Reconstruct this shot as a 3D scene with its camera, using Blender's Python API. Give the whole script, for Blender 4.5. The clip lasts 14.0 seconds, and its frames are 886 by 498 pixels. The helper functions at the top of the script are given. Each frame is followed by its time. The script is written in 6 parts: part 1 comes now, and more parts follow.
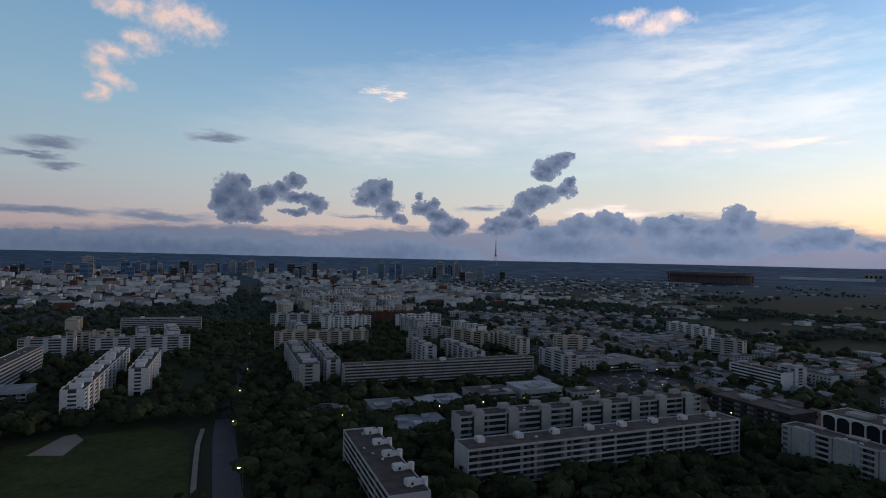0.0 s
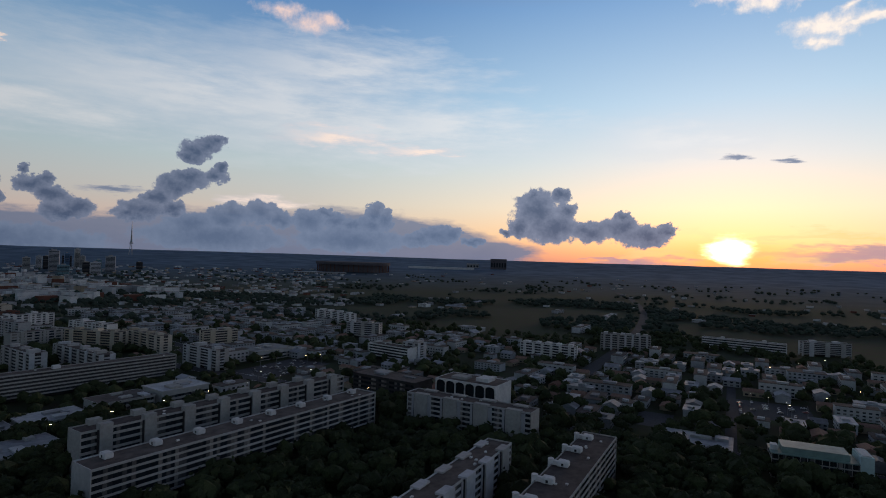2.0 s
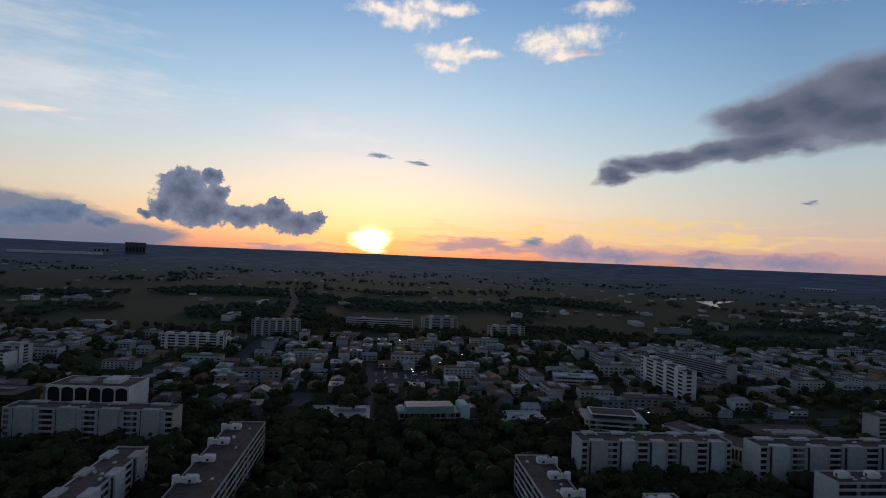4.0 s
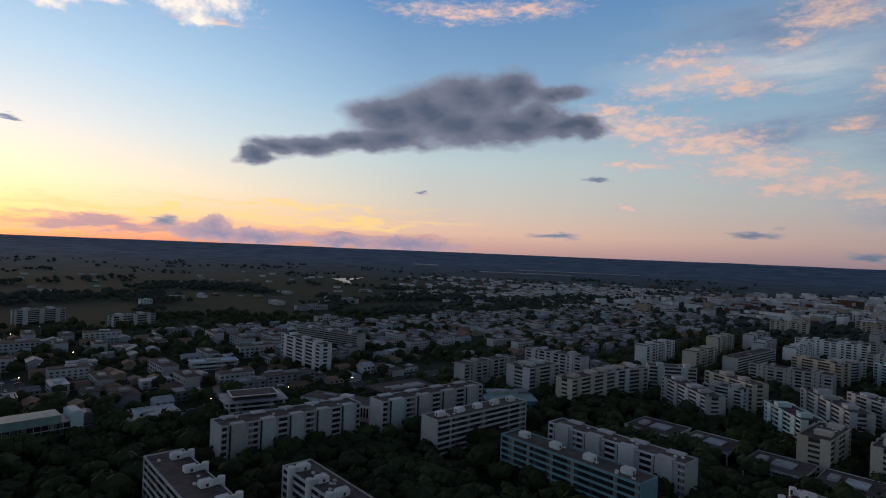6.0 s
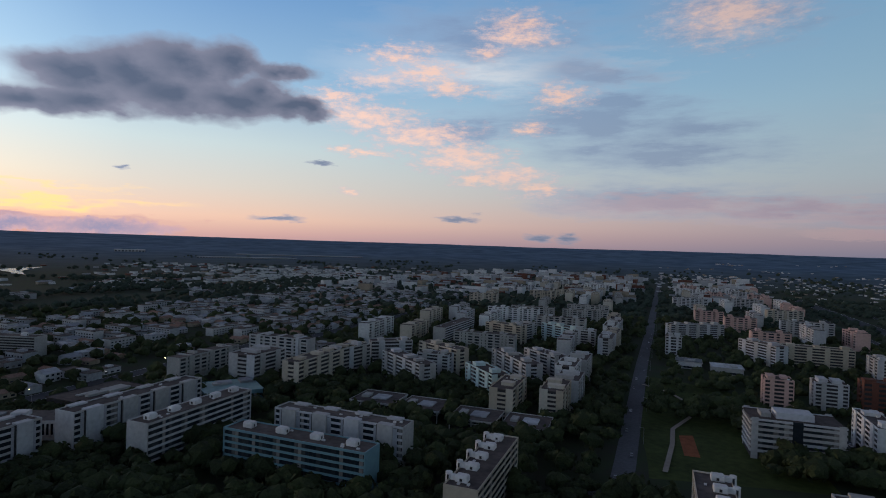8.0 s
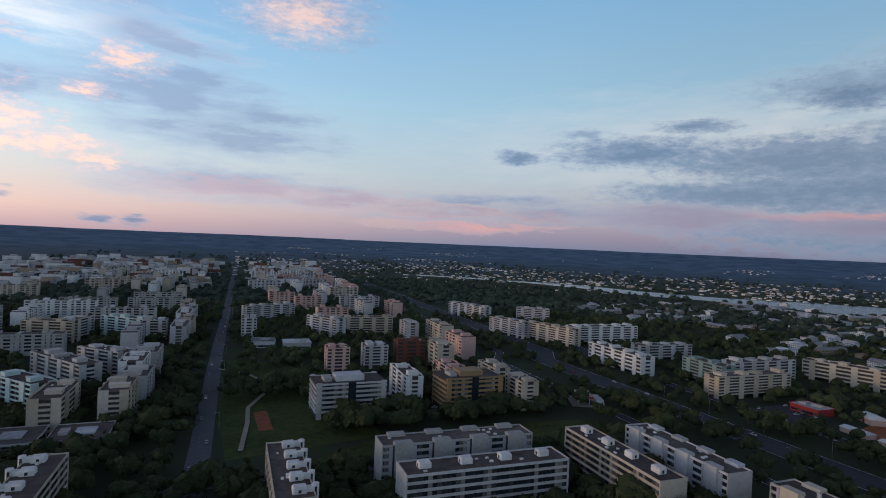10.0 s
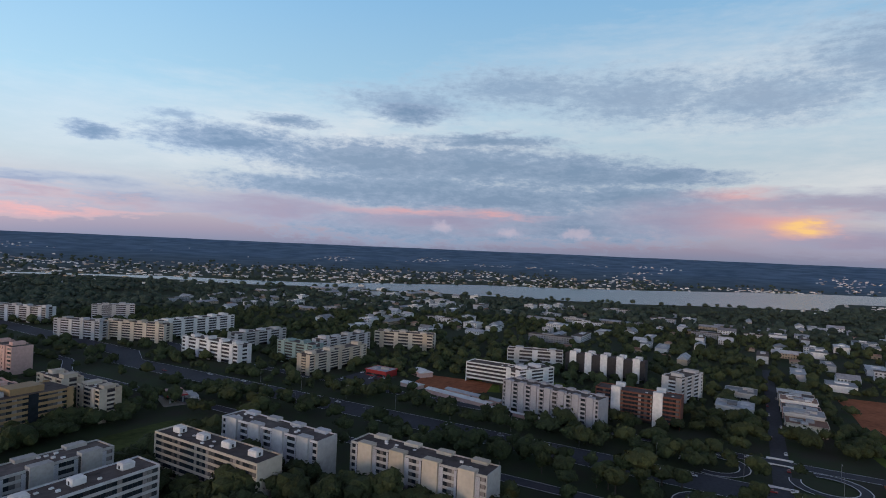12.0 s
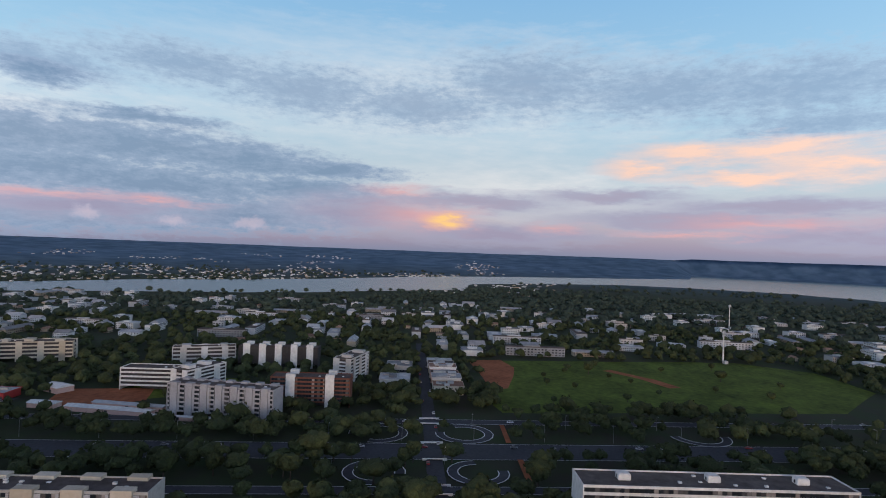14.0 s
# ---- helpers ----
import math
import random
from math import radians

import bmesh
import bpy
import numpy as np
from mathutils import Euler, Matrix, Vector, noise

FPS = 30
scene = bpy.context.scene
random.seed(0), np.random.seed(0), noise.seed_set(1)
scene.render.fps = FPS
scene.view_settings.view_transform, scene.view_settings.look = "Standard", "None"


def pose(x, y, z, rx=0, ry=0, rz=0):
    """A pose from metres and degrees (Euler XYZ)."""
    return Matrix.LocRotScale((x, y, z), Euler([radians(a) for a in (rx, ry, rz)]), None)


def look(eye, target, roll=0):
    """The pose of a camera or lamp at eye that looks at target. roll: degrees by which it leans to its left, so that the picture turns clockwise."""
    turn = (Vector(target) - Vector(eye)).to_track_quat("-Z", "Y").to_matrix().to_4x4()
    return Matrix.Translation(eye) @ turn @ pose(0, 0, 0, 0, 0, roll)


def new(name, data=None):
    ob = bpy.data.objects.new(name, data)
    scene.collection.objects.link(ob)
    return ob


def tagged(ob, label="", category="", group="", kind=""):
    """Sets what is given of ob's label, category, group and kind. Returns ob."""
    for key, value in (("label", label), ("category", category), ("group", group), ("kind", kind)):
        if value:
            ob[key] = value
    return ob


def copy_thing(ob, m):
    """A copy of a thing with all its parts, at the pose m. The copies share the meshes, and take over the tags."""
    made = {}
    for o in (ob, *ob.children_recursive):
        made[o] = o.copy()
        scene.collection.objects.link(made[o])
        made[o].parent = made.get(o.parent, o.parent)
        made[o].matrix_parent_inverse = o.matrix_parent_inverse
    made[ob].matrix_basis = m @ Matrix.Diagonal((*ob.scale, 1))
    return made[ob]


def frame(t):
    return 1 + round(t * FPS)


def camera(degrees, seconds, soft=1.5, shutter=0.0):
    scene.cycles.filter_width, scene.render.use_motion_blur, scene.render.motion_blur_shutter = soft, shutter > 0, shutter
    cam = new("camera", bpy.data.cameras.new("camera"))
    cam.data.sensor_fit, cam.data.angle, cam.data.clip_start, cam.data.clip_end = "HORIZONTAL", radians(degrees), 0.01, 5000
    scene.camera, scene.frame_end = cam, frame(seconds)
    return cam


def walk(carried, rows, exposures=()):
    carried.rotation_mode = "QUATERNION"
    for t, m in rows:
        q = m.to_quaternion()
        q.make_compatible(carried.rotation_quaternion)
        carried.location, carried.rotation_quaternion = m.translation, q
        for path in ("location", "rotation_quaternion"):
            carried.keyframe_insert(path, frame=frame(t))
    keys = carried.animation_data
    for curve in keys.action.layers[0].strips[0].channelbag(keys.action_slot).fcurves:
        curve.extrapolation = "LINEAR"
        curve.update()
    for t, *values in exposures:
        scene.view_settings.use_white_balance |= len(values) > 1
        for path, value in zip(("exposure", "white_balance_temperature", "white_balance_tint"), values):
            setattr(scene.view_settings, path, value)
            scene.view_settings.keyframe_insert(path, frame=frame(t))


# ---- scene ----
cam = camera(76.6, 14.0, soft=1.0)
EYE = (0.0, 0.0, 110.0)
PATH = (
    (0.0, -29.29, 1.12, -1.26),
    (0.5, -40.25, 1.11, -1.41),
    (1.0, -49.20, 1.07, -1.45),
    (1.5, -55.81, 1.04, -1.53),
    (2.0, -63.74, 1.03, -1.75),
    (2.5, -72.35, 1.03, -1.92),
    (3.0, -79.01, 0.92, -2.12),
    (3.5, -87.23, 0.85, -2.25),
    (4.0, -98.15, 0.87, -2.46),
    (4.2, -102.60, 0.87, -2.57),
    (6.3, -137.68, 0.26, -2.23),
    (6.5, -140.35, 0.21, -2.19),
    (7.0, -147.89, -0.00, -2.05),
    (7.2, -150.73, -0.07, -1.96),
    (9.3, -183.61, -0.53, -2.17),
    (9.5, -188.61, -0.55, -2.26),
    (10.0, -202.53, -0.48, -2.48),
    (10.5, -215.53, -0.31, -2.57),
    (11.0, -225.97, -0.12, -2.57),
    (11.5, -234.66, 0.03, -2.52),
    (12.0, -242.13, 0.09, -2.46),
    (12.5, -254.23, 0.34, -2.39),
    (13.0, -268.03, 0.59, -2.28),
    (13.5, -273.41, 0.52, -2.15),
    (14.0, -274.54, 0.35, -2.13),
)
walk(cam, [(t, pose(*EYE, 90 + pitch, roll, yaw)) for t, yaw, pitch, roll in PATH],
     exposures=((0.0, -0.70), (0.5, -0.76), (1.0, -0.84), (1.5, -0.95), (2.0, -1.05), (2.5, -1.11), (3.0, -1.13), (3.5, -1.14), (4.0, -1.13), (4.2, -1.13), (6.3, -0.93), (6.5, -0.91), (7.0, -0.84), (7.2, -0.81), (9.3, -0.41), (9.5, -0.35), (10.0, -0.20), (10.5, -0.07), (11.0, 0.02), (11.5, 0.05), (12.0, 0.10), (12.5, 0.15), (13.0, 0.18), (13.5, 0.18), (14.0, 0.18)))

# ---- sky and sun ----
SUN_AZ, SUN_EL = -1.0, 1.0
world = bpy.data.worlds.new("dusk_sky")
scene.world = world
world.use_nodes = True
wt = world.node_tree
wt.nodes.clear()


def wnode(kind, **props):
    n = wt.nodes.new(kind)
    for k, v in props.items():
        if k == "operation":
            n.operation = v
    return n


def plug(sock, value):
    if isinstance(value, bpy.types.NodeSocket):
        wt.links.new(value, sock)
    else:
        sock.default_value = value


def wm(op, a, b=None, c=None, clamp=False):
    n = wnode("ShaderNodeMath", operation=op)
    n.use_clamp = clamp
    for i, v in enumerate((a, b, c)):
        if v is not None:
            plug(n.inputs[i], v)
    return n.outputs[0]


def wv(op, a, b=None, c=None):
    n = wnode("ShaderNodeVectorMath", operation=op)
    for i, v in enumerate((a, b, c)):
        if v is not None:
            plug(n.inputs[i], v)
    return n.outputs["Value"] if op in ("LENGTH", "DOT_PRODUCT") else n.outputs[0]


def wramp(fac, stops):
    n = wnode("ShaderNodeValToRGB")
    plug(n.inputs[0], fac)
    el = n.color_ramp.elements
    while len(el) < len(stops):
        el.new(0.5)
    for e, (p, c) in zip(el, stops):
        e.position, e.color = p, (*c, 1)
    return n.outputs[0]


def wmix(fac, a, b):
    n = wnode("ShaderNodeMix")
    n.data_type = "RGBA"
    plug(n.inputs[0], fac)
    plug(n.inputs[6], a)
    plug(n.inputs[7], b)
    return n.outputs[2]


def wnoise(vec, scale, detail=6.0, rough=0.55):
    n = wnode("ShaderNodeTexNoise")
    plug(n.inputs["Vector"], vec)
    n.inputs["Scale"].default_value, n.inputs["Detail"].default_value, n.inputs["Roughness"].default_value = scale, detail, rough
    return n.outputs


def rgb(r, g, b):
    """Linear colour from 0..255 display values."""
    return tuple(((v / 255 + 0.055) / 1.055) ** 2.4 if v > 10 else v / 3294 for v in (r, g, b))


way = wnode("ShaderNodeTexCoord").outputs["Generated"]
sep = wnode("ShaderNodeSeparateXYZ")
plug(sep.inputs[0], way)
# bearing, turned by 60 degrees so that its seam lies where nothing is seen
turned = wnode("ShaderNodeVectorRotate")
turned.rotation_type = "Z_AXIS"
plug(turned.inputs["Vector"], way)
turned.inputs["Angle"].default_value = radians(60)
sep2 = wnode("ShaderNodeSeparateXYZ")
plug(sep2.inputs[0], turned.outputs[0])
az = wm("MULTIPLY", wm("ARCTAN2", sep2.outputs[1], sep2.outputs[0]), 180 / math.pi)
el = wm("MULTIPLY", wm("ARCSINE", sep.outputs[2]), 180 / math.pi)
comb = wnode("ShaderNodeCombineXYZ")
plug(comb.inputs[0], az)
plug(comb.inputs[1], el)
flat = comb.outputs[0]
sun_way = Vector((math.cos(radians(SUN_EL)) * math.cos(radians(SUN_AZ)), math.cos(radians(SUN_EL)) * math.sin(radians(SUN_AZ)), math.sin(radians(SUN_EL))))
facing = wv("DOT_PRODUCT", way, tuple(sun_way))
sunward = wm("SMOOTH_MIN", wm("MULTIPLY_ADD", facing, 0.5, 0.5), 1.0, 0.05, clamp=True)
up = wm("DIVIDE", el, 90.0, clamp=True)

low_sun = wramp(up, [(0.0, rgb(186, 132, 116)), (0.012, rgb(210, 158, 126)), (0.03, rgb(226, 196, 158)), (0.06, rgb(224, 214, 194)), (0.11, rgb(198, 212, 220)),
                     (0.17, rgb(170, 204, 228)), (0.27, rgb(126, 170, 214)), (0.34, rgb(98, 110, 150)), (0.42, rgb(66, 66, 94)), (1.0, rgb(40, 38, 58))])
aside = wramp(up, [(0.0, rgb(184, 148, 150)), (0.022, rgb(214, 180, 166)), (0.055, rgb(196, 190, 186)), (0.1, rgb(180, 196, 202)),
                   (0.17, rgb(134, 170, 202)), (0.27, rgb(90, 136, 188)), (0.34, rgb(98, 110, 150)), (0.42, rgb(66, 66, 94)), (1.0, rgb(40, 38, 58))])
away = wramp(up, [(0.0, rgb(128, 136, 162)), (0.013, rgb(150, 146, 168)), (0.035, rgb(172, 168, 184)), (0.075, rgb(172, 190, 204)),
                  (0.15, rgb(156, 194, 218)), (0.27, rgb(126, 175, 215)), (0.34, rgb(98, 118, 156)), (0.42, rgb(66, 68, 94)), (1.0, rgb(40, 38, 58))])
sky = wmix(wm("MULTIPLY_ADD", facing, 0.9, 0.45, clamp=True), away, aside)
sky = wmix(wm("MULTIPLY_ADD", facing, 4.0, -3.0, clamp=True), sky, low_sun)

nishita = wnode("ShaderNodeTexSky")
nishita.sky_type = "NISHITA"
nishita.sun_disc = False
nishita.sun_elevation, nishita.sun_rotation = radians(SUN_EL), radians(90 - SUN_AZ)
sky = wmix(0.04, sky, nishita.outputs[0])

wobble = wnoise(flat, 0.6, 10.0, 0.68)
billow = wnoise(flat, 0.95, 9.0, 0.62)
coarse = wnoise(flat, 0.16, 3.0, 0.5)
frayed = wv("ADD", flat, wv("MULTIPLY", wv("SUBTRACT", wobble["Color"], (0.5, 0.5, 0.5)), (3.0, 2.2, 0.0)))
streaky_in = wv("MULTIPLY", flat, (0.22, 1.0, 1.0))
streak = wnoise(streaky_in, 0.9, 8.0, 0.62)
ripple = wnoise(wv("MULTIPLY", flat, (0.4, 1.0, 1.0)), 1.7, 7.0, 0.7)
mottle = wnoise(wv("MULTIPLY", flat, (0.45, 1.0, 1.0)), 1.1, 6.0, 0.65)
swell = wnoise(wv("MULTIPLY", flat, (0.6, 1.0, 1.0)), 0.42, 5.0, 0.5)
gentle = wv("ADD", flat, wv("MULTIPLY", wv("SUBTRACT", swell["Color"], (0.5, 0.5, 0.5)), (5.0, 2.6, 0.0)))
drawn = wv("ADD", flat, wv("MULTIPLY", wv("SUBTRACT", streak["Color"], (0.5, 0.5, 0.5)), (5.0, 2.4, 0.0)))
stretched = wv("ADD", flat, wv("MULTIPLY", wv("SUBTRACT", streak["Color"], (0.5, 0.5, 0.5)), (14.0, 4.2, 0.0)))


def puffs(shapes, where, blend):
    """How deep inside a bunch of round puffs a direction lies: 0 at the rim, 1 at the heart."""
    depth = None
    for a, e, w, h in shapes:
        d = wv("LENGTH", wv("MULTIPLY_ADD", where, (1 / w, 1 / h, 0), (-a / w, -e / h, 0)))
        depth = d if depth is None else wm("SMOOTH_MIN", depth, d, blend)
    return wm("SUBTRACT", 1.0, depth)


def cloud(under, shapes, where, blend, edge, rim, heart, most, ragged_by, grain):
    """Lays a bunch of puffs over the sky: rim colour at the edge, heart colour inside, broken up by a grain."""
    depth = wm("MULTIPLY_ADD", wm("SUBTRACT", grain, 0.5), ragged_by, puffs(shapes, where, blend))
    cover = wm("MULTIPLY", wm("DIVIDE", depth, edge, clamp=True), most)
    inner = wm("MULTIPLY_ADD", wm("SUBTRACT", grain, 0.5), 0.6, wm("DIVIDE", depth, 0.9), clamp=True)
    return wmix(cover, under, wmix(inner, rim, heart))


VEIL = (
    (111.4, 14.68, 31.3, 5.95), (95.8, 12.34, 22.3, 4.47), (125.6, 11.84, 22.3, 2.98), (98.3, 17.98, 18.6, 4.47),
    (102.1, 14.03, 19.4, 5.21), (87.3, 13.47, 14.9, 2.98), (64.6, 11.9, 8.94, 2.24), (-14.8, 17.28, 18.6, 2.98), (-82.8, 9.68, 37.2, 6.71),
    (-121.3, 14.98, 37.2, 8.19), (-131.4, 6.52, 29.8, 4.47),
)
sky = cloud(sky, VEIL, stretched, 0.4, 1.0, (*rgb(206, 212, 222), 1), (*rgb(226, 226, 228), 1), 0.72, 0.9, streak[0])
SHADE = (
    (-27.6, 14.06, 8.49, 2.09), (-34.5, 11.27, 7.47, 2.18), (-25.5, 9.59, 6.13, 1.35), (-35.3, 4.84, 12.59, 1.03), (-56.1, 4.6, 10.72, 0.87), (-23.7, 17.31, 5.98, 2.62), (-14.8, 20.27, 7.18, 1.84), (-21.8, 11.57, 6.24, 1.89),
    (-12.5, 11.5, 8.77, 2.14), (-24.8, 12.5, 14.6, 2.92), (-31.3, 9.21, 14.6, 2.43), (-30.6, 4.76, 13.6, 2.14), (-26.1, 16.66, 7.79, 1.36),
    (-14.8, 20.53, 15.6, 3.89), (-13.7, 11.6, 8.77, 1.95), (-25.6, 12.3, 10.7, 3.42), (-33.6, 9.26, 10.7, 1.75), (-31, 4.92, 12.7, 1.95),
    (-42.4, 3.96, 14.6, 1.36), (-37.7, 21.83, 10.7, 4.86), (-62.6, 3.36, 10.7, 1.36), (-53.5, 3.16, 14.6, 1.17),
)
sky = cloud(sky, SHADE, drawn, 0.4, 0.8, (*rgb(160, 180, 206), 1), (*rgb(128, 146, 178), 1), 0.7, 1.1, streak[0])
PINK = (
    (-6.3, 18.54, 4.72, 1.35), (-9, 16.89, 4.72, 1.5), (-11.6, 15.48, 4.56, 1.35), (-18, 21.23, 4.11, 2.13), (-22.6, 14.76, 3.74, 1.78),
    (0.1, 14.02, 4.33, 1.44), (-4.4, 12.64, 5.76, 1.6), (-9.2, 10.95, 6.92, 1.89), (-12.8, 9.28, 6.57, 1.56), (-2.9, 9.01, 4.25, 0.73),
    (-10.8, 8, 3.88, 0.87), (-13.9, 6.65, 3.36, 1.02), (-17.2, 6.87, 4.81, 1.29), (-20.3, 5.81, 4.53, 1.11), (15.4, 23.3, 9.5, 1.08),
    (8.5, 23.63, 6.21, 0.95), (39.6, 20.09, 4.83, 0.58), (-1.3, 4.92, 1.67, 0.51), (-14.9, 19.09, 2.27, 0.92), (-19.7, 11.72, 2.71, 1.09),
)
sky = cloud(sky, PINK, drawn, 0.5, 1.0, (*rgb(178, 176, 196), 1), (*rgb(246, 202, 182), 1), 0.8, 2.6, ripple[0])
PINK_SOUTH = (
    (-2.2, 12.42, 4.62, 1.74), (-7.8, 10.67, 6.12, 1.89), (-13.3, 8.43, 5.79, 1.64), (-18.7, 7.4, 4.89, 1.12), (-18.3, 20.25, 5.17, 1.29),
    (-37.5, 20.92, 7.18, 3.06), (-4.4, 15.97, 4.6, 1.35),
)
sky = cloud(sky, PINK_SOUTH, drawn, 0.5, 1.0, (*rgb(190, 186, 202), 1), (*rgb(240, 204, 190), 1), 0.75, 2.0, ripple[0])
STREAKS = (
    (-33.8, 4.49, 14.4, 1.12), (-53.5, 3.16, 20, 0.798), (-56.2, 1.98, 12.8, 0.476), (-43.1, 3.97, 14.4, 0.798), (-51.4, 1.8, 9.63, 0.476),
    (-93.5, 3.73, 9.63, 0.56), (-92.5, 2.61, 3.21, 0.644), (-98.3, 2.1, 2, 0.644), (-105.3, 1.97, 2.41, 0.644),
)
sky = cloud(sky, STREAKS, stretched, 0.3, 0.7, (*rgb(214, 184, 180), 1), (*rgb(190, 164, 172), 1), 0.55, 0.8, streak[0])
GREYHIGH = (
    (-88.1, 14.5, 10.1, 2.32), (-99.2, 16.21, 12.4, 2.71), (-110.3, 15.21, 12.4, 3.48), (-121.7, 14.59, 12.4, 3.09),
    (-132.4, 16.86, 13.9, 4.64), (-145.6, 15.8, 15.5, 3.86), (-156.7, 15.19, 15.5, 3.86), (-158.7, 12.06, 11.6, 1.93),
    (-59.5, 8.93, 2.32, 0.769), (-66, 11.35, 3.09, 0.769), (-70.8, 9.17, 9.29, 1.7),
)
sky = cloud(sky, GREYHIGH, drawn, 0.4, 0.6, (*rgb(172, 194, 216), 1), (*rgb(138, 162, 190), 1), 0.85, 1.3, ripple[0])
GREY = (
    (-86.7, 8.55, 12.4, 2.71), (-96.2, 8.55, 13.9, 2.71), (-104.7, 8.05, 11.6, 2.32), (-112.8, 7.8, 9.29, 1.16), (-88.4, 5.96, 15.5, 2.32),
    (-97.2, 5.32, 17, 2.32), (-110.1, 5.69, 11.6, 1.93), (-90.6, 2.29, 20.1, 2.32), (-104.9, 2.9, 15.5, 2.32), (-59.8, 8.97, 3.09, 0.769),
    (-71.7, 9.57, 10.1, 1.7), (-76.1, 11.8, 4.64, 0.769), (-88, 13.45, 4.64, 1.39), (-83.1, 8.58, 13.9, 2.32), (-96.5, 11.12, 9.29, 0.931),
    (-79.8, 5.6, 13.9, 1.55),
)
sky = cloud(sky, GREY, drawn, 0.4, 0.5, (*rgb(156, 174, 200), 1), (*rgb(114, 140, 170), 1), 0.88, 1.2, ripple[0])
MAUVELOW = (
    (-115.8, 3.73, 11.2, 2.61), (-127.2, 5.3, 14.9, 1.49), (-140.9, 6.1, 11.2, 1.04), (-155, 5.03, 14.9, 1.2), (-130.2, 1.98, 14.9, 1.49),
    (-148.4, 3.78, 18.6, 1.49), (-159, 2.44, 11.2, 1.86), (-75.3, 3.39, 11.9, 1.86), (-91.3, 2.96, 14.9, 1.86),
)
sky = cloud(sky, MAUVELOW, drawn, 0.4, 0.6, (*rgb(164, 172, 194), 1), (*rgb(156, 150, 174), 1), 0.85, 0.7, streak[0])
PEACH = (
    (-148.2, 9.91, 8.57, 1.64), (-154.8, 10.07, 9.88, 1.64), (-158.8, 8.66, 8.57, 2.31), (-143.3, 8.75, 5.27, 1.32),
    (-152.8, 7.76, 10.5, 0.989),
)
sky = cloud(sky, PEACH, drawn, 0.3, 0.8, (*rgb(206, 192, 200), 1), (*rgb(250, 206, 182), 1), 0.85, 1.2, streak[0])
ROSE = (
    (-122.1, 3.7, 8.82, 2.41), (-135.7, 2.72, 4.82, 0.966), (-147.9, 2.58, 10.4, 0.56), (-154.2, 3.57, 12, 1.12),
    (-119.7, 6.17, 6.41, 0.966), (-89.3, 3.89, 12.8, 0.728), (-97.3, 3.66, 6.41, 0.476), (-56.7, 2, 9.63, 0.56),
)
sky = cloud(sky, ROSE, drawn, 0.3, 0.9, (*rgb(180, 164, 184), 1), (*rgb(232, 168, 164), 1), 0.55, 0.5, streak[0])
COTTON = (
    (-91.9, 2.37, 1.24, 0.756), (-98.8, 2.02, 1.51, 0.684), (-105.4, 1.99, 1.92, 0.684),
)
sky = cloud(sky, COTTON, frayed, 0.2, 0.5, (*rgb(164, 168, 192), 1), (*rgb(200, 186, 200), 1), 0.6, 0.6, mottle[0])
BASE = (
    (155.5, 0.27, 17.1, 1.71), (141.8, 0.94, 17.1, 2.37), (125.4, 1.1, 17.1, 2.24), (108.4, 1.16, 17.1, 2.9), (95.7, 1.62, 14.5, 3.43),
    (104.7, 1.05, 13.2, 3.04), (90.9, 1.26, 11.9, 2.24), (82.3, 0.66, 6.59, 1.59),
)
sky = cloud(sky, BASE, drawn, 0.5, 0.3, (*rgb(112, 124, 150), 1), (*rgb(98, 116, 144), 1), 0.9, 0.3, mottle[0])
LIT = (
    (127.2, 16.39, 1.2, 0.6), (104.7, 5.06, 3.44, 1.03),
    (97.4, 11.55, 6.87, 1.2), (88.8, 10.78, 5.16, 0.69),
)
sky = cloud(sky, LIT, stretched, 0.3, 0.8, (*rgb(214, 206, 214), 1), (*rgb(252, 230, 216), 1), 0.85, 0.9, streak[0])
PUFFS_SUNLIT = (
    (58.9, 23.55, 4.19, 1.02), (56.6, 22.89, 4.21, 1.3), (54.3, 24.15, 4.23, 1.01), (52, 24.11, 3.42, 0.88), (51.8, 20.36, 4.21, 1.06),
    (52.6, 19.19, 1.95, 0.94), (48.9, 20.03, 2.98, 0.64), (50.1, 21.33, 1.13, 0.49), (42.1, 21.46, 3.68, 1.46), (38.8, 21.85, 3.58, 1.3),
    (41.2, 20.19, 2.1, 0.92), (43.5, 21.73, 1.75, 0.77), (37, 24.26, 3.3, 0.98),
)
sky = cloud(sky, PUFFS_SUNLIT, gentle, 0.35, 0.7, (*rgb(206, 206, 216), 1), (*rgb(255, 240, 226), 1), 0.92, 1.5, billow[0])
PUFFS_PINK = (
    (103.4, 22.74, 2.52, 0.93), (100.3, 22.09, 3.18, 1.2), (98, 22.48, 1.92, 1.17), (145.4, 20.74, 3.45, 1.86), (147.3, 20.86, 4.44, 1.83),
    (149.6, 18.83, 2.52, 0.89), (152.1, 17.41, 2.39, 1.02), (152.3, 16.23, 2.06, 1.42), (151.4, 14.77, 1.56, 1.05), (152.4, 13.66, 1.02, 0.77),
    (151, 21.02, 2.79, 0.99),
)
sky = cloud(sky, PUFFS_PINK, gentle, 0.35, 0.9, (*rgb(204, 200, 212), 1), (*rgb(250, 218, 206), 1), 0.85, 1.6, billow[0])
GLOW = (
    (-124.4, 3.21, 3.21, 1.12), (-125.5, 3.43, 1.61, 0.728),
)
sky = cloud(sky, GLOW, drawn, 0.3, 0.9, (*rgb(236, 160, 156), 1), (*rgb(255, 206, 130), 1), 0.9, 0.4, streak[0])
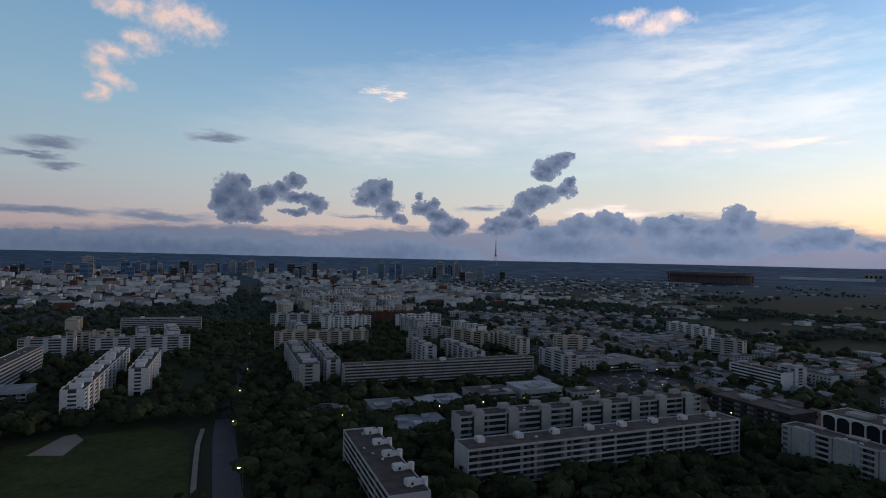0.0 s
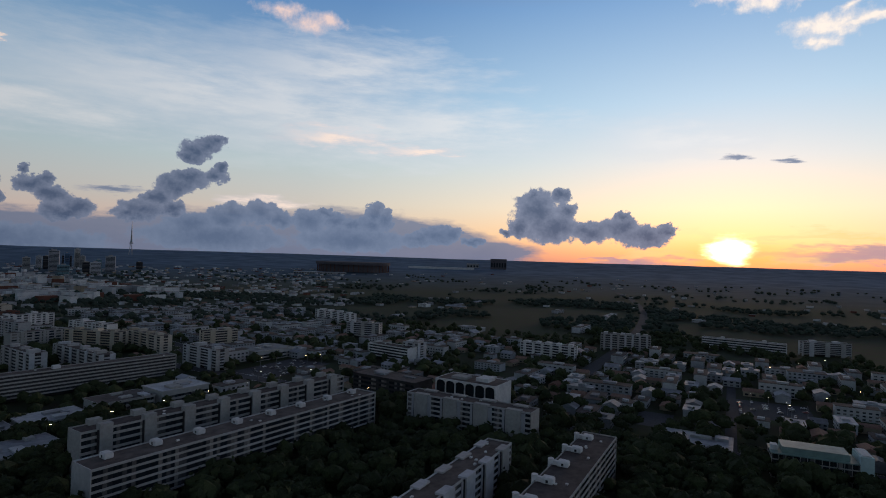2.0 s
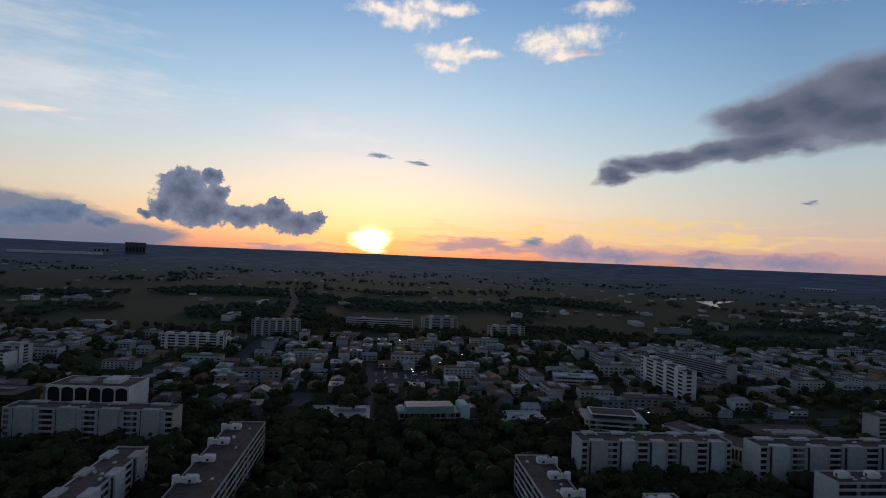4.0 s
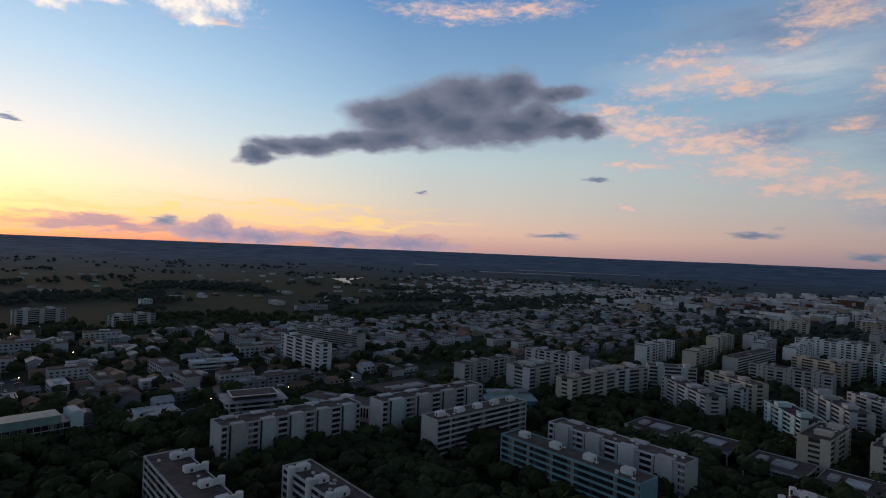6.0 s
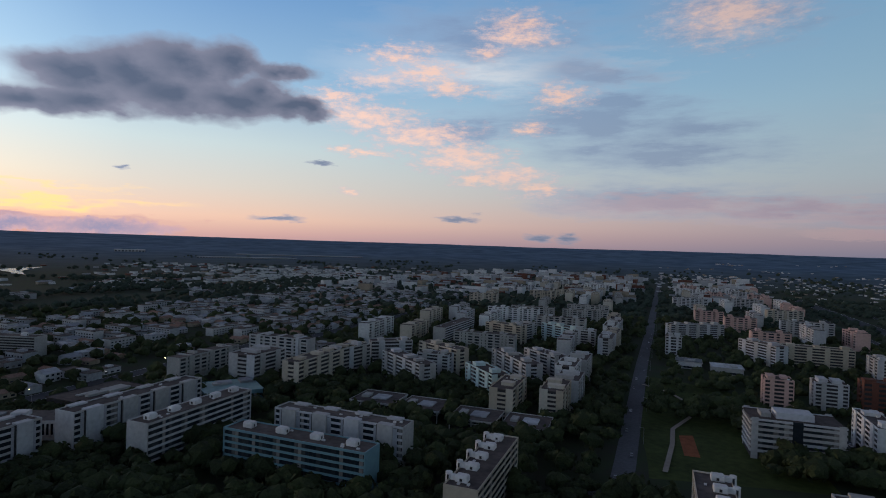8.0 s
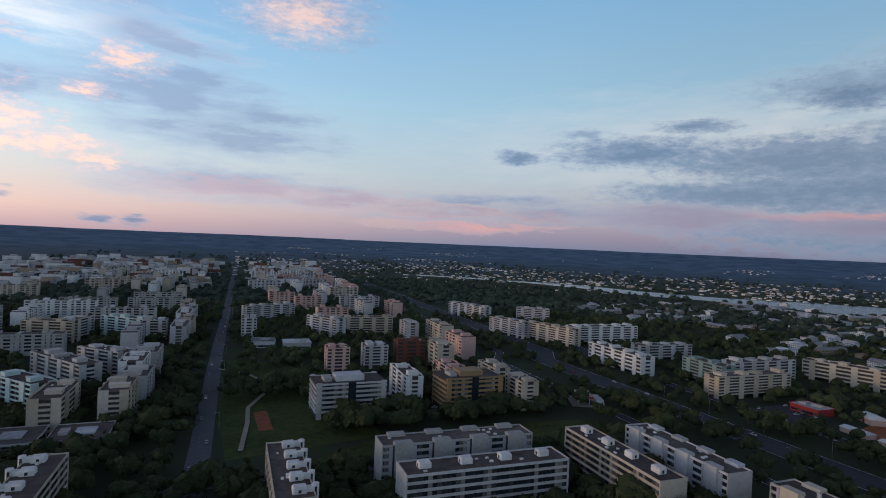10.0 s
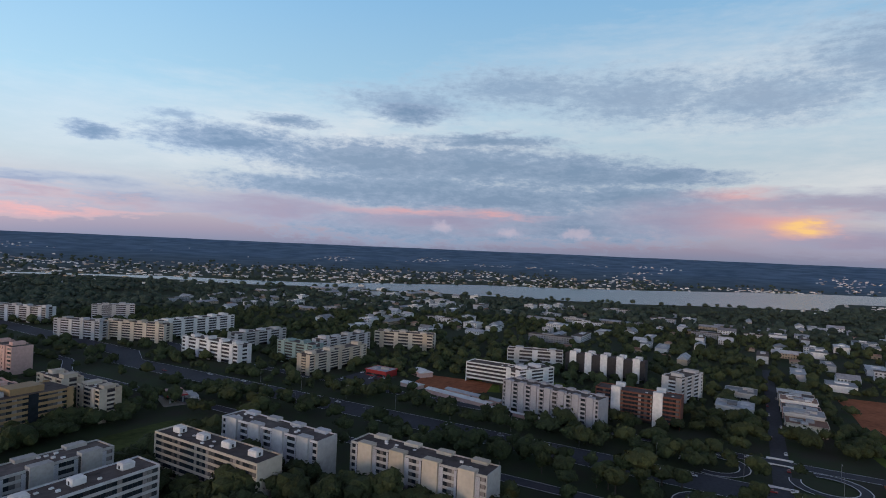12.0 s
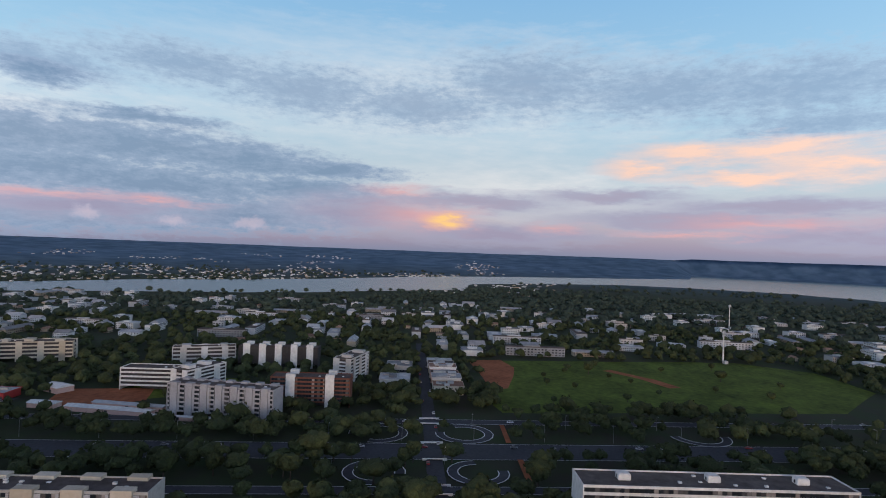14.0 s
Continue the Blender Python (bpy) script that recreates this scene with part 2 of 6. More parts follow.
GOLD = (
    (45.2, 2.93, 19.4, 0.598), (31.8, 3.88, 16.4, 0.442), (24.6, 2.73, 14.9, 0.52), (53.1, 0.9, 5.95, 0.442), (64.4, 0.95, 4.47, 0.598),
    (42.5, 2.88, 16.4, 0.52), (30.8, 2.45, 13.4, 0.377),
)
sky = cloud(sky, GOLD, stretched, 0.3, 0.8, (*rgb(240, 206, 160), 1), (*rgb(252, 212, 136), 1), 0.75, 0.6, streak[0])
MAUVE = (
    (47.9, 1.29, 11.2, 0.897), (26.8, 1.12, 14.9, 0.676), (39.5, 1.17, 8.94, 0.598), (67.7, 0.24, 5.95, 0.442),
)
sky = cloud(sky, MAUVE, stretched, 0.3, 0.6, (*rgb(206, 160, 150), 1), (*rgb(166, 140, 156), 1), 0.85, 0.5, streak[0])
LOWFAR = (
    (38.7, 1.48, 1.79, 1.49), (34.2, 0.83, 4.47, 0.741), (26.5, 0.63, 4.47, 0.676), (20, 0.63, 6.71, 0.819), (38.5, 1.02, 4.47, 0.897),
    (38.9, 1.73, 1.2, 1.04),
)
sky = cloud(sky, LOWFAR, frayed, 0.3, 0.2, (*rgb(196, 160, 164), 1), (*rgb(136, 134, 162), 1), 0.9, 0.3, mottle[0])
BANK = (
    (110.7, 2.52, 2.33, 1.36), (106.9, 3.69, 1.73, 1.23), (104.4, 3.97, 1.79, 1.32), (107.9, 3.12, 1.74, 1.24), (102.6, 3.43, 1.4, 0.93),
    (99.8, 3.33, 1.84, 1.18), (98.3, 4.13, 1.08, 0.64), (97.3, 3.43, 1.3, 1.06), (95.6, 3.17, 1.27, 0.83), (93.3, 4.44, 0.9, 1.22),
    (92.2, 3.92, 1.06, 1.11), (93.7, 3.32, 1.89, 1.03), (87.3, 2.4, 1.66, 1.06), (85.3, 2.63, 1.13, 0.85), (88.9, 1.91, 2.12, 0.83),
    (86.6, 2.49, 2.27, 1.02), (83.1, 1.76, 1.38, 0.52), (108.5, 1.42, 7.45, 1.47), (95.6, 1.6, 6.26, 1.36), (146.7, 0.45, 26, 1.57),
    (125.4, 0.49, 9.28, 1.61),
)
sky = cloud(sky, BANK, frayed, 0.2, 0.14, (*rgb(118, 132, 158), 1), (*rgb(92, 108, 136), 1), 0.96, 0.45, billow[0])
WISP = (
    (142.8, 11.12, 3.16, 0.598), (156.2, 9.03, 2.77, 0.851), (157.3, 7.96, 3.29, 0.333), (154.9, 7.38, 2.77, 0.391),
    (157.2, 3.43, 6.26, 0.598), (147.7, 3.61, 5.93, 0.655), (116.8, 5.28, 3.29, 0.391), (135.6, 5.85, 3.62, 0.391),
    (128.8, 4.14, 3.96, 0.333), (43.1, 1.96, 1.45, 0.598), (5.2, 2.17, 3.29, 0.391), (-12.5, 2.83, 2.63, 0.391), (-20.5, 1, 1.64, 0.529),
    (-23.5, 1.1, 1.45, 0.529), (1.4, 7.58, 1.64, 0.265), (19, 5.98, 0.92, 0.265), (58.7, 10.06, 1.64, 0.265), (54.9, 9.6, 1.12, 0.265),
    (43.2, 1.97, 1.45, 0.529),
)
sky = cloud(sky, WISP, drawn, 0.25, 0.6, (*rgb(150, 156, 176), 1), (*rgb(110, 124, 150), 1), 0.9, 0.5, streak[0])
CUMULUS_CITY = (
    (141.5, 6.31, 1.74, 1.82), (142.3, 5.35, 1.38, 1.46), (140.5, 4.75, 2.01, 1.66), (139.9, 3.53, 1.6, 0.68), (141.7, 3.88, 1.28, 0.92),
    (140.2, 7.09, 0.65, 0.8), (138.4, 5.95, 1.45, 1.06), (137.1, 6.57, 1.47, 0.68), (135.9, 7.36, 1.23, 0.81), (135.2, 5.85, 1.87, 0.57),
    (133.6, 5.25, 1.25, 1.08), (135.7, 4.43, 1.23, 0.5), (128, 6.43, 2.21, 1.36), (126.9, 7.04, 1.05, 1.23), (126.2, 5.07, 1.31, 1.23),
    (129.1, 6, 1.04, 0.71), (125.5, 3.94, 0.91, 0.59),
)
sky = cloud(sky, CUMULUS_CITY, frayed, 0.22, 0.16, (*rgb(124, 134, 158), 1), (*rgb(74, 90, 118), 1), 0.97, 0.8, billow[0])
CUMULUS_TOWER = (
    (123.3, 6.58, 0.66, 0.52), (122.8, 5.16, 1.45, 0.98), (121.3, 4.34, 1.58, 0.98), (119.6, 3.51, 1.71, 0.98), (121.9, 5.64, 0.79, 0.59),
    (120.4, 3.03, 2.37, 0.72), (109.4, 10.1, 1.52, 0.88), (110.4, 9.39, 1.53, 1.07), (108.5, 10.47, 0.75, 0.68), (110.8, 8.72, 1.15, 0.7),
    (108.6, 7.04, 1.25, 0.82), (108, 7.87, 0.75, 0.7), (110.8, 6.76, 1.9, 0.96), (112.2, 5.91, 1.8, 1.23), (113.5, 4.87, 1.42, 0.97),
    (114.7, 3.6, 2.07, 1.11), (115.8, 3.12, 1.3, 0.72), (112.1, 3.92, 1.41, 0.84),
)
sky = cloud(sky, CUMULUS_TOWER, frayed, 0.22, 0.16, (*rgb(124, 134, 158), 1), (*rgb(74, 90, 118), 1), 0.97, 0.8, billow[0])
CUMULUS_SUN = (
    (76.9, 5.03, 2.63, 2.22), (77.2, 6.57, 0.92, 0.78), (74.6, 6.65, 1.19, 0.84), (78.6, 3.37, 1.31, 1.24), (74, 5.23, 1.31, 0.98),
    (75.1, 3.36, 3.15, 1.7), (71.6, 3.01, 2.59, 1.24), (68.8, 3.54, 2.04, 1.49), (68.6, 4.68, 0.9, 0.71), (66.3, 2.75, 2.33, 1.22),
    (64.6, 3.35, 1.19, 0.83), (80, 2.85, 0.72, 0.52),
)
sky = cloud(sky, CUMULUS_SUN, frayed, 0.22, 0.16, (*rgb(124, 134, 158), 1), (*rgb(74, 90, 118), 1), 0.97, 0.8, billow[0])
DARK = (
    (35.5, 8.48, 1.86, 0.81), (33.6, 9.41, 2.99, 1.12), (30.2, 10.04, 4.64, 1.36), (26, 10.61, 4.86, 1.46), (21.7, 11.25, 5.84, 1.64),
    (22.9, 13.57, 4.97, 2.06), (18.5, 14.2, 5.94, 2.77), (14, 15.56, 5.18, 2.77), (10, 16.55, 3.93, 1.99), (15, 12.8, 7.67, 2.44),
    (9.8, 13.04, 6.02, 2.29), (7, 13.95, 3.49, 2.04), (5.3, 15.87, 3.9, 1.07), (2.6, 12.66, 3.44, 0.94), (4.6, 12.63, 4.29, 1.19),
)
sky = cloud(sky, DARK, gentle, 0.5, 0.42, (*rgb(138, 138, 156), 1), (*rgb(80, 90, 112), 1), 0.97, 0.35, swell[0])

# the sun behind the haze at the horizon
glow_at = wv("LENGTH", wv("MULTIPLY_ADD", drawn, (1 / 8.0, 1 / 2.0, 0), (-(SUN_AZ + 60) / 8.0, -1.0 / 2.0, 0)))
glow = wm("POWER", wm("SUBTRACT", 1.0, glow_at, clamp=True), 1.6)
sky = wmix(wm("MULTIPLY", glow, 0.6, clamp=True), sky, (*rgb(255, 188, 84), 1))
core_at = wv("LENGTH", wv("MULTIPLY_ADD", gentle, (1 / 2.6, 1 / 1.35, 0), (-(SUN_AZ + 60) / 2.6, -1.5 / 1.35, 0)))
core_at = wm("MULTIPLY_ADD", wm("SUBTRACT", 0.5, streak[0]), 1.2, core_at)
core = wm("POWER", wm("SUBTRACT", 1.0, core_at, clamp=True), 2.0)
burst = wnode("ShaderNodeMix")
burst.data_type, burst.blend_type = "RGBA", "ADD"
plug(burst.inputs[0], core)
plug(burst.inputs[6], sky)
burst.inputs[7].default_value = (14.0, 10.0, 5.0, 1)
sky = burst.outputs[2]

background = wnode("ShaderNodeBackground")
plug(background.inputs[0], sky)
# the sky is brighter towards the sun
plug(background.inputs[1], wm("POWER", 2.0, wm("MULTIPLY_ADD", facing, 0.66, 0.55)))
plug(wnode("ShaderNodeOutputWorld").inputs[0], background.outputs[0])

sun = new("sun", bpy.data.lights.new("sun", "SUN"))
sun.data.energy, sun.data.angle, sun.data.color = 0.9, radians(10.0), (1.0, 0.68, 0.46)
sun.matrix_world = look((1000 * math.cos(radians(SUN_AZ)), 1000 * math.sin(radians(SUN_AZ)), 1000 * math.tan(radians(SUN_EL + 2.5))), (0, 0, 0))

# ---- materials ----
def material(name, colour, rough=0.8, vary=0.25, grain=0.6, patch=0.04, bump=0.1, metal=0.0, each=0.0, hue=None, island=0.0):
    """A worn surface: colour with a fine grain and large patches; each: how far whole objects differ, towards hue."""
    m = bpy.data.materials.new(name)
    m.use_nodes = True
    t = m.node_tree
    shader = t.nodes["Principled BSDF"]
    where = t.nodes.new("ShaderNodeTexCoord")
    spot = t.nodes.new("ShaderNodeNewGeometry")
    fine, large = t.nodes.new("ShaderNodeTexNoise"), t.nodes.new("ShaderNodeTexNoise")
    for n, s, d in ((fine, grain, 4), (large, patch, 5)):
        t.links.new(spot.outputs["Position"], n.inputs["Vector"])
        n.inputs["Scale"].default_value, n.inputs["Detail"].default_value = s, d
    add = t.nodes.new("ShaderNodeMath")
    add.operation = "ADD"
    t.links.new(fine.outputs[0], add.inputs[0])
    t.links.new(large.outputs[0], add.inputs[1])
    span = t.nodes.new("ShaderNodeMapRange")
    span.inputs["From Min"].default_value, span.inputs["From Max"].default_value = 0.65, 1.35
    span.inputs["To Min"].default_value, span.inputs["To Max"].default_value = 1 - vary, 1 + vary
    t.links.new(add.outputs[0], span.inputs["Value"])
    base = t.nodes.new("ShaderNodeMix")
    base.data_type = "RGBA"
    base.inputs[6].default_value = (*colour, 1)
    base.inputs[7].default_value = (*(hue or colour), 1)
    if each:
        info = t.nodes.new("ShaderNodeObjectInfo")
        much = t.nodes.new("ShaderNodeMath")
        much.operation = "MULTIPLY"
        t.links.new(info.outputs["Random"], much.inputs[0])
        much.inputs[1].default_value = each
        t.links.new(much.outputs[0], base.inputs[0])
    elif island:
        much = t.nodes.new("ShaderNodeMath")
        much.operation = "POWER"  # most pieces keep the first colour, a few go far towards the other
        t.links.new(spot.outputs["Random Per Island"], much.inputs[0])
        much.inputs[1].default_value = island
        t.links.new(much.outputs[0], base.inputs[0])
    else:
        base.inputs[0].default_value = 0.0
    mul = t.nodes.new("ShaderNodeMix")
    mul.data_type, mul.blend_type = "RGBA", "MULTIPLY"
    mul.inputs[0].default_value = 1.0
    t.links.new(base.outputs[2], mul.inputs[6])
    t.links.new(span.outputs[0], mul.inputs[7])
    t.links.new(mul.outputs[2], shader.inputs["Base Color"])
    shader.inputs["Roughness"].default_value, shader.inputs["Metallic"].default_value = rough, metal
    if rough > 0.7:
        shader.inputs["Specular IOR Level"].default_value = 0.12
    if bump:
        b = t.nodes.new("ShaderNodeBump")
        b.inputs["Strength"].default_value, b.inputs["Distance"].default_value = bump, 0.1
        t.links.new(fine.outputs[0], b.inputs["Height"])
        t.links.new(b.outputs[0], shader.inputs["Normal"])
    return m


def lamp_material(name, colour, power):
    m = bpy.data.materials.new(name)
    m.use_nodes = True
    s = m.node_tree.nodes["Principled BSDF"]
    s.inputs["Base Color"].default_value = (*colour, 1)
    s.inputs["Emission Color"].default_value = (*colour, 1)
    s.inputs["Emission Strength"].default_value = power
    return m


WHITE = material("white_paint", (0.68, 0.665, 0.64), 0.75, 0.2, 0.5, 0.06, 0.05)
GREYW = material("weathered_concrete", (0.4, 0.385, 0.36), 0.85, 0.2, 0.7, 0.08, 0.12)
PALE = material("pale_render", (0.42, 0.395, 0.365), 0.8, 0.2, 0.5, 0.05, 0.05, each=1.0, hue=(0.56, 0.56, 0.57))
CREAM = material("cream_render", (0.44, 0.37, 0.28), 0.8, 0.15, 0.5, 0.05, 0.05, each=1.0, hue=(0.58, 0.52, 0.43))
AQUA = material("aqua_render", (0.5, 0.62, 0.6), 0.8, 0.15, 0.5, 0.05, 0.05)
BRICK = material("brown_brick", (0.16, 0.068, 0.048), 0.85, 0.2, 0.9, 0.08, 0.1)
PINK = material("pink_render", (0.6, 0.4, 0.34), 0.8, 0.15, 0.5, 0.05, 0.05)
TAN = material("tan_cladding", (0.32, 0.21, 0.1), 0.7, 0.15, 0.5, 0.05, 0.05)
SAGE = material("sage_render", (0.25, 0.33, 0.31), 0.8, 0.15, 0.5, 0.05, 0.05)
FARDARK = material("far_dark_concrete", (0.13, 0.115, 0.12), 0.9, 0.2, 0.1, 0.02, 0.0)
TEAL = material("teal_panels", (0.16, 0.3, 0.34), 0.5, 0.15, 0.5, 0.05, 0.03)
BLUE = material("blue_panels", (0.12, 0.24, 0.42), 0.5, 0.15, 0.5, 0.05, 0.03)
RED = material("red_cladding", (0.36, 0.03, 0.028), 0.5, 0.12, 0.5, 0.05, 0.02)
MESHY = material("scaffold_sheeting", (0.36, 0.35, 0.36), 0.85, 0.22, 1.4, 0.12, 0.2)
SCREEN = material("screen_blocks", (0.4, 0.4, 0.42), 0.85, 0.3, 2.2, 0.08, 0.2)
# dark walls, and the dark strips and plates that stand in for shade
DARKW = material("dark_wall_and_shade", (0.055, 0.05, 0.05), 0.8, 0.25, 0.6, 0.06, 0.08)
ROOF = material("roof_felt", (0.1, 0.08, 0.073), 0.95, 0.4, 0.35, 0.1, 0.15, each=0.6, hue=(0.16, 0.135, 0.12))
SHEET = material("sheet_roof", (0.12, 0.122, 0.13), 0.65, 0.35, 0.3, 0.07, 0.1, each=1.0, hue=(0.48, 0.485, 0.5))
GREENROOF = material("green_sheet_roof", (0.2, 0.3, 0.27), 0.6, 0.25, 0.3, 0.08, 0.1)
TILE = material("clay_tile_roof", (0.2, 0.105, 0.075), 0.9, 0.3, 0.8, 0.08, 0.15, each=1.0, hue=(0.36, 0.24, 0.18))
GLASS = material("window_glass", (0.02, 0.025, 0.03), 0.2, 0.3, 0.5, 0.1, 0.0, island=4.5, hue=(0.3, 0.27, 0.25))
GLASS.node_tree.nodes["Principled BSDF"].inputs["Specular IOR Level"].default_value = 0.12
STEEL = material("galvanised_steel", (0.3, 0.3, 0.3), 0.5, 0.15, 1.0, 0.1, 0.0, metal=0.7)
ASPHALT = material("asphalt", (0.07, 0.07, 0.076), 0.9, 0.25, 0.5, 0.03, 0.1)
WORN = material("worn_asphalt", (0.125, 0.125, 0.13), 0.9, 0.25, 0.5, 0.03, 0.1)
HOUSEW = material("dull_render", (0.19, 0.19, 0.2), 0.85, 0.25, 0.5, 0.06, 0.05, each=1.0, hue=(0.56, 0.56, 0.57))
HOUSEC = material("buff_render", (0.26, 0.2, 0.14), 0.85, 0.25, 0.5, 0.06, 0.05, each=1.0, hue=(0.42, 0.35, 0.26))
FARW = material("far_render", (0.3, 0.3, 0.305), 0.85, 0.2, 0.1, 0.02, 0.0, island=1.0, hue=(0.68, 0.67, 0.66))
FARROOF = material("far_roof", (0.09, 0.085, 0.085), 0.9, 0.2, 0.1, 0.02, 0.0, island=1.0, hue=(0.3, 0.29, 0.29))
PAINT = material("road_paint", (0.7, 0.7, 0.68), 0.7, 0.2, 0.7, 0.1, 0.0)
PATHM = material("path_concrete", (0.36, 0.3, 0.24), 0.9, 0.2, 0.6, 0.05, 0.1)
SOIL = material("red_soil", (0.32, 0.11, 0.05), 0.95, 0.35, 0.25, 0.05, 0.2)
GRASS = material("grass", (0.09, 0.12, 0.018), 0.95, 0.55, 0.2, 0.035, 0.3)
LAWN = material("park_lawn", (0.058, 0.074, 0.02), 0.95, 0.45, 0.25, 0.04, 0.3)
BARK = material("bark", (0.09, 0.07, 0.055), 0.95, 0.3, 1.5, 0.3, 0.3)
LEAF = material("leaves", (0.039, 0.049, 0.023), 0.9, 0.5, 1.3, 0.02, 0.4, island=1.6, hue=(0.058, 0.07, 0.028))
# crowns of the far woods, with bluish haze put into the leaf colour
WOOD = material("hazy_far_leaves", (0.042, 0.056, 0.042), 0.9, 0.4, 0.35, 0.02, 0.2, island=1.0, hue=(0.056, 0.074, 0.052))
RUBBER = material("rubber", (0.03, 0.03, 0.03), 0.9, 0.2, 2.0, 0.3, 0.0)
LIT = lamp_material("lamp_light", (1.0, 0.72, 0.4), 30.0)

WATER = bpy.data.materials.new("lake_water")
WATER.use_nodes = True
_t = WATER.node_tree
_s = _t.nodes["Principled BSDF"]
_s.inputs["Base Color"].default_value = (0.05, 0.07, 0.08, 1)
_s.inputs["Roughness"].default_value = 0.25
_s.inputs["Specular IOR Level"].default_value = 0.38
_n, _b = _t.nodes.new("ShaderNodeTexNoise"), _t.nodes.new("ShaderNodeBump")
_g = _t.nodes.new("ShaderNodeNewGeometry")
_t.links.new(_g.outputs["Position"], _n.inputs["Vector"])
_n.inputs["Scale"].default_value = 0.25
_b.inputs["Strength"].default_value, _b.inputs["Distance"].default_value = 0.05, 0.2
_t.links.new(_n.outputs[0], _b.inputs["Height"])
_t.links.new(_b.outputs[0], _s.inputs["Normal"])

# the ground: grass, bare earth and scrub near by, woods and fields far off under painted haze
GROUND = bpy.data.materials.new("ground_cover")
GROUND.use_nodes = True
_t = GROUND.node_tree
_s = _t.nodes["Principled BSDF"]
_s.inputs["Roughness"].default_value = 1.0
_s.inputs["Specular IOR Level"].default_value = 0.1
_g = _t.nodes.new("ShaderNodeNewGeometry")


def _noise(scale, detail):
    n = _t.nodes.new("ShaderNodeTexNoise")
    n.inputs["Scale"].default_value, n.inputs["Detail"].default_value = scale, detail
    _t.links.new(_g.outputs["Position"], n.inputs["Vector"])
    r = _t.nodes.new("ShaderNodeMapRange")
    r.inputs["From Min"].default_value, r.inputs["From Max"].default_value = 0.35, 0.65
    _t.links.new(n.outputs[0], r.inputs["Value"])
    return r.outputs[0]


def _mix(fac, a, b):
    n = _t.nodes.new("ShaderNodeMix")
    n.data_type = "RGBA"
    _t.links.new(fac, n.inputs[0])
    for s, v in ((n.inputs[6], a), (n.inputs[7], b)):
        if isinstance(v, tuple):
            s.default_value = (*v, 1)
        else:
            _t.links.new(v, s)
    return n.outputs[2]


_c = _mix(_noise(0.006, 5), (0.036, 0.043, 0.027), (0.056, 0.062, 0.037))
_c = _mix(_noise(0.0028, 4), _c, (0.056, 0.05, 0.037))
_c = _mix(_noise(0.05, 6), _c, (0.046, 0.062, 0.028))
# blue haze of the distance, painted into the far ground's colour
_far_haze = _mix(_noise(0.009, 8), (0.06, 0.112, 0.172), (0.125, 0.195, 0.27))
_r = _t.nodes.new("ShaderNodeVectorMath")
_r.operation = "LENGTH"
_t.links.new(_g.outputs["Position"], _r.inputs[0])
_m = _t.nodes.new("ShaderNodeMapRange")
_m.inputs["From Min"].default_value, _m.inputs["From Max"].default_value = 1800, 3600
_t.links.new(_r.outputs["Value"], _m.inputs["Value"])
_t.links.new(_mix(_m.outputs[0], _c, _far_haze), _s.inputs["Base Color"])

# ---- helpers for building ----
def terrain(x, y):
    """Height of the ground: level round the city, rising towards the rim of the basin."""
    r, a = math.hypot(x, y), math.degrees(math.atan2(y, x))
    lake = max(0.0, 1 - abs((a + 175 + 180) % 360 - 180) / 75)  # the lake lies round bearing -175
    start = 1250 + 1500 * min(1.0, lake * 2.2)
    if 105 < a < 178:  # the lake reaches far out towards the dam
        start = float(np.interp(a, (105, 120, 127, 151.5, 153, 160, 168, 178), (1250, 3000, 4600, 4600, 3750, 3250, 2950, 2750)))
    if r <= start:
        return 0.0
    s = (r - start) / (4900 - start)
    top = 113 + 5 * noise.noise((x * 0.0008, y * 0.0008, 3)) + 2.5 * noise.noise((x * 0.004, y * 0.004, 7))
    return top * s ** (2.4 - 1.05 * min(1.0, lake * 2.2))


def mesh_from(name, bm):
    me = bpy.data.meshes.new(name)
    bm.to_mesh(me)
    bm.free()
    return me


def part(name, bm, mat, parent, label="", at=None):
    """Links a bmesh (or a ready mesh) as one mesh object under a thing."""
    me = bm if isinstance(bm, bpy.types.Mesh) else mesh_from(name, bm)
    if not me.materials and mat is not None:
        me.materials.append(mat)
    ob = new(name, me)
    ob.parent = parent
    if at is not None:
        ob.location = at
    return tagged(ob, label)


def cube(bm, x0, x1, y0, y1, z0, z1):
    v = [bm.verts.new(p) for p in ((x0, y0, z0), (x1, y0, z0), (x1, y1, z0), (x0, y1, z0), (x0, y0, z1), (x1, y0, z1), (x1, y1, z1), (x0, y1, z1))]
    for f in ((3, 2, 1, 0), (4, 5, 6, 7), (0, 1, 5, 4), (1, 2, 6, 5), (2, 3, 7, 6), (3, 0, 4, 7)):
        bm.faces.new([v[i] for i in f])


def boxes(*rows):
    bm = bmesh.new()
    for r in rows:
        cube(bm, *r)
    return bm


def softened(bm, width):
    bmesh.ops.bevel(bm, geom=bm.edges[:], offset=width, segments=1, affect="EDGES")
    return bm


def tube(bm, x, y, z0, z1, r, n=12, r2=None):
    bmesh.ops.create_cone(bm, cap_ends=True, segments=n, radius1=r, radius2=r if r2 is None else r2, depth=z1 - z0,
                          matrix=Matrix.Translation((x, y, (z0 + z1) / 2)))


# footprints taken up by roads and buildings, in cells of 3 m
CELL, HALF = 3.0, 1700.0
SIZE = int(2 * HALF / CELL)
taken = np.zeros((SIZE, SIZE), dtype=bool)


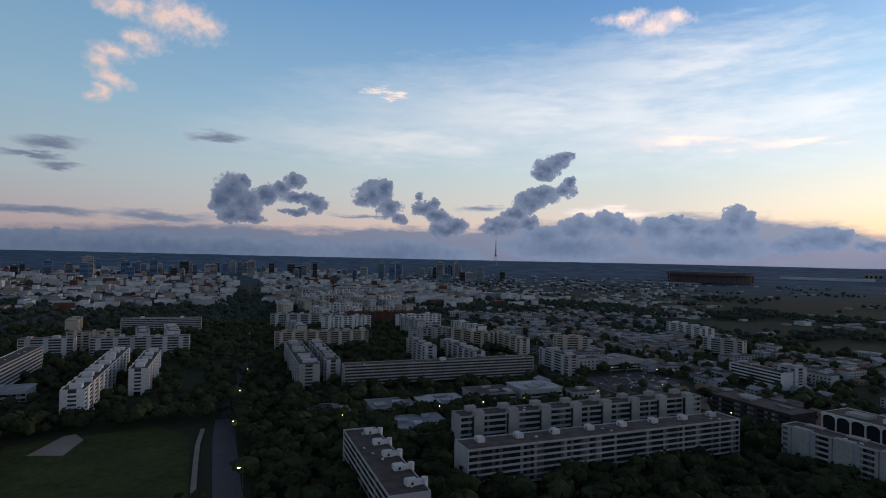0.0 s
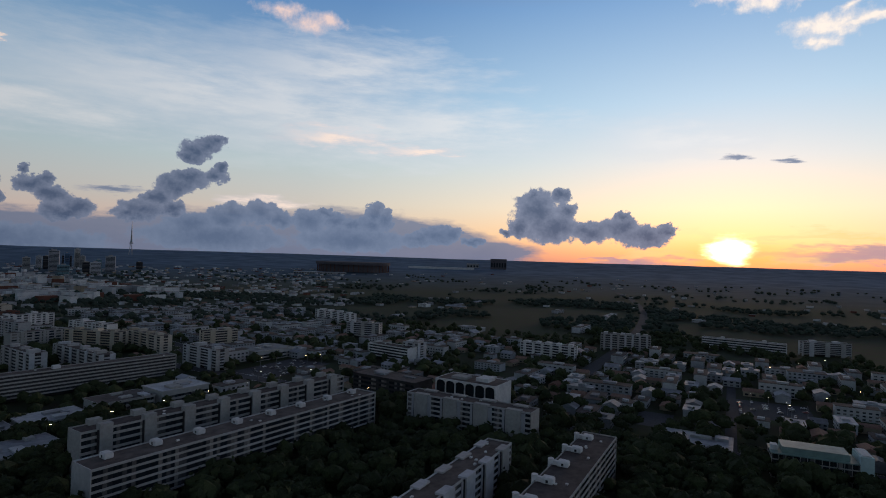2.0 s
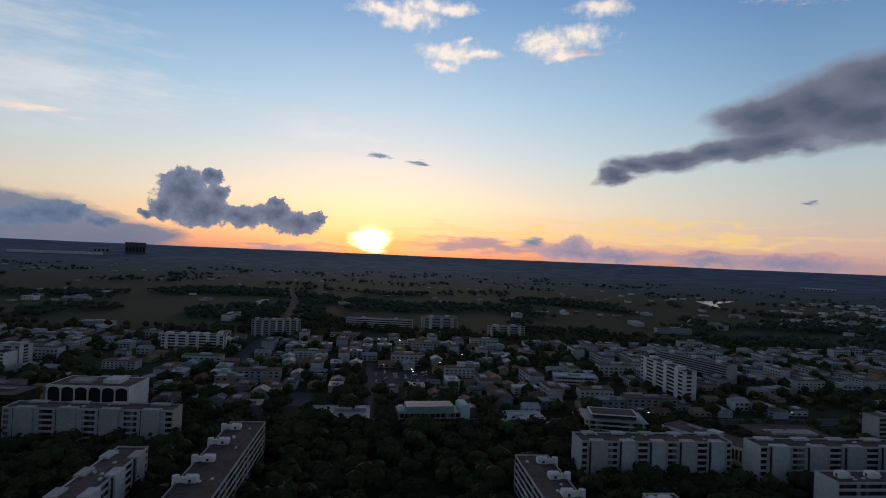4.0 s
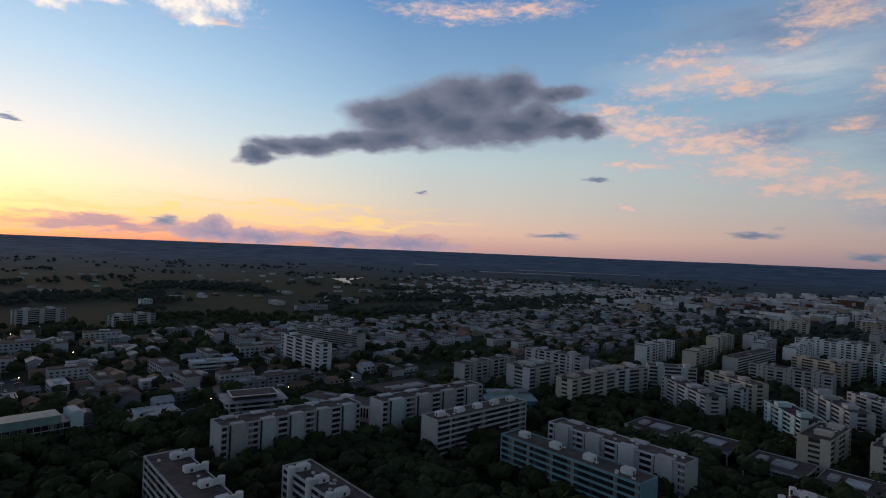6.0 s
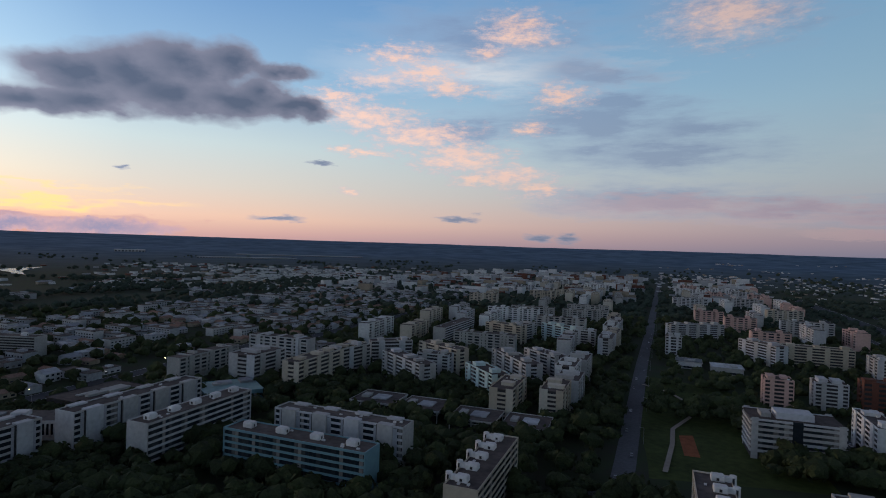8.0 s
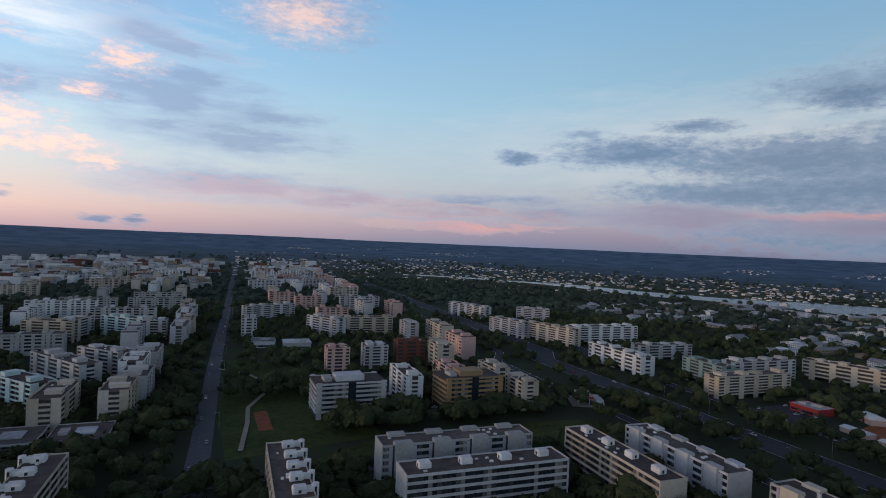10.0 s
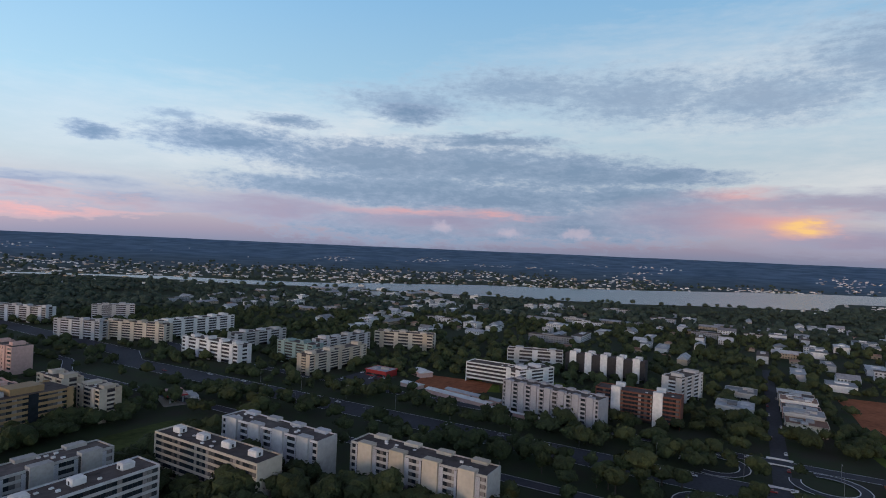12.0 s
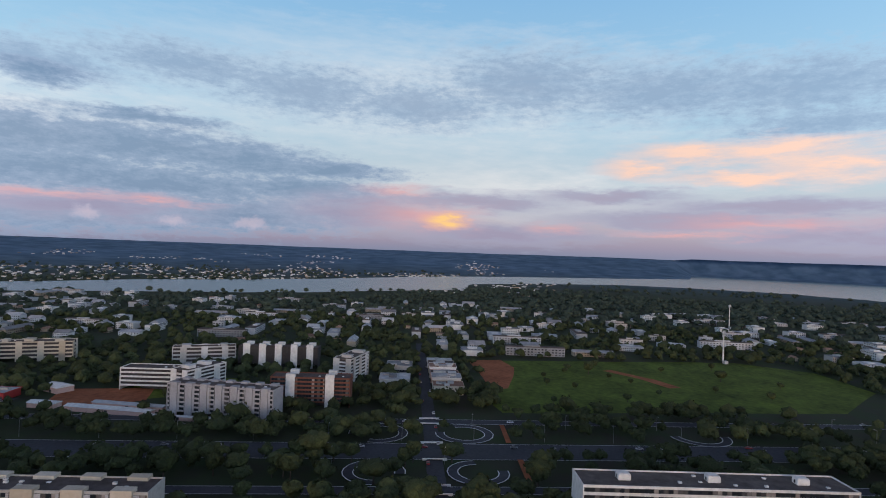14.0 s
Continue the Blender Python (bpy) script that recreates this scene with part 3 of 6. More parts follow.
def claim(x, y, ang, length, width, margin=2.0, test=False):
    """Marks a turned rectangle as taken; with test, only says whether any of it is taken already."""
    c, s = math.cos(radians(ang)), math.sin(radians(ang))
    a, b = length / 2 + margin, width / 2 + margin
    reach = math.hypot(a, b)
    i0, i1 = (int((v + HALF) / CELL) for v in (x - reach, x + reach))
    j0, j1 = (int((v + HALF) / CELL) for v in (y - reach, y + reach))
    if i0 < 0 or j0 < 0 or i1 >= SIZE - 1 or j1 >= SIZE - 1:
        return False
    xs = (np.arange(i0, i1 + 1) + 0.5) * CELL - HALF - x
    ys = (np.arange(j0, j1 + 1) + 0.5) * CELL - HALF - y
    gx, gy = np.meshgrid(xs, ys, indexing="ij")
    inside = (abs(gx * c + gy * s) <= a) & (abs(-gx * s + gy * c) <= b)
    view = taken[i0:i1 + 1, j0:j1 + 1]
    if test:
        return bool((view & inside).any())
    view |= inside
    return True


def free(x, y):
    i, j = int((x + HALF) / CELL), int((y + HALF) / CELL)
    return not (0 <= i < SIZE and 0 <= j < SIZE) or not taken[i, j]


# ---- ground, water, roads ----
def avenue_x(y):
    """The line of the long avenue, which bends a little with the wing of the city."""
    return float(np.interp(y, (-2100, -830, -570, -306, 0, 276, 388, 503, 682, 1064, 2400), (-84, -24, -10, 1, 16, 43, 57, 87, 121, 191, 440)))


def bend(y):
    """How far the whole grid shifts sideways with the bend."""
    return avenue_x(y) - 16 if abs(y) > 500 else 0.0


bm = bmesh.new()
rings = [0, 60] + [130 * i for i in range(1, 20)] + [2470 + 170 * i for i in range(1, 15)] + [4930]
SEG = 240
last = None
for r in rings:
    row = []
    for k in range(SEG if r else 1):
        a = 2 * math.pi * k / SEG
        x, y = r * math.cos(a), r * math.sin(a)
        row.append(bm.verts.new((x, y, terrain(x, y))))
    if last is not None:
        for k in range(SEG):
            if len(last) == 1:
                bm.faces.new((last[0], row[k], row[(k + 1) % SEG]))
            else:
                bm.faces.new((last[k], row[k], row[(k + 1) % SEG], last[(k + 1) % SEG]))
    last = row
rim = [bm.verts.new((v.co.x, v.co.y, -30)) for v in last]
for k in range(SEG):
    bm.faces.new((last[k], rim[k], rim[(k + 1) % SEG], last[(k + 1) % SEG]))
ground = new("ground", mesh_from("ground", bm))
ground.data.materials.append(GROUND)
for f in ground.data.polygons:
    f.use_smooth = True
tagged(ground, "dark green wooded plain rising to low hills", "ground", kind="structure")


def polygon(name, pts, z, mat, label, category, cut=0):
    bm = bmesh.new()
    f = bm.faces.new([bm.verts.new((x, y, z)) for x, y in pts])
    if f.normal.z < 0:
        f.normal_flip()
    bm.normal_update()
    if bm.faces[:][0].normal.z < 0:
        bmesh.ops.reverse_faces(bm, faces=bm.faces[:])
    bmesh.ops.triangulate(bm, faces=bm.faces[:])
    ob = new(name, mesh_from(name, bm))
    ob.data.materials.append(mat)
    return tagged(ob, label, category, kind="structure")


def polar(pairs):
    """Points from bearing and the angle below the level at which they are seen from the eye's height."""
    return [(EYE[2] / math.tan(radians(-e)) * math.cos(radians(a)), EYE[2] / math.tan(radians(-e)) * math.sin(radians(a))) for a, e in pairs]


def ragged(pts, step, amount):
    """A shore line with more points and an uneven run."""
    out = []
    for (x0, y0), (x1, y1) in zip(pts, pts[1:] + pts[:1]):
        n = max(1, int(math.hypot(x1 - x0, y1 - y0) / step))
        for i in range(n):
            s = i / n
            x, y = x0 + (x1 - x0) * s, y0 + (y1 - y0) * s
            out.append((x + amount * noise.noise((x * 0.012, y * 0.012, 1)), y + amount * noise.noise((x * 0.012, y * 0.012, 9))))
    return out


shore = polar(((-108, -3.25), (-116, -3.42), (-121, -3.52), (-124, -3.66), (-132.5, -4.1), (-140, -4.22), (-148, -4.42), (-157, -4.5), (-165, -4.55), (-173, -4.4),
               (-179, -4.15), (173.2, -3.75), (172.4, -3.12), (165, -2.8), (157.8, -2.54), (149, -2.5), (143, -2.52), (137, -2.66), (128, -2.8),
               (128, -1.34), (139.5, -1.34), (147, -1.32), (151.8, -1.36), (152.3, -1.7), (160, -2.0), (168, -2.22), (174.3, -2.42), (-179, -2.75), (-172, -3.1),
               (-163.6, -3.34), (-157, -3.42), (-146, -3.68), (-140, -3.83), (-131, -3.68), (-124.5, -3.45), (-121, -3.4), (-116, -3.3), (-108, -3.18)))
water = polygon("water", ragged(shore, 60, 22), 0.6, WATER, "calm grey lake reflecting the evening sky", "lake")
POND = [(1674, -1069), (1728, -1242), (1566, -1064), (1423, -985), (1512, -1004)]
pond = polygon("water", ragged(POND, 20, 6), 0.4 + max(terrain(x, y) for x, y in POND), WATER, "small pale pond among dark fields", "pond")


road_level = [0.0]


def road(name, pts, width, label, lines=True, z=0.12, mat=None, edge=0.3, verge=1.5):
    """A road as a ribbon with painted edge lines of its own, each a little above the last."""
    road_level[0] += 0.03
    z += road_level[0]
    left, right = [], []
    for i, (x, y) in enumerate(pts):
        (ax, ay), (bx, by) = pts[max(0, i - 1)], pts[min(len(pts) - 1, i + 1)]
        d = math.hypot(bx - ax, by - ay)
        nx, ny = -(by - ay) / d, (bx - ax) / d
        left.append((x, y, nx, ny))
    def ribbon(a, b, z):
        bm = bmesh.new()
        rows = [(bm.verts.new((x + nx * b, y + ny * b, terrain(x, y) + z)), bm.verts.new((x + nx * a, y + ny * a, terrain(x, y) + z))) for x, y, nx, ny in left]
        for p, q in zip(rows, rows[1:]):
            bm.faces.new((p[0], p[1], q[1], q[0]))
        bm.normal_update()
        if bm.faces[:][0].normal.z < 0:
            bmesh.ops.reverse_faces(bm, faces=bm.faces[:])
        return bm
    ob = new(name, mesh_from(name, ribbon(-width / 2, width / 2, z)))
    ob.data.materials.append(mat or ASPHALT)
    tagged(ob, label, "road", kind="structure")
    if lines:
        for side in (-1, 1):
            o = side * (width / 2 - 0.4)
            part("edge_line", ribbon(o - edge / 2, o + edge / 2, z + 0.012), PAINT, ob)
    for (x0, y0), (x1, y1) in zip(pts, pts[1:]):
        claim((x0 + x1) / 2, (y0 + y1) / 2, math.degrees(math.atan2(y1 - y0, x1 - x0)), math.hypot(x1 - x0, y1 - y0), width, verge)
    return ob


def along(x_of, y0, y1, step=40):
    n = max(2, int(abs(y1 - y0) / step))
    return [(x_of(y0 + (y1 - y0) * i / n), y0 + (y1 - y0) * i / n) for i in range(n + 1)]


CROSS = 20.0
road("road", along(avenue_x, -2000, -268), 11.0, "long straight worn asphalt avenue between dark trees", lines=False, mat=WORN, verge=3.0)
road("road", along(avenue_x, -268, 40), 9.0, "asphalt avenue hidden under dark trees", lines=False, verge=-4.0)
road("road", along(avenue_x, 40, 400), 13, "worn asphalt avenue between dark trees", lines=False, mat=WORN, verge=2.0)
road("road", along(avenue_x, 400, 2300), 8, "asphalt avenue half hidden under dark trees", lines=False, verge=-2.5)
road("road", along(lambda y: -309 + bend(y), -1600, 1500), 25, "wide grey asphalt highway with pale edge lines")
road("road", along(lambda y: -363 + bend(y), -1600, 1500), 10, "asphalt service road beside the highway")
road("road", along(lambda y: -258 + bend(y), -1600, 1500), 9, "asphalt service road along the apartment blocks")
road("road", [(-130 - 20 * i, CROSS + 0.35 * i) for i in range(28)], 9, "asphalt cross street running under the highway", lines=False)
road("road", along(lambda y: 372 + bend(y), -1500, 1500), 16, "broad asphalt avenue beside the shops")
road("road", [(372 + 30 * i, -8 - 0.5 * i) for i in range(8)], 7, "asphalt side street among low houses", lines=False)
road("road", [(560 + 60 * i, 120 + 3.4 * i * i / 8 - 3 * i) for i in range(28)], 16, "pale avenue leading to open fields", lines=False)
road("road", [(30 - 20 * i, -262.0) for i in range(12)], 7, "narrow asphalt street by the lawn", lines=False)


def loop(x, y, r, a0, a1, label="curved slip road with pale kerb"):
    n = 16
    return road("road", [(x + r * math.cos(radians(a0 + (a1 - a0) * i / n)), y + r * math.sin(radians(a0 + (a1 - a0) * i / n))) for i in range(n + 1)], 6.0, label, z=0.16, edge=0.55)


for cx, cy, r, a0, a1 in ((-339, 44, 15, -100, 200), (-339, -8, 15, -20, 280), (-279, 44, 13, -180, 100), (-279, -8, 13, 80, 360),
                          (-338, -138, 16, 90, 270), (-338, 192, 16, -90, 90)):
    loop(cx, cy, r, a0, a1)

# lawns, earth and paths
def field(pts, mat, label, category, step=12, amount=4, z=0.06):
    return polygon("ground_patch", ragged(pts, step, amount), z, mat, label, category)


lawn_big = field([(-575, 105), (-592, 372), (-545, 430), (-462, 425), (-397, 341), (-385, 75), (-420, 70), (-455, 82), (-520, 96)], GRASS, "bright green open field with shrubs", "field")
field([(-575, 76), (-578, 112), (-540, 118), (-500, 108), (-458, 96), (-452, 82), (-560, 74)], SOIL, "bare red earth at the edge of the field", "soil", z=0.09)
field([(-540, 215), (-500, 240), (-470, 250), (-468, 238), (-505, 226), (-535, 205)], SOIL, "worn red earth track in the field", "soil", 8, 3, z=0.1)
field([(-9, -290), (-9, -528), (-36, -520), (-92, -480), (-95, -306)], LAWN, "green park lawn beside the avenue", "lawn")
field([(-95, -306), (-225, -300), (-230, -262), (-30, -268)], LAWN, "green verge behind the apartment blocks", "lawn")
field([(-58, 265), (-58, 395), (20, 400), (38, 372), (28, 270)], LAWN, "dark green sports lawn among trees", "lawn")
field([(-45, 372), (-31, 402), (-25, 404), (-20, 390), (-28, 364)], PATHM, "worn pale earth pitch on the lawn", "pitch", 8, 2, z=0.1)
field([(-400, -190), (-470, -200), (-475, -120), (-430, -120)], GRASS, "green lawn between apartment blocks", "lawn")
field([(-29, -365), (-29, -330), (-37, -330), (-37, -368)], SOIL, "reddish sand court in the park", "pitch", 8, 1, z=0.1)
road("path", [(27, 262), (30, 290), (34, 322), (38, 352), (44, 382)], 2.6, "pale concrete footpath at the lawn's edge", lines=False, z=0.14, mat=PATHM)
road("path", [(-18, -300), (-24, -345), (-26, -375), (-38, -405), (-42, -440), (-30, -470), (-10, -490)], 2.6, "winding pale footpath across the park lawn", lines=False, z=0.14, mat=PATHM)
road("path", [(-42, -440), (-70, -442), (-110, -440)], 2.2, "straight pale footpath across the park lawn", lines=False, z=0.14, mat=PATHM)
for r in ((-33, -330, 0, 50, 130), (-120, -285, 0, 220, 44), (-10, 330, 0, 110, 150), (-485, 250, 0, 195, 340), (-440, -155, 0, 70, 70)):
    claim(*r, 0)
for cx, cy, a, b in ((-385, -272, 40, 36), (420, 378, 90, 50), (505, -38, 60, 55), (-205, -342, 26, 18), (-118, -395, 16, 80), (-150, -345, 50, 12), (430, 40, 40, 24)):
    polygon("car_park", [(cx - a / 2, cy - b / 2), (cx + a / 2, cy - b / 2), (cx + a / 2, cy + b / 2), (cx - a / 2, cy + b / 2)], 0.09, ASPHALT, "dark asphalt car park with parked cars", "car park")
    claim(cx, cy, 0, a, b, 0)
field([(-432, -240), (-440, -180), (-405, -170), (-385, -200), (-392, -232)], SOIL, "bare red earth of a building yard", "soil", 8, 3, z=0.1)
claim(-405, -200, 0, 60, 90, 0)
for y in (69,):
    road("path", [(-356, y + 1), (-338, y), (-322, y - 1)], 3, "sloping red earth footpath to an underpass", lines=False, z=0.2, mat=SOIL)
    road("path", [(-296, y), (-280, y - 1), (-262, y - 2)], 3, "sloping red earth footpath to an underpass", lines=False, z=0.2, mat=SOIL)


# ---- buildings ----
def pane_row(length, width, height, pitch):
    """One storey's window panes along both long sides."""
    bm = bmesh.new()
    n = max(2, int((length - 1.2) / pitch))
    step = (length - 1.2) / n
    for side in (-1, 1):
        y = side * (width / 2 - 0.18)
        for i in range(n):
            x = -length / 2 + 0.6 + step * i
            cube(bm, x + 0.08, x + step - 0.08, min(y, y + side * 0.06), max(y, y + side * 0.06), 0, height)
    return bm


def extruded(outline, length):
    """A side view in y and z drawn out along x."""
    bm = bmesh.new()
    a = [bm.verts.new((-length / 2, y, z)) for y, z in outline]
    b = [bm.verts.new((length / 2, y, z)) for y, z in outline]
    bm.faces.new(a)
    bm.faces.new(b[::-1])
    for k in range(len(a)):
        bm.faces.new((a[k], b[k], b[(k + 1) % len(a)], a[(k + 1) % len(a)]))
    bmesh.ops.recalc_face_normals(bm, faces=bm.faces[:])
    return bm


def stacked(L, W, levels):
    """A box whose sides step in and out: rows of height and inset, from the bottom up."""
    bm = bmesh.new()
    rows = [[bm.verts.new(p) for p in ((-L / 2 + i, -W / 2 + i, z), (L / 2 - i, -W / 2 + i, z), (L / 2 - i, W / 2 - i, z), (-L / 2 + i, W / 2 - i, z))] for z, i in levels]
    bm.faces.new(rows[0][::-1])
    bm.faces.new(rows[-1])
    for p, q in zip(rows, rows[1:]):
        for k in range(4):
            bm.faces.new((p[k], p[(k + 1) % 4], q[(k + 1) % 4], q[k]))
    return bm


def glazing(panes, root, at):
    """A storey's panes, too small to pick apart singly."""
    return tagged(part("glazing", panes, GLASS, root, at=at), kind="stuff")


def water_tank(root, x, W, z, side, round_shaft):
    """A white rooftop tank house with lid and hatch; where round_shaft, a round stair shaft with a slit runs down the facade beside it."""
    y0, y1 = sorted((side * (W / 2 - 2.6), side * (W / 2 - 7.6))) if side else (-2.0, 2.0)
    a, h = (1.9, 2.3) if side else (2.6, 2.5)
    body = part("tank_house", softened(boxes((x - a, x + a, y0, y1, z, z + h)), 0.3), WHITE, root)
    part("lid", softened(boxes((x - a + 0.35, x + a - 0.35, y0 + 0.35, y1 - 0.35, z + h, z + h + 0.25)), 0.08), WHITE, body)
    for hx in (-a, a):
        part("hatch", boxes((x + hx - 0.05, x + hx + 0.05, (y0 + y1) / 2 - 0.5, (y0 + y1) / 2 + 0.5, z + 0.5, z + h - 0.7)), DARKW, body)
    if round_shaft:
        bm = bmesh.new()
        tube(bm, x - 0.4, side * (W / 2 + 0.4), 0, z + h + 0.3, 1.35, 14)
        shaft = part("round_shaft", bm, WHITE, root)
        part("slit", boxes((x + 0.9, x + 1.3, side * (W / 2 + 0.4) - 0.35, side * (W / 2 + 0.4) + 0.35, 1, z + h - 0.4)), DARKW, shaft)
        ya, yb = sorted((side * (W / 2 - 2.7), side * (W / 2 - 0.4)))
        part("neck", boxes((x - 1.0, x + 0.5, ya, yb, z, z + h - 0.3)), WHITE, root)


def block(x, y, ang, length, width, height, style, wall=None, label="", panels=5, tanks=4, tank_side=0, floors=6, fill=0.44, tower_wall=None):
    """A slab of flats on pillars: storeys of panes between bands, blind ends, roof, and towers or tanks by its style."""
    wall, ang = wall or PALE, lean(y, ang)
    root = new("apartment_block")
    root.matrix_world = pose(x, y, terrain(x, y), 0, 0, ang)
    tagged(root, label or "pale six-storey apartment slab among dark trees", "apartment block", "apartment blocks")
    claim(x, y, ang, length, width, 1.8)
    L, W, H = length, width, height
    z0 = 3.0 if H > 15 else 0.4
    fh = (H - 1.0 - z0) / floors
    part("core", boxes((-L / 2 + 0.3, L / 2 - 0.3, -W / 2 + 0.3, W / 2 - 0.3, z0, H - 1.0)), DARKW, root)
    band = mesh_from("band", boxes((-L / 2, L / 2, -W / 2, W / 2, 0, fh * (0.4 if style != "band" else 0.34))))
    panes = mesh_from("window_row", pane_row(L, W, fh * (0.6 if style != "band" else 0.66), 1.9 if H > 15 else 3.0))
    if math.hypot(x, y) < 430:
        for k in range(floors):
            part("floor_band", band, wall, root, at=(0, 0, z0 + fh * k))
            glazing(panes, root, (0, 0, z0 + fh * k + fh * 0.38))
    else:
        levels = []
        for k in range(floors):
            levels += [(z0 + fh * k, 0.0), (z0 + fh * (k + 0.42), 0.0), (z0 + fh * (k + 0.42), 0.5), (z0 + fh * (k + 1), 0.5)]
        part("wall", stacked(L, W, levels), wall, root)
        n = max(2, int(L / 3.2))
        rows = [(-L / 2 + L * (i + 0.12) / n, -L / 2 + L * (i + 0.88) / n, min(s * (W / 2 - 0.52), s * (W / 2 - 0.4)), max(s * (W / 2 - 0.52), s * (W / 2 - 0.4)), z0 + fh * (k + 0.43), z0 + fh * (k + 0.98))
                for k in range(floors) for s in (-1, 1) for i in range(n)]
        glazing(boxes(*rows), root, (0, 0, 0))
    for s in (-1, 1):
        xa, xb = sorted((s * (L / 2 - 0.1), s * (L / 2 + 0.35)))
        if style == "slab":
            part("end_wall", boxes((xa, xb, -W / 2 - 0.12, -W * 0.16, 0.0, H)), wall, root)
            part("end_wall", boxes((xa, xb, W * 0.2, W / 2 + 0.12, 0.0, H)), wall, root)
            xa, xb = sorted((s * (L / 2 + 0.02), s * (L / 2 + 0.9)))
            if math.hypot(x, y) < 620:
                tagged(part("balcony_bay", boxes(*[(xa, xb, -W * 0.15, W * 0.19, z0 + fh * k, z0 + fh * k + 1.1) for k in range(floors)]), wall, root), kind="stuff")
        else:
            part("end_wall", boxes((xa, xb, -W / 2 - 0.12, W / 2 + 0.12, 0.0, H)), wall, root)
    part("roof", boxes((-L / 2 + 0.02, L / 2 - 0.02, -W / 2 + 0.02, W / 2 - 0.02, H - 1.0, H - 0.55)), ROOF, root)
    for s in (-1, 1):
        ya, yb = sorted((s * (W / 2 + 0.1), s * (W / 2 - 0.25)))
        part("parapet", boxes((-L / 2, L / 2, ya, yb, H - 1.05, H)), wall, root)
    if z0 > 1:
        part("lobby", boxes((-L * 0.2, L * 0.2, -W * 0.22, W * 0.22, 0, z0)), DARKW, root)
        pillar = mesh_from("pillar", boxes((-0.35, 0.35, -0.35, 0.35, 0, z0)))
        for i in range(5 if math.hypot(x, y) < 330 else 0):
            for s in (-1, 1):
                part("pillar", pillar, GREYW, root, at=(-L / 2 + 4 + (L - 8) * i / 4, s * (W / 2 - 1.6), 0))
    rise = {"shaft": 0.3 if x > 0 else 0.8, "rear": 2.2}.get(style, 0.3)
    if style in ("shaft", "rear", "slab"):
        pw = {"shaft": L / panels * fill, "rear": 6.0, "slab": L / panels * 0.3}[style]
        deep = 1.3 if style != "slab" else 0.7
        tower = mesh_from("stair_tower", extruded([(0, 0), (deep, 0), (deep, H + rise), (-2.8, H + rise), (-2.8, H - 0.58), (0, H - 0.58)], pw) if style != "slab" else boxes((-pw / 2, pw / 2, 0, deep, 0, H + rise)))
        # solid dark strip beside each tower, in place of a recess's shade
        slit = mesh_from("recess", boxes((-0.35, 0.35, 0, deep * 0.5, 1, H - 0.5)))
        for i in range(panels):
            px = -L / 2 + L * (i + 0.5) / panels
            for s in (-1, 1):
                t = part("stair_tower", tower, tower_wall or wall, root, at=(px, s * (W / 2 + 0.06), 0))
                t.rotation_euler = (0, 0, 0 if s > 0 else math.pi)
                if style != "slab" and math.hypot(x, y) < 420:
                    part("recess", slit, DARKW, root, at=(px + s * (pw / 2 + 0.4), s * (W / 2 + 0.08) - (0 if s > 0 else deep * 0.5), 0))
    if style == "shaft" and math.hypot(x, y) < 420:
        # screen walls beside the towers, with a column of windows left between them
        gap = L / panels * (1 - fill)
        sheet = mesh_from("screen_wall", boxes((-gap * 0.11, gap * 0.11, 0, 0.25, z0, H - 1.2)))
        for i in range(panels):
            for s in (-1, 1):
                for q in (-1, 1):
                    px = -L / 2 + L * (i + 0.5) / panels + q * (pw / 2 + gap * 0.11)
                    part("screen_wall", sheet, SCREEN, root, at=(px, s * (W / 2 + 0.02) - (0 if s > 0 else 0.25), 0))
    if style in ("tank", "band") and tanks:
        for i in range(tanks):
            water_tank(root, -L / 2 + L * (i + 0.5) / tanks, W, H - 0.55, tank_side, style == "tank" and tank_side != 0)
    elif style == "slab":
        rnd = random.Random(int(x * 7 + y))
        for i in range(max(2, panels - 1)):
            bx, by, a, b, h = -L / 2 + L * (i + 0.5 + rnd.uniform(-0.2, 0.2)) / max(2, panels - 1), rnd.uniform(-1, 1) * W * 0.12, rnd.uniform(4, 7), W * rnd.uniform(0.45, 0.7), rnd.uniform(1.5, 2.6)
            part("roof_house", boxes((bx - a / 2, bx + a / 2, by - b / 2, by + b / 2, H - 0.58, H + h - 0.5), (bx - a / 2 - 0.3, bx + a / 2 + 0.3, by - b / 2 - 0.3, by + b / 2 + 0.3, H + h - 0.5, H + h - 0.3)), wall, root)
    rnd = random.Random(int(x + 3 * y))
    for i in range(7 if math.hypot(x, y) < 330 else 3):
        vx, vy = rnd.uniform(-0.45, 0.45) * L, rnd.uniform(-0.3, 0.3) * W
        part("roof_vent", boxes((vx - 0.7, vx + 0.7, vy - 0.5, vy + 0.5, H - 0.56, H - 0.56 + rnd.uniform(0.35, 0.8))), WHITE, root)
    return root


def lean(y, ang):
    """The grid of streets turns a little as the wing of the city bends; blocks set askew keep their own turn."""
    return ang + (float(np.interp(y, (-900, -100, 100, 230, 1500), (-3, -2, -2, -8, -10))) if ang in (0, 90) else 0)


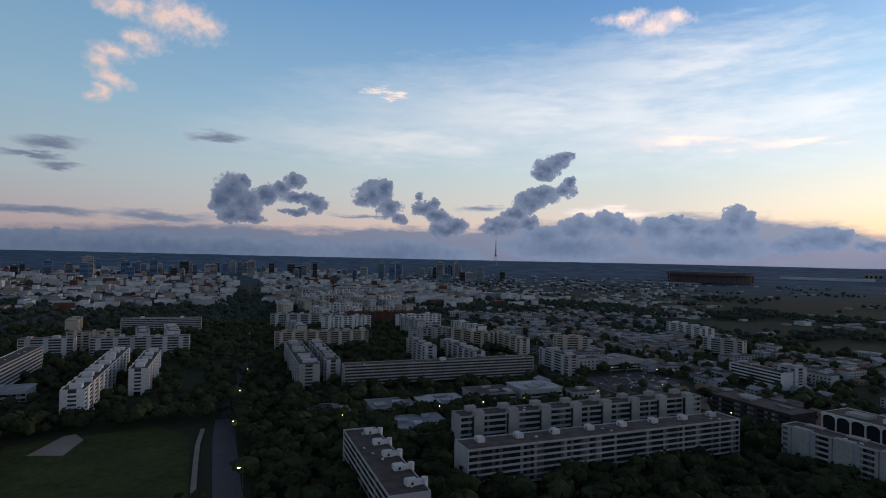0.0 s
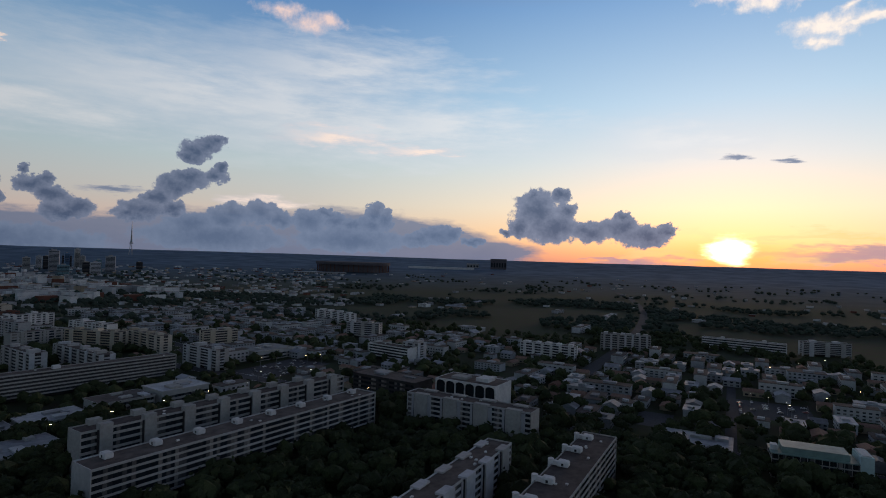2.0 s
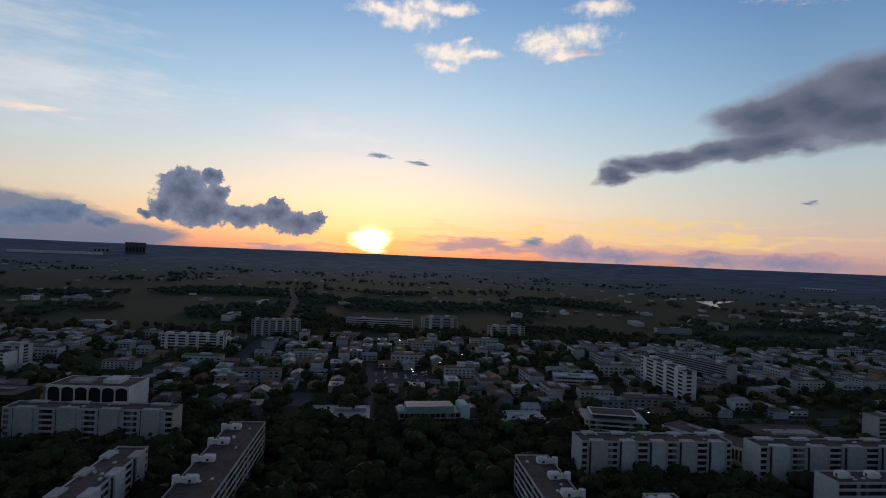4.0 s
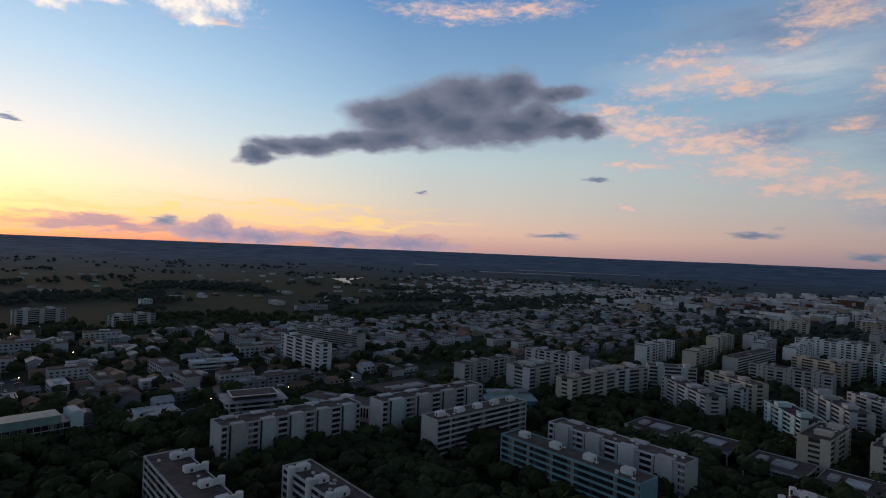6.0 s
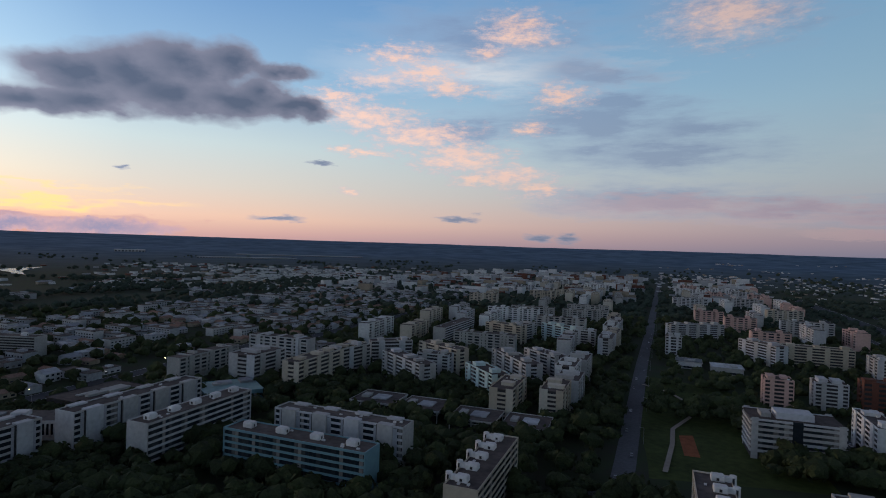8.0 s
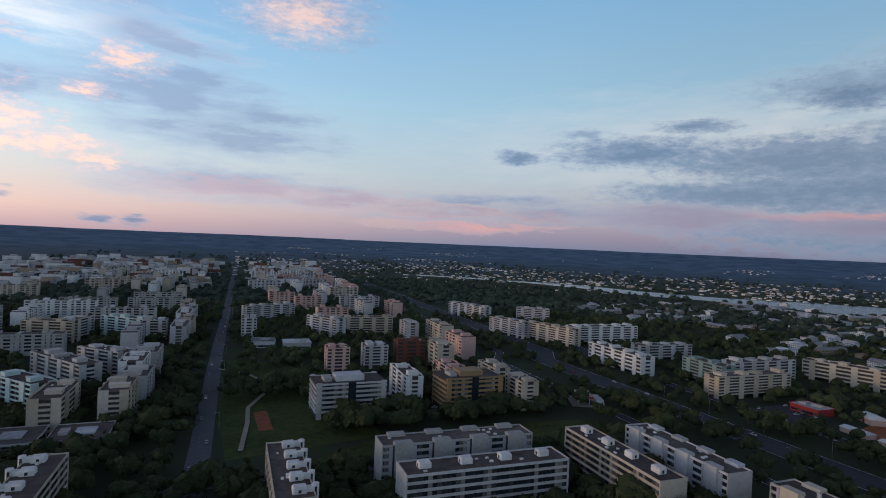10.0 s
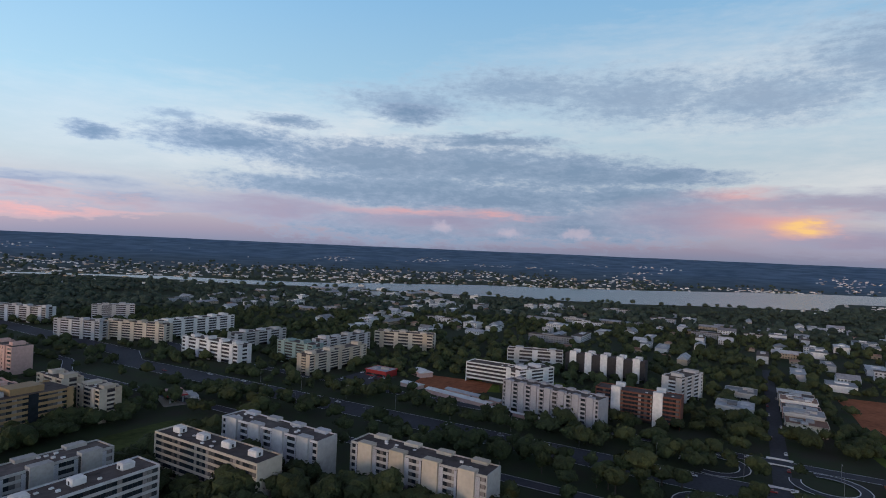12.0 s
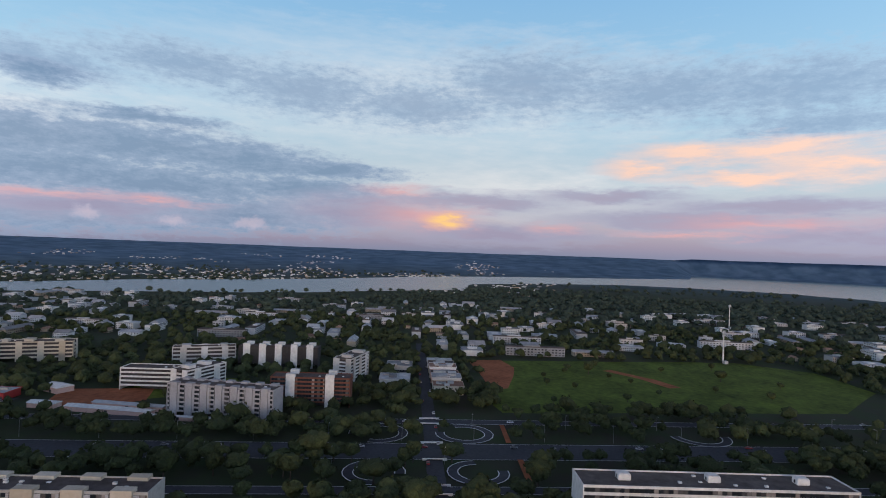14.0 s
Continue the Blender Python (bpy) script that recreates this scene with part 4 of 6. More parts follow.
def low_hall(x, y, ang, length, width, height, wall=None, roof=None, label="", name="commercial_building", category="shop building", overhang=0.6, lights=3):
    """A low flat-roofed building: walls, a row of panes, a roof slab with parapet, roof lights and plant."""
    root, ang = new(name), lean(y, ang)
    root.matrix_world = pose(x, y, terrain(x, y), 0, 0, ang)
    tagged(root, label or "low flat-roofed shop building with pale walls", category)
    claim(x, y, ang, length, width, 1.5)
    L, W, H = length, width, height
    part("wall", boxes((-L / 2, L / 2, -W / 2, W / 2, 0, H - 0.6)), wall or PALE, root)
    storeys = max(1, int(H / 3.4))
    row = mesh_from("window_row", pane_row(L, W + 0.5, 1.7, 2.6))
    for k in range(storeys):
        glazing(row, root, (0, 0, 0.9 + 3.4 * k))
    o = overhang
    part("roof", boxes((-L / 2 - o, L / 2 + o, -W / 2 - o, W / 2 + o, H - 0.6, H - 0.2)), roof or SHEET, root)
    part("parapet", boxes((-L / 2 - o, L / 2 + o, -W / 2 - o - 0.1, -W / 2 - o + 0.2, H - 0.7, H + 0.1), (-L / 2 - o, L / 2 + o, W / 2 + o - 0.2, W / 2 + o + 0.1, H - 0.7, H + 0.1),
                          (-L / 2 - o - 0.1, -L / 2 - o + 0.2, -W / 2 - o + 0.21, W / 2 + o - 0.21, H - 0.7, H + 0.1), (L / 2 + o - 0.2, L / 2 + o + 0.1, -W / 2 - o + 0.21, W / 2 + o - 0.21, H - 0.7, H + 0.1)), wall or PALE, root)
    rnd = random.Random(int(x * 3 + y))
    for i in range(lights):
        bx, by, a, b = rnd.uniform(-0.36, 0.36) * L, rnd.uniform(-0.3, 0.3) * W, rnd.uniform(1.5, L * 0.16), rnd.uniform(1.5, W * 0.2)
        part("roof_plant", boxes((bx - a, bx + a, by - b, by + b, H - 0.22, H + rnd.uniform(0.4, 1.5))), random.choice((PALE, SHEET, GREYW)), root)
    return root


def pavilion(x, y, ang, length, width, height, label):
    """A local shop pavilion: a deep roof on pillars over a set-back ground floor."""
    root = new("shop_pavilion")
    root.matrix_world = pose(x, y, 0, 0, 0, ang)
    tagged(root, label, "shop building", "shop pavilions")
    claim(x, y, ang, length, width, 2)
    L, W, H = length, width, height
    part("ground_floor", boxes((-L * 0.4, L * 0.4, -W * 0.38, W * 0.38, 0, H - 3.4)), DARKW, root)
    part("upper_floor", boxes((-L / 2 + 1, L / 2 - 1, -W / 2 + 1, W / 2 - 1, H - 3.4, H - 0.9)), GREYW, root)
    glazing(pane_row(L - 2, W - 1.5, 1.3, 2.2), root, (0, 0, H - 2.6))
    part("roof", boxes((-L / 2, L / 2, -W / 2, W / 2, H - 0.9, H - 0.4)), ROOF, root)
    part("fascia", boxes((-L / 2 - 0.15, L / 2 + 0.15, -W / 2 - 0.15, -W / 2, H - 1.2, H), (-L / 2 - 0.15, L / 2 + 0.15, W / 2, W / 2 + 0.15, H - 1.2, H),
                         (-L / 2 - 0.15, -L / 2, -W / 2 + 0.01, W / 2 - 0.01, H - 1.2, H), (L / 2, L / 2 + 0.15, -W / 2 + 0.01, W / 2 - 0.01, H - 1.2, H)), PALE, root)
    part("skylight", boxes((-L * 0.25, L * 0.1, -W * 0.2, W * 0.2, H - 0.42, H + 0.3)), SHEET, root)
    part("plant_box", boxes((L * 0.2, L * 0.36, -W * 0.12, W * 0.16, H - 0.42, H + 1.1)), GREYW, root)
    pillar = mesh_from("pillar", boxes((-0.3, 0.3, -0.3, 0.3, 0, H - 0.9)))
    for i in range(5):
        for s in (-1, 1):
            part("pillar", pillar, PALE, root, at=(-L / 2 + 0.8 + (L - 1.6) * i / 4, s * (W / 2 - 0.7), 0))
    return root


def striped_office(x, y, ang, length, width, height, wall, label):
    """A broad office block with dark window belts, heavy pale bands and roof plant."""
    root = new("office_block")
    root.matrix_world = pose(x, y, terrain(x, y), 0, 0, ang)
    tagged(root, label, "office building")
    claim(x, y, ang, length, width, 2.5)
    L, W, H = length, width, height
    part("core", boxes((-L / 2 + 0.8, L / 2 - 0.8, -W / 2 + 0.8, W / 2 - 0.8, 0, H - 0.8)), DARKW, root)
    fh = (H - 4.0) / 6
    for k in range(6):
        z = 3.6 + fh * k
        part("floor_band", boxes((-L / 2, L / 2, -W / 2, W / 2, z, z + fh * 0.48)), wall, root)
        glazing(pane_row(L - 1.0, W - 0.6, fh * 0.5, 2.4), root, (0, 0, z + fh * 0.49))
    part("roof", boxes((-L / 2 + 0.1, L / 2 - 0.1, -W / 2 + 0.1, W / 2 - 0.1, H - 0.8, H - 0.3)), ROOF, root)
    for s in (-1, 1):
        ya, yb = sorted((s * (W / 2 + 0.05), s * (W / 2 - 0.3)))
        part("parapet", boxes((-L / 2, L / 2, ya, yb, H - 0.9, H + 0.2)), wall, root)
    for s in (-1, 1):
        for q in (-1, 1):
            cx, cy = s * (L / 2 - 2.2), q * (W / 2 + 0.1)
            part("corner_pier", boxes((cx - 1.6, cx + 1.6, cy - 0.3, cy + 0.3, 0, H + 0.8)), wall, root)
    part("glazed_bay", boxes((-2.4, 2.4, -W / 2 - 0.35, -W / 2 + 0.5, 1, H + 0.4)), GLASS, root)
    part("glazed_bay", boxes((-2.4, 2.4, W / 2 - 0.5, W / 2 + 0.35, 1, H + 0.4)), GLASS, root)
    part("plant_room", boxes((-L * 0.2, L * 0.2, -W * 0.25, W * 0.25, H - 0.32, H + 3.2)), wall, root)
    part("plant_room", boxes((L * 0.25, L * 0.36, -W * 0.2, W * 0.2, H - 0.32, H + 2.0)), GREYW, root)
    return root


def arcade_building(x, y, ang, length, width, height, label):
    """A white building whose long sides are tall bays closed by arches."""
    root = new("office_block")
    root.matrix_world = pose(x, y, 0, 0, 0, ang)
    tagged(root, label, "office building")
    claim(x, y, ang, length, width, 2.5)
    L, W, H = length, width, height
    part("core", boxes((-L / 2 + 0.2, L / 2 - 0.2, -W / 2 + 1.2, W / 2 - 1.2, 0, H - 0.6)), DARKW, root)
    for s in (-1, 1):
        part("end_wall", boxes((min(s * L / 2, s * (L / 2 - 0.5)), max(s * L / 2, s * (L / 2 - 0.5)), -W / 2, W / 2, 0, H)), WHITE, root)
    n = 6
    bay = (L - 1.0) / n
    for s in (-1, 1):
        for i in range(n):
            x0 = -L / 2 + 0.5 + bay * i
            part("tall_window", boxes((x0 + 0.4, x0 + bay - 0.4, min(s * (W / 2 - 1.15), s * (W / 2 - 1.05)), max(s * (W / 2 - 1.15), s * (W / 2 - 1.05)), 0.6, H - 1)), GLASS, root)
            bm = bmesh.new()
            ya, yb = sorted((s * (W / 2 - 0.9), s * W / 2))
            ring = [(x0, 0), (x0 + 0.35, 0), (x0 + 0.35, H - 3.2)]
            ring += [(x0 + bay / 2 - (bay / 2 - 0.35) * math.cos(math.pi * k / 10), H - 3.2 + 2.2 * math.sin(math.pi * k / 10)) for k in range(1, 10)]
            ring += [(x0 + bay - 0.35, H - 3.2), (x0 + bay - 0.35, 0), (x0 + bay, 0), (x0 + bay, H), (x0, H)]
            a = [bm.verts.new((px, ya, pz)) for px, pz in ring]
            b = [bm.verts.new((px, yb, pz)) for px, pz in ring]
            bm.faces.new(a)
            bm.faces.new(b[::-1])
            for k in range(len(ring)):
                bm.faces.new((a[k], b[k], b[(k + 1) % len(ring)], a[(k + 1) % len(ring)]))
            bmesh.ops.recalc_face_normals(bm, faces=bm.faces[:])
            part("arch", bm, WHITE, root)
    part("roof", boxes((-L / 2 + 0.5, L / 2 - 0.5, -W / 2 + 0.9, W / 2 - 0.9, H - 0.6, H - 0.2)), ROOF, root)
    part("plant_room", boxes((-L * 0.3, -L * 0.1, -W * 0.25, W * 0.2, H - 0.22, H + 2.4)), WHITE, root)
    part("plant_room", boxes((L * 0.05, L * 0.3, -W * 0.1, W * 0.25, H - 0.22, H + 1.6)), GREYW, root)
    return root


def glass_office(x, y, ang, length, width, height, label):
    """A modern office: glazed storeys between thin pale slabs, corner fins, and a set-back top under a framed roof."""
    root = new("office_building")
    root.matrix_world = pose(x, y, 0, 0, 0, ang)
    tagged(root, label, "office building")
    claim(x, y, ang, length, width, 2.5)
    L, W, H = length, width, height
    part("core", boxes((-L / 2 + 1, L / 2 - 1, -W / 2 + 1, W / 2 - 1, 0, H - 3.2)), DARKW, root)
    n = 4
    fh = (H - 3.4) / n
    for k in range(n):
        part("floor_band", boxes((-L / 2, L / 2, -W / 2, W / 2, fh * k, fh * k + 0.9)), WHITE, root)
        glazing(pane_row(L - 1.2, W - 1.2, fh - 0.9, 2.2), root, (0, 0, fh * k + 0.9))
    part("roof", boxes((-L / 2 - 1, L / 2 + 1, -W / 2 - 1, W / 2 + 1, H - 3.4, H - 2.8)), SHEET, root)
    part("top_storey", boxes((-L * 0.36, L * 0.36, -W * 0.3, W * 0.3, H - 2.8, H - 0.4)), DARKW, root)
    part("roof_frame", boxes((-L * 0.4, L * 0.4, -W * 0.36, -W * 0.31, H - 0.4, H), (-L * 0.4, L * 0.4, W * 0.31, W * 0.36, H - 0.4, H),
                             (-L * 0.4, -L * 0.37, -W * 0.309, W * 0.309, H - 0.4, H), (L * 0.37, L * 0.4, -W * 0.309, W * 0.309, H - 0.4, H)), WHITE, root)
    part("top_roof", boxes((-L * 0.369, L * 0.369, -W * 0.309, W * 0.309, H - 0.39, H - 0.2)), ROOF, root)
    for s in (-1, 1):
        for q in (-1, 1):
            part("corner_fin", boxes((s * (L / 2 - 2) - 0.5, s * (L / 2 - 2) + 0.5, q * (W / 2 + 0.2) - 0.35, q * (W / 2 + 0.2) + 0.35, 0, H - 3.41)), WHITE, root)
    return root


def fin_office(x, y, ang, length, width, height, label):
    """A low white office: close-set upright fins before dark glass, all round, and plant on a worn roof."""
    root = new("office_building")
    root.matrix_world = pose(x, y, 0, 0, 0, ang)
    tagged(root, label, "office building")
    claim(x, y, ang, length, width, 2.5)
    L, W, H = length, width, height
    part("core", boxes((-L / 2 + 0.8, L / 2 - 0.8, -W / 2 + 0.8, W / 2 - 0.8, 0, H - 0.9)), GLASS, root)
    part("plinth", boxes((-L / 2, L / 2, -W / 2, W / 2, 0, 2.6)), WHITE, root)
    part("fascia", boxes((-L / 2, L / 2, -W / 2, W / 2, H - 2.2, H - 0.6)), WHITE, root)
    fin = mesh_from("fin", boxes((-0.3, 0.3, -0.4, 0.4, 2.6, H - 2.2)))
    n = int(L / 2.2)
    for i in range(n + 1):
        for s in (-1, 1):
            part("fin", fin, WHITE, root, at=(-L / 2 + 0.3 + (L - 0.6) * i / n, s * (W / 2 - 0.4), 0))
    n = int(W / 2.2)
    for i in range(1, n):
        for s in (-1, 1):
            part("fin", fin, WHITE, root, at=(s * (L / 2 - 0.3), -W / 2 + 0.3 + (W - 0.6) * i / n, 0))
    part("roof", boxes((-L / 2 + 0.5, L / 2 - 0.5, -W / 2 + 0.5, W / 2 - 0.5, H - 0.65, H - 0.45)), ROOF, root)
    part("plant_room", boxes((-L * 0.12, L * 0.02, -W * 0.18, W * 0.14, H - 0.46, H + 1.8)), WHITE, root)
    part("roof_plant", boxes((L * 0.12, L * 0.3, -W * 0.2, 0, H - 0.46, H + 0.5)), SHEET, root)
    return root


def hospital(x, y, ang, length, width, height, label):
    """A dark glazed block with a grid of fins, a set-back green-roofed top and a pale stair tower at one end."""
    root = new("hospital")
    root.matrix_world = pose(x, y, 0, 0, 0, ang)
    tagged(root, label, "hospital")
    claim(x, y, ang, length, width, 2.5)
    L, W, H = length, width, height
    part("core", boxes((-L / 2 + 0.3, L / 2 - 5, -W / 2 + 0.3, W / 2 - 0.3, 0, H - 3.4)), DARKW, root)
    fh = (H - 3.4) / 4
    for k in range(4):
        part("floor_band", boxes((-L / 2, L / 2 - 5, -W / 2, W / 2, fh * k, fh * k + 0.55)), GREYW, root)
        glazing(pane_row(L - 6, W, fh - 0.7, 2.0), root, (-2.5, 0, fh * k + 0.6))
    fin = mesh_from("fin", boxes((-0.12, 0.12, -0.25, 0.25, 0, H - 3.4)))
    for i in range(13):
        for s in (-1, 1):
            part("fin", fin, GREYW, root, at=(-L / 2 + (L - 5.4) * i / 12 + 0.2, s * (W / 2 + 0.1), 0))
    part("roof", boxes((-L / 2 - 0.3, L / 2 - 5, -W / 2 - 0.3, W / 2 + 0.3, H - 3.39, H - 2.9)), GREENROOF, root)
    part("top_storey", boxes((-L / 2 + 5, L / 2 - 9, -W / 2 + 1.4, W / 2 - 1.4, H - 2.9, H + 0.6)), GREENROOF, root)
    part("stair_tower", boxes((L / 2 - 5, L / 2 + 1, -W / 2 + 0.6, W / 2 - 0.6, 0, H + 0.8)), AQUA, root)
    part("tower_cap", boxes((L / 2 - 4, L / 2, -W / 2 + 1.6, W / 2 - 1.6, H + 0.8, H + 1.5)), WHITE, root)
    part("lift_house", boxes((-L / 2 + 0.4, -L / 2 + 3.6, -2.5, 2.5, H - 2.9, H - 0.4)), WHITE, root)
    return root


block(227, 219, 0, 172, 16.0, 22.0, "band", PALE, "pale apartment slab with long dark window bands", tanks=8, tank_side=1)
block(248, 259, 0, 172, 12.6, 24.2, "rear", GREYW, "pale apartment slab with blind stair towers along it", panels=8)
block(251, 444, 0, 180, 13.2, 19.8, "band", GREYW, "grey apartment slab with long dark window bands", tanks=1, tank_side=0)
block(101, 233, 90, 85, 16.4, 22.0, "tank", PALE, "pale six-storey apartment slab with tank houses on its roof", tanks=5, tank_side=-1)
block(-16, 523, 90, 177, 14.0, 20.8, "slab", WHITE, "white apartment block with stepped roof houses", panels=11)
block(16, 541, 90, 92, 13.0, 20.8, "slab", WHITE, "white apartment block with stepped roof houses", panels=6)
block(15, 686, 0, 94, 13.2, 20.8, "slab", PALE, "pale apartment block with stepped roof houses", panels=6)
block(-70, 705, 0, 48, 13.2, 20.8, "slab", PALE, "pale apartment block with stepped roof houses", panels=3)
block(45, 893, 0, 102, 13.0, 19.0, "band", PALE, "pale apartment slab with long dark window bands", tanks=2, tank_side=0)
block(-83, 576, 90, 128, 13.2, 22.0, "band", PALE, "pale apartment slab with long dark window bands", tanks=0, tank_side=0)
low_hall(-74, 518, 0, 28, 22.0, 8.8, PALE, SHEET, "low commercial building with a flat worn roof")
block(144, 528, 90, 132, 17.0, 20.8, "slab", PALE, "pale apartment block with stepped roof houses", panels=8)
block(211, 676, 0, 112, 13.2, 19.8, "slab", CREAM, "cream apartment block with stepped roof houses", panels=8)
block(168, 534, 90, 118, 12.0, 20.8, "slab", PALE, "pale apartment block with stepped roof houses", panels=6)
block(252, 877, 0, 116, 13.2, 20.8, "slab", PALE, "pale apartment block with stepped roof houses", panels=7)
block(377, 880, 0, 124, 13.2, 20.8, "slab", BRICK, "brown brick apartment block with pale roof houses", panels=9)
block(539, 1229, 37, 87, 16.5, 23.6, "slab", PALE, "pale apartment block with stepped roof houses", panels=5)
block(280, 544, 90, 63, 13.2, 20.8, "slab", PALE, "pale apartment block with stepped roof houses", panels=4)
block(310, 509, 90, 90, 13.2, 20.8, "slab", PALE, "pale apartment block with stepped roof houses", panels=6)
block(386, 611, -74, 68, 13.2, 20.8, "slab", CREAM, "cream apartment block with stepped roof houses", panels=4)
block(409, 560, 90, 79, 13.2, 20.8, "slab", CREAM, "cream apartment block with stepped roof houses", panels=5)
block(470, 518, -19, 39, 13.2, 20.8, "slab", CREAM, "cream apartment block with stepped roof houses", panels=2)
block(384, 440, 90, 54, 13.2, 19.8, "slab", PALE, "pale apartment block with stepped roof houses", panels=3)
low_hall(166, 368, 0, 31, 24.2, 7.7, PALE, SHEET, "low commercial building with a flat worn roof")
low_hall(204, 364, 0, 34, 24.2, 7.7, PALE, SHEET, "low commercial building with a flat worn roof")
low_hall(164, 320, 0, 34, 27.5, 7.7, PALE, SHEET, "low commercial building with a flat worn roof")
low_hall(123, 369, 0, 29, 27.5, 7.7, PALE, ROOF, "low commercial building with a flat worn roof")
low_hall(254, 373, 0, 36, 24.2, 7.7, PALE, ROOF, "low commercial building with a flat worn roof")
low_hall(292, 364, 0, 36, 27.5, 9.9, PALE, SHEET, "low commercial building with a flat worn roof")
low_hall(457, 433, 0, 48, 33.0, 9.9, PALE, SHEET, "supermarket with pale roof and yellow sign band")
block(738, 555, 71, 96, 14.0, 20.8, "slab", WHITE, "white apartment block with stepped roof houses", panels=5)
block(640, 176, 90, 65, 12.0, 16.0, "slab", WHITE, "white four-storey apartment block with roof houses", panels=6, floors=4)
block(748, 106, -82, 60, 12.0, 21.0, "slab", PALE, "pale apartment block with close-set stair towers", panels=7)
block(853, -30, 82, 99, 12.0, 14.0, "band", WHITE, "white low slab with long dark window bands", tanks=2, floors=4)
block(868, -123, -72, 56, 14.0, 18.0, "slab", PALE, "pale block standing before the open fields", panels=3)
block(802, -213, -75, 54, 14.0, 14.0, "slab", PALE, "pale low apartment block with roof houses", panels=3, floors=4)
block(472, -275, 0, 76, 12.0, 24.0, "slab", WHITE, "white apartment block of tall narrow stair towers", panels=4)
block(540, -345, 15, 90, 14.0, 18.0, "band", GREYW, "grey apartment slab with long dark window bands", tanks=3)
low_hall(495, -198, 80, 38, 14.0, 7.5, WHITE, BLUE, "low hall with a blue sheet roof")
block(642, 433, -77, 46, 13.2, 20.8, "slab", PALE, "pale apartment block with stepped roof houses", panels=3)
block(522, 315, 80, 55, 15.4, 16.0, "band", WHITE, "white apartment slab with long dark window bands", tanks=0, tank_side=0, floors=4)
block(533, 294, 90, 20, 15.4, 19.8, "slab", PALE, "pale apartment block with stepped roof houses", panels=2)
block(328, 139.5, 90, 86, 13.2, 22.0, "shaft", PALE, "greyish apartment slab with blind stair towers along it", panels=4, tower_wall=GREYW)
arcade_building(390, 164, 85, 50, 27.0, 21.0, "white office building with tall arched bays")
low_hall(392, 236, 83, 62, 24.0, 15.0, DARKW, ROOF, "dark flat-roofed office with a stair tower")
block(214, 97, 0, 96, 12.4, 22.0, "shaft", PALE, "pale apartment slab with blind stair towers along it", panels=5)
block(245, 56, 0, 108, 17.0, 22.0, "tank", GREYW, "grey six-storey apartment slab with tank houses on its roof", tanks=5, tank_side=1)
low_hall(374, 11, 90, 39, 27.5, 6.6, PALE, SHEET, "low commercial building with a flat worn roof")
hospital(356, -48, -87, 44, 16.5, 16.0, "dark glazed hospital with a green roof and pale stair tower")
glass_office(344, -164, 76, 37, 25.0, 15.4, "modern office building with glazed floors and framed roof")
low_hall(362, -107, 90, 34, 30.9, 6.6, PALE, SHEET, "low commercial building with a flat worn roof")
fin_office(314, -213, 27, 53, 19.8, 11.0, "white low office building with close-set fins")
low_hall(321, -269, 90, 47, 29.5, 9.9, DARKW, ROOF, "low commercial building with a flat worn roof")
low_hall(260, -318, 51, 36, 33.0, 8.8, TEAL, GREENROOF, "market hall with a green sheet roof")
block(214, -79, 0, 68, 15.2, 22.0, "tank", PALE, "pale six-storey apartment slab with tank houses on its roof", tanks=4, tank_side=-1)
block(176, -117, 0, 58, 12.5, 22.0, "tank", PALE, "pale six-storey apartment slab with tank houses on its roof", tanks=4, tank_side=1)
block(273, -152, 90, 79, 14.3, 22.0, "shaft", PALE, "pale apartment slab with blind stair towers along it", panels=5)
block(263, -244, 90, 82, 13.2, 22.0, "shaft", PALE, "pale apartment slab with blind stair towers along it", panels=4)
block(218, -240, 90, 71, 13.2, 22.0, "tank", PALE, "pale six-storey apartment slab with tank houses on its roof", tanks=5, tank_side=0)
block(279, -373, 90, 37, 23.8, 22.4, "slab", PALE, "pale apartment block with stepped roof houses", panels=2)
block(231, -399, 90, 99, 14.3, 22.4, "slab", CREAM, "cream apartment block with stepped roof houses", panels=6)
block(56, -227, 90, 62, 13.2, 22.0, "tank", CREAM, "cream six-storey apartment slab with tank houses on its roof", tanks=5, tank_side=-1)
block(141, -220, 0, 74, 13.2, 22.0, "band", TEAL, "teal and white apartment slab with long dark window bands", tanks=4, tank_side=0)
block(139, -256, 0, 74, 12.1, 22.0, "shaft", PALE, "pale apartment slab with blind stair towers along it", panels=4)
block(-31, -220, 90, 56, 13.6, 22.0, "tank", CREAM, "cream six-storey apartment slab with tank houses on its roof", tanks=5, tank_side=1)
block(-109, -237, 0, 73, 13.2, 22.0, "shaft", GREYW, "pale apartment slab with blind stair towers along it", panels=4)
block(-108, -205, 0, 71, 14.3, 22.0, "tank", PALE, "pale six-storey apartment slab with tank houses on its roof", tanks=4, tank_side=0)
block(-172, -199, 90, 66, 13.2, 22.0, "tank", CREAM, "cream six-storey apartment slab with tank houses on its roof", tanks=4, tank_side=0)
block(-205, -195, 90, 63, 13.1, 22.0, "shaft", PALE, "pale apartment slab with blind stair towers along it", panels=4)
block(-214, -119, 90, 68, 13.2, 21.4, "shaft", GREYW, "weathered apartment slab with cream stair towers", panels=4, tower_wall=CREAM)
block(-218, 130, 90, 109, 16.4, 22.0, "tank", WHITE, "white six-storey apartment slab with tank houses on its roof", tanks=3, tank_side=0)
for k, wall in enumerate((CREAM, PALE, WHITE, PALE)):
    block(46 - 5 * (k % 2), -374 - 37 * k, 90, 33, 15.0 + 2 * (k % 2), (20.8, 19.6, 21.6, 20.4)[k], "slab", wall, "apartment house of a stepped row with roof terraces", panels=3)
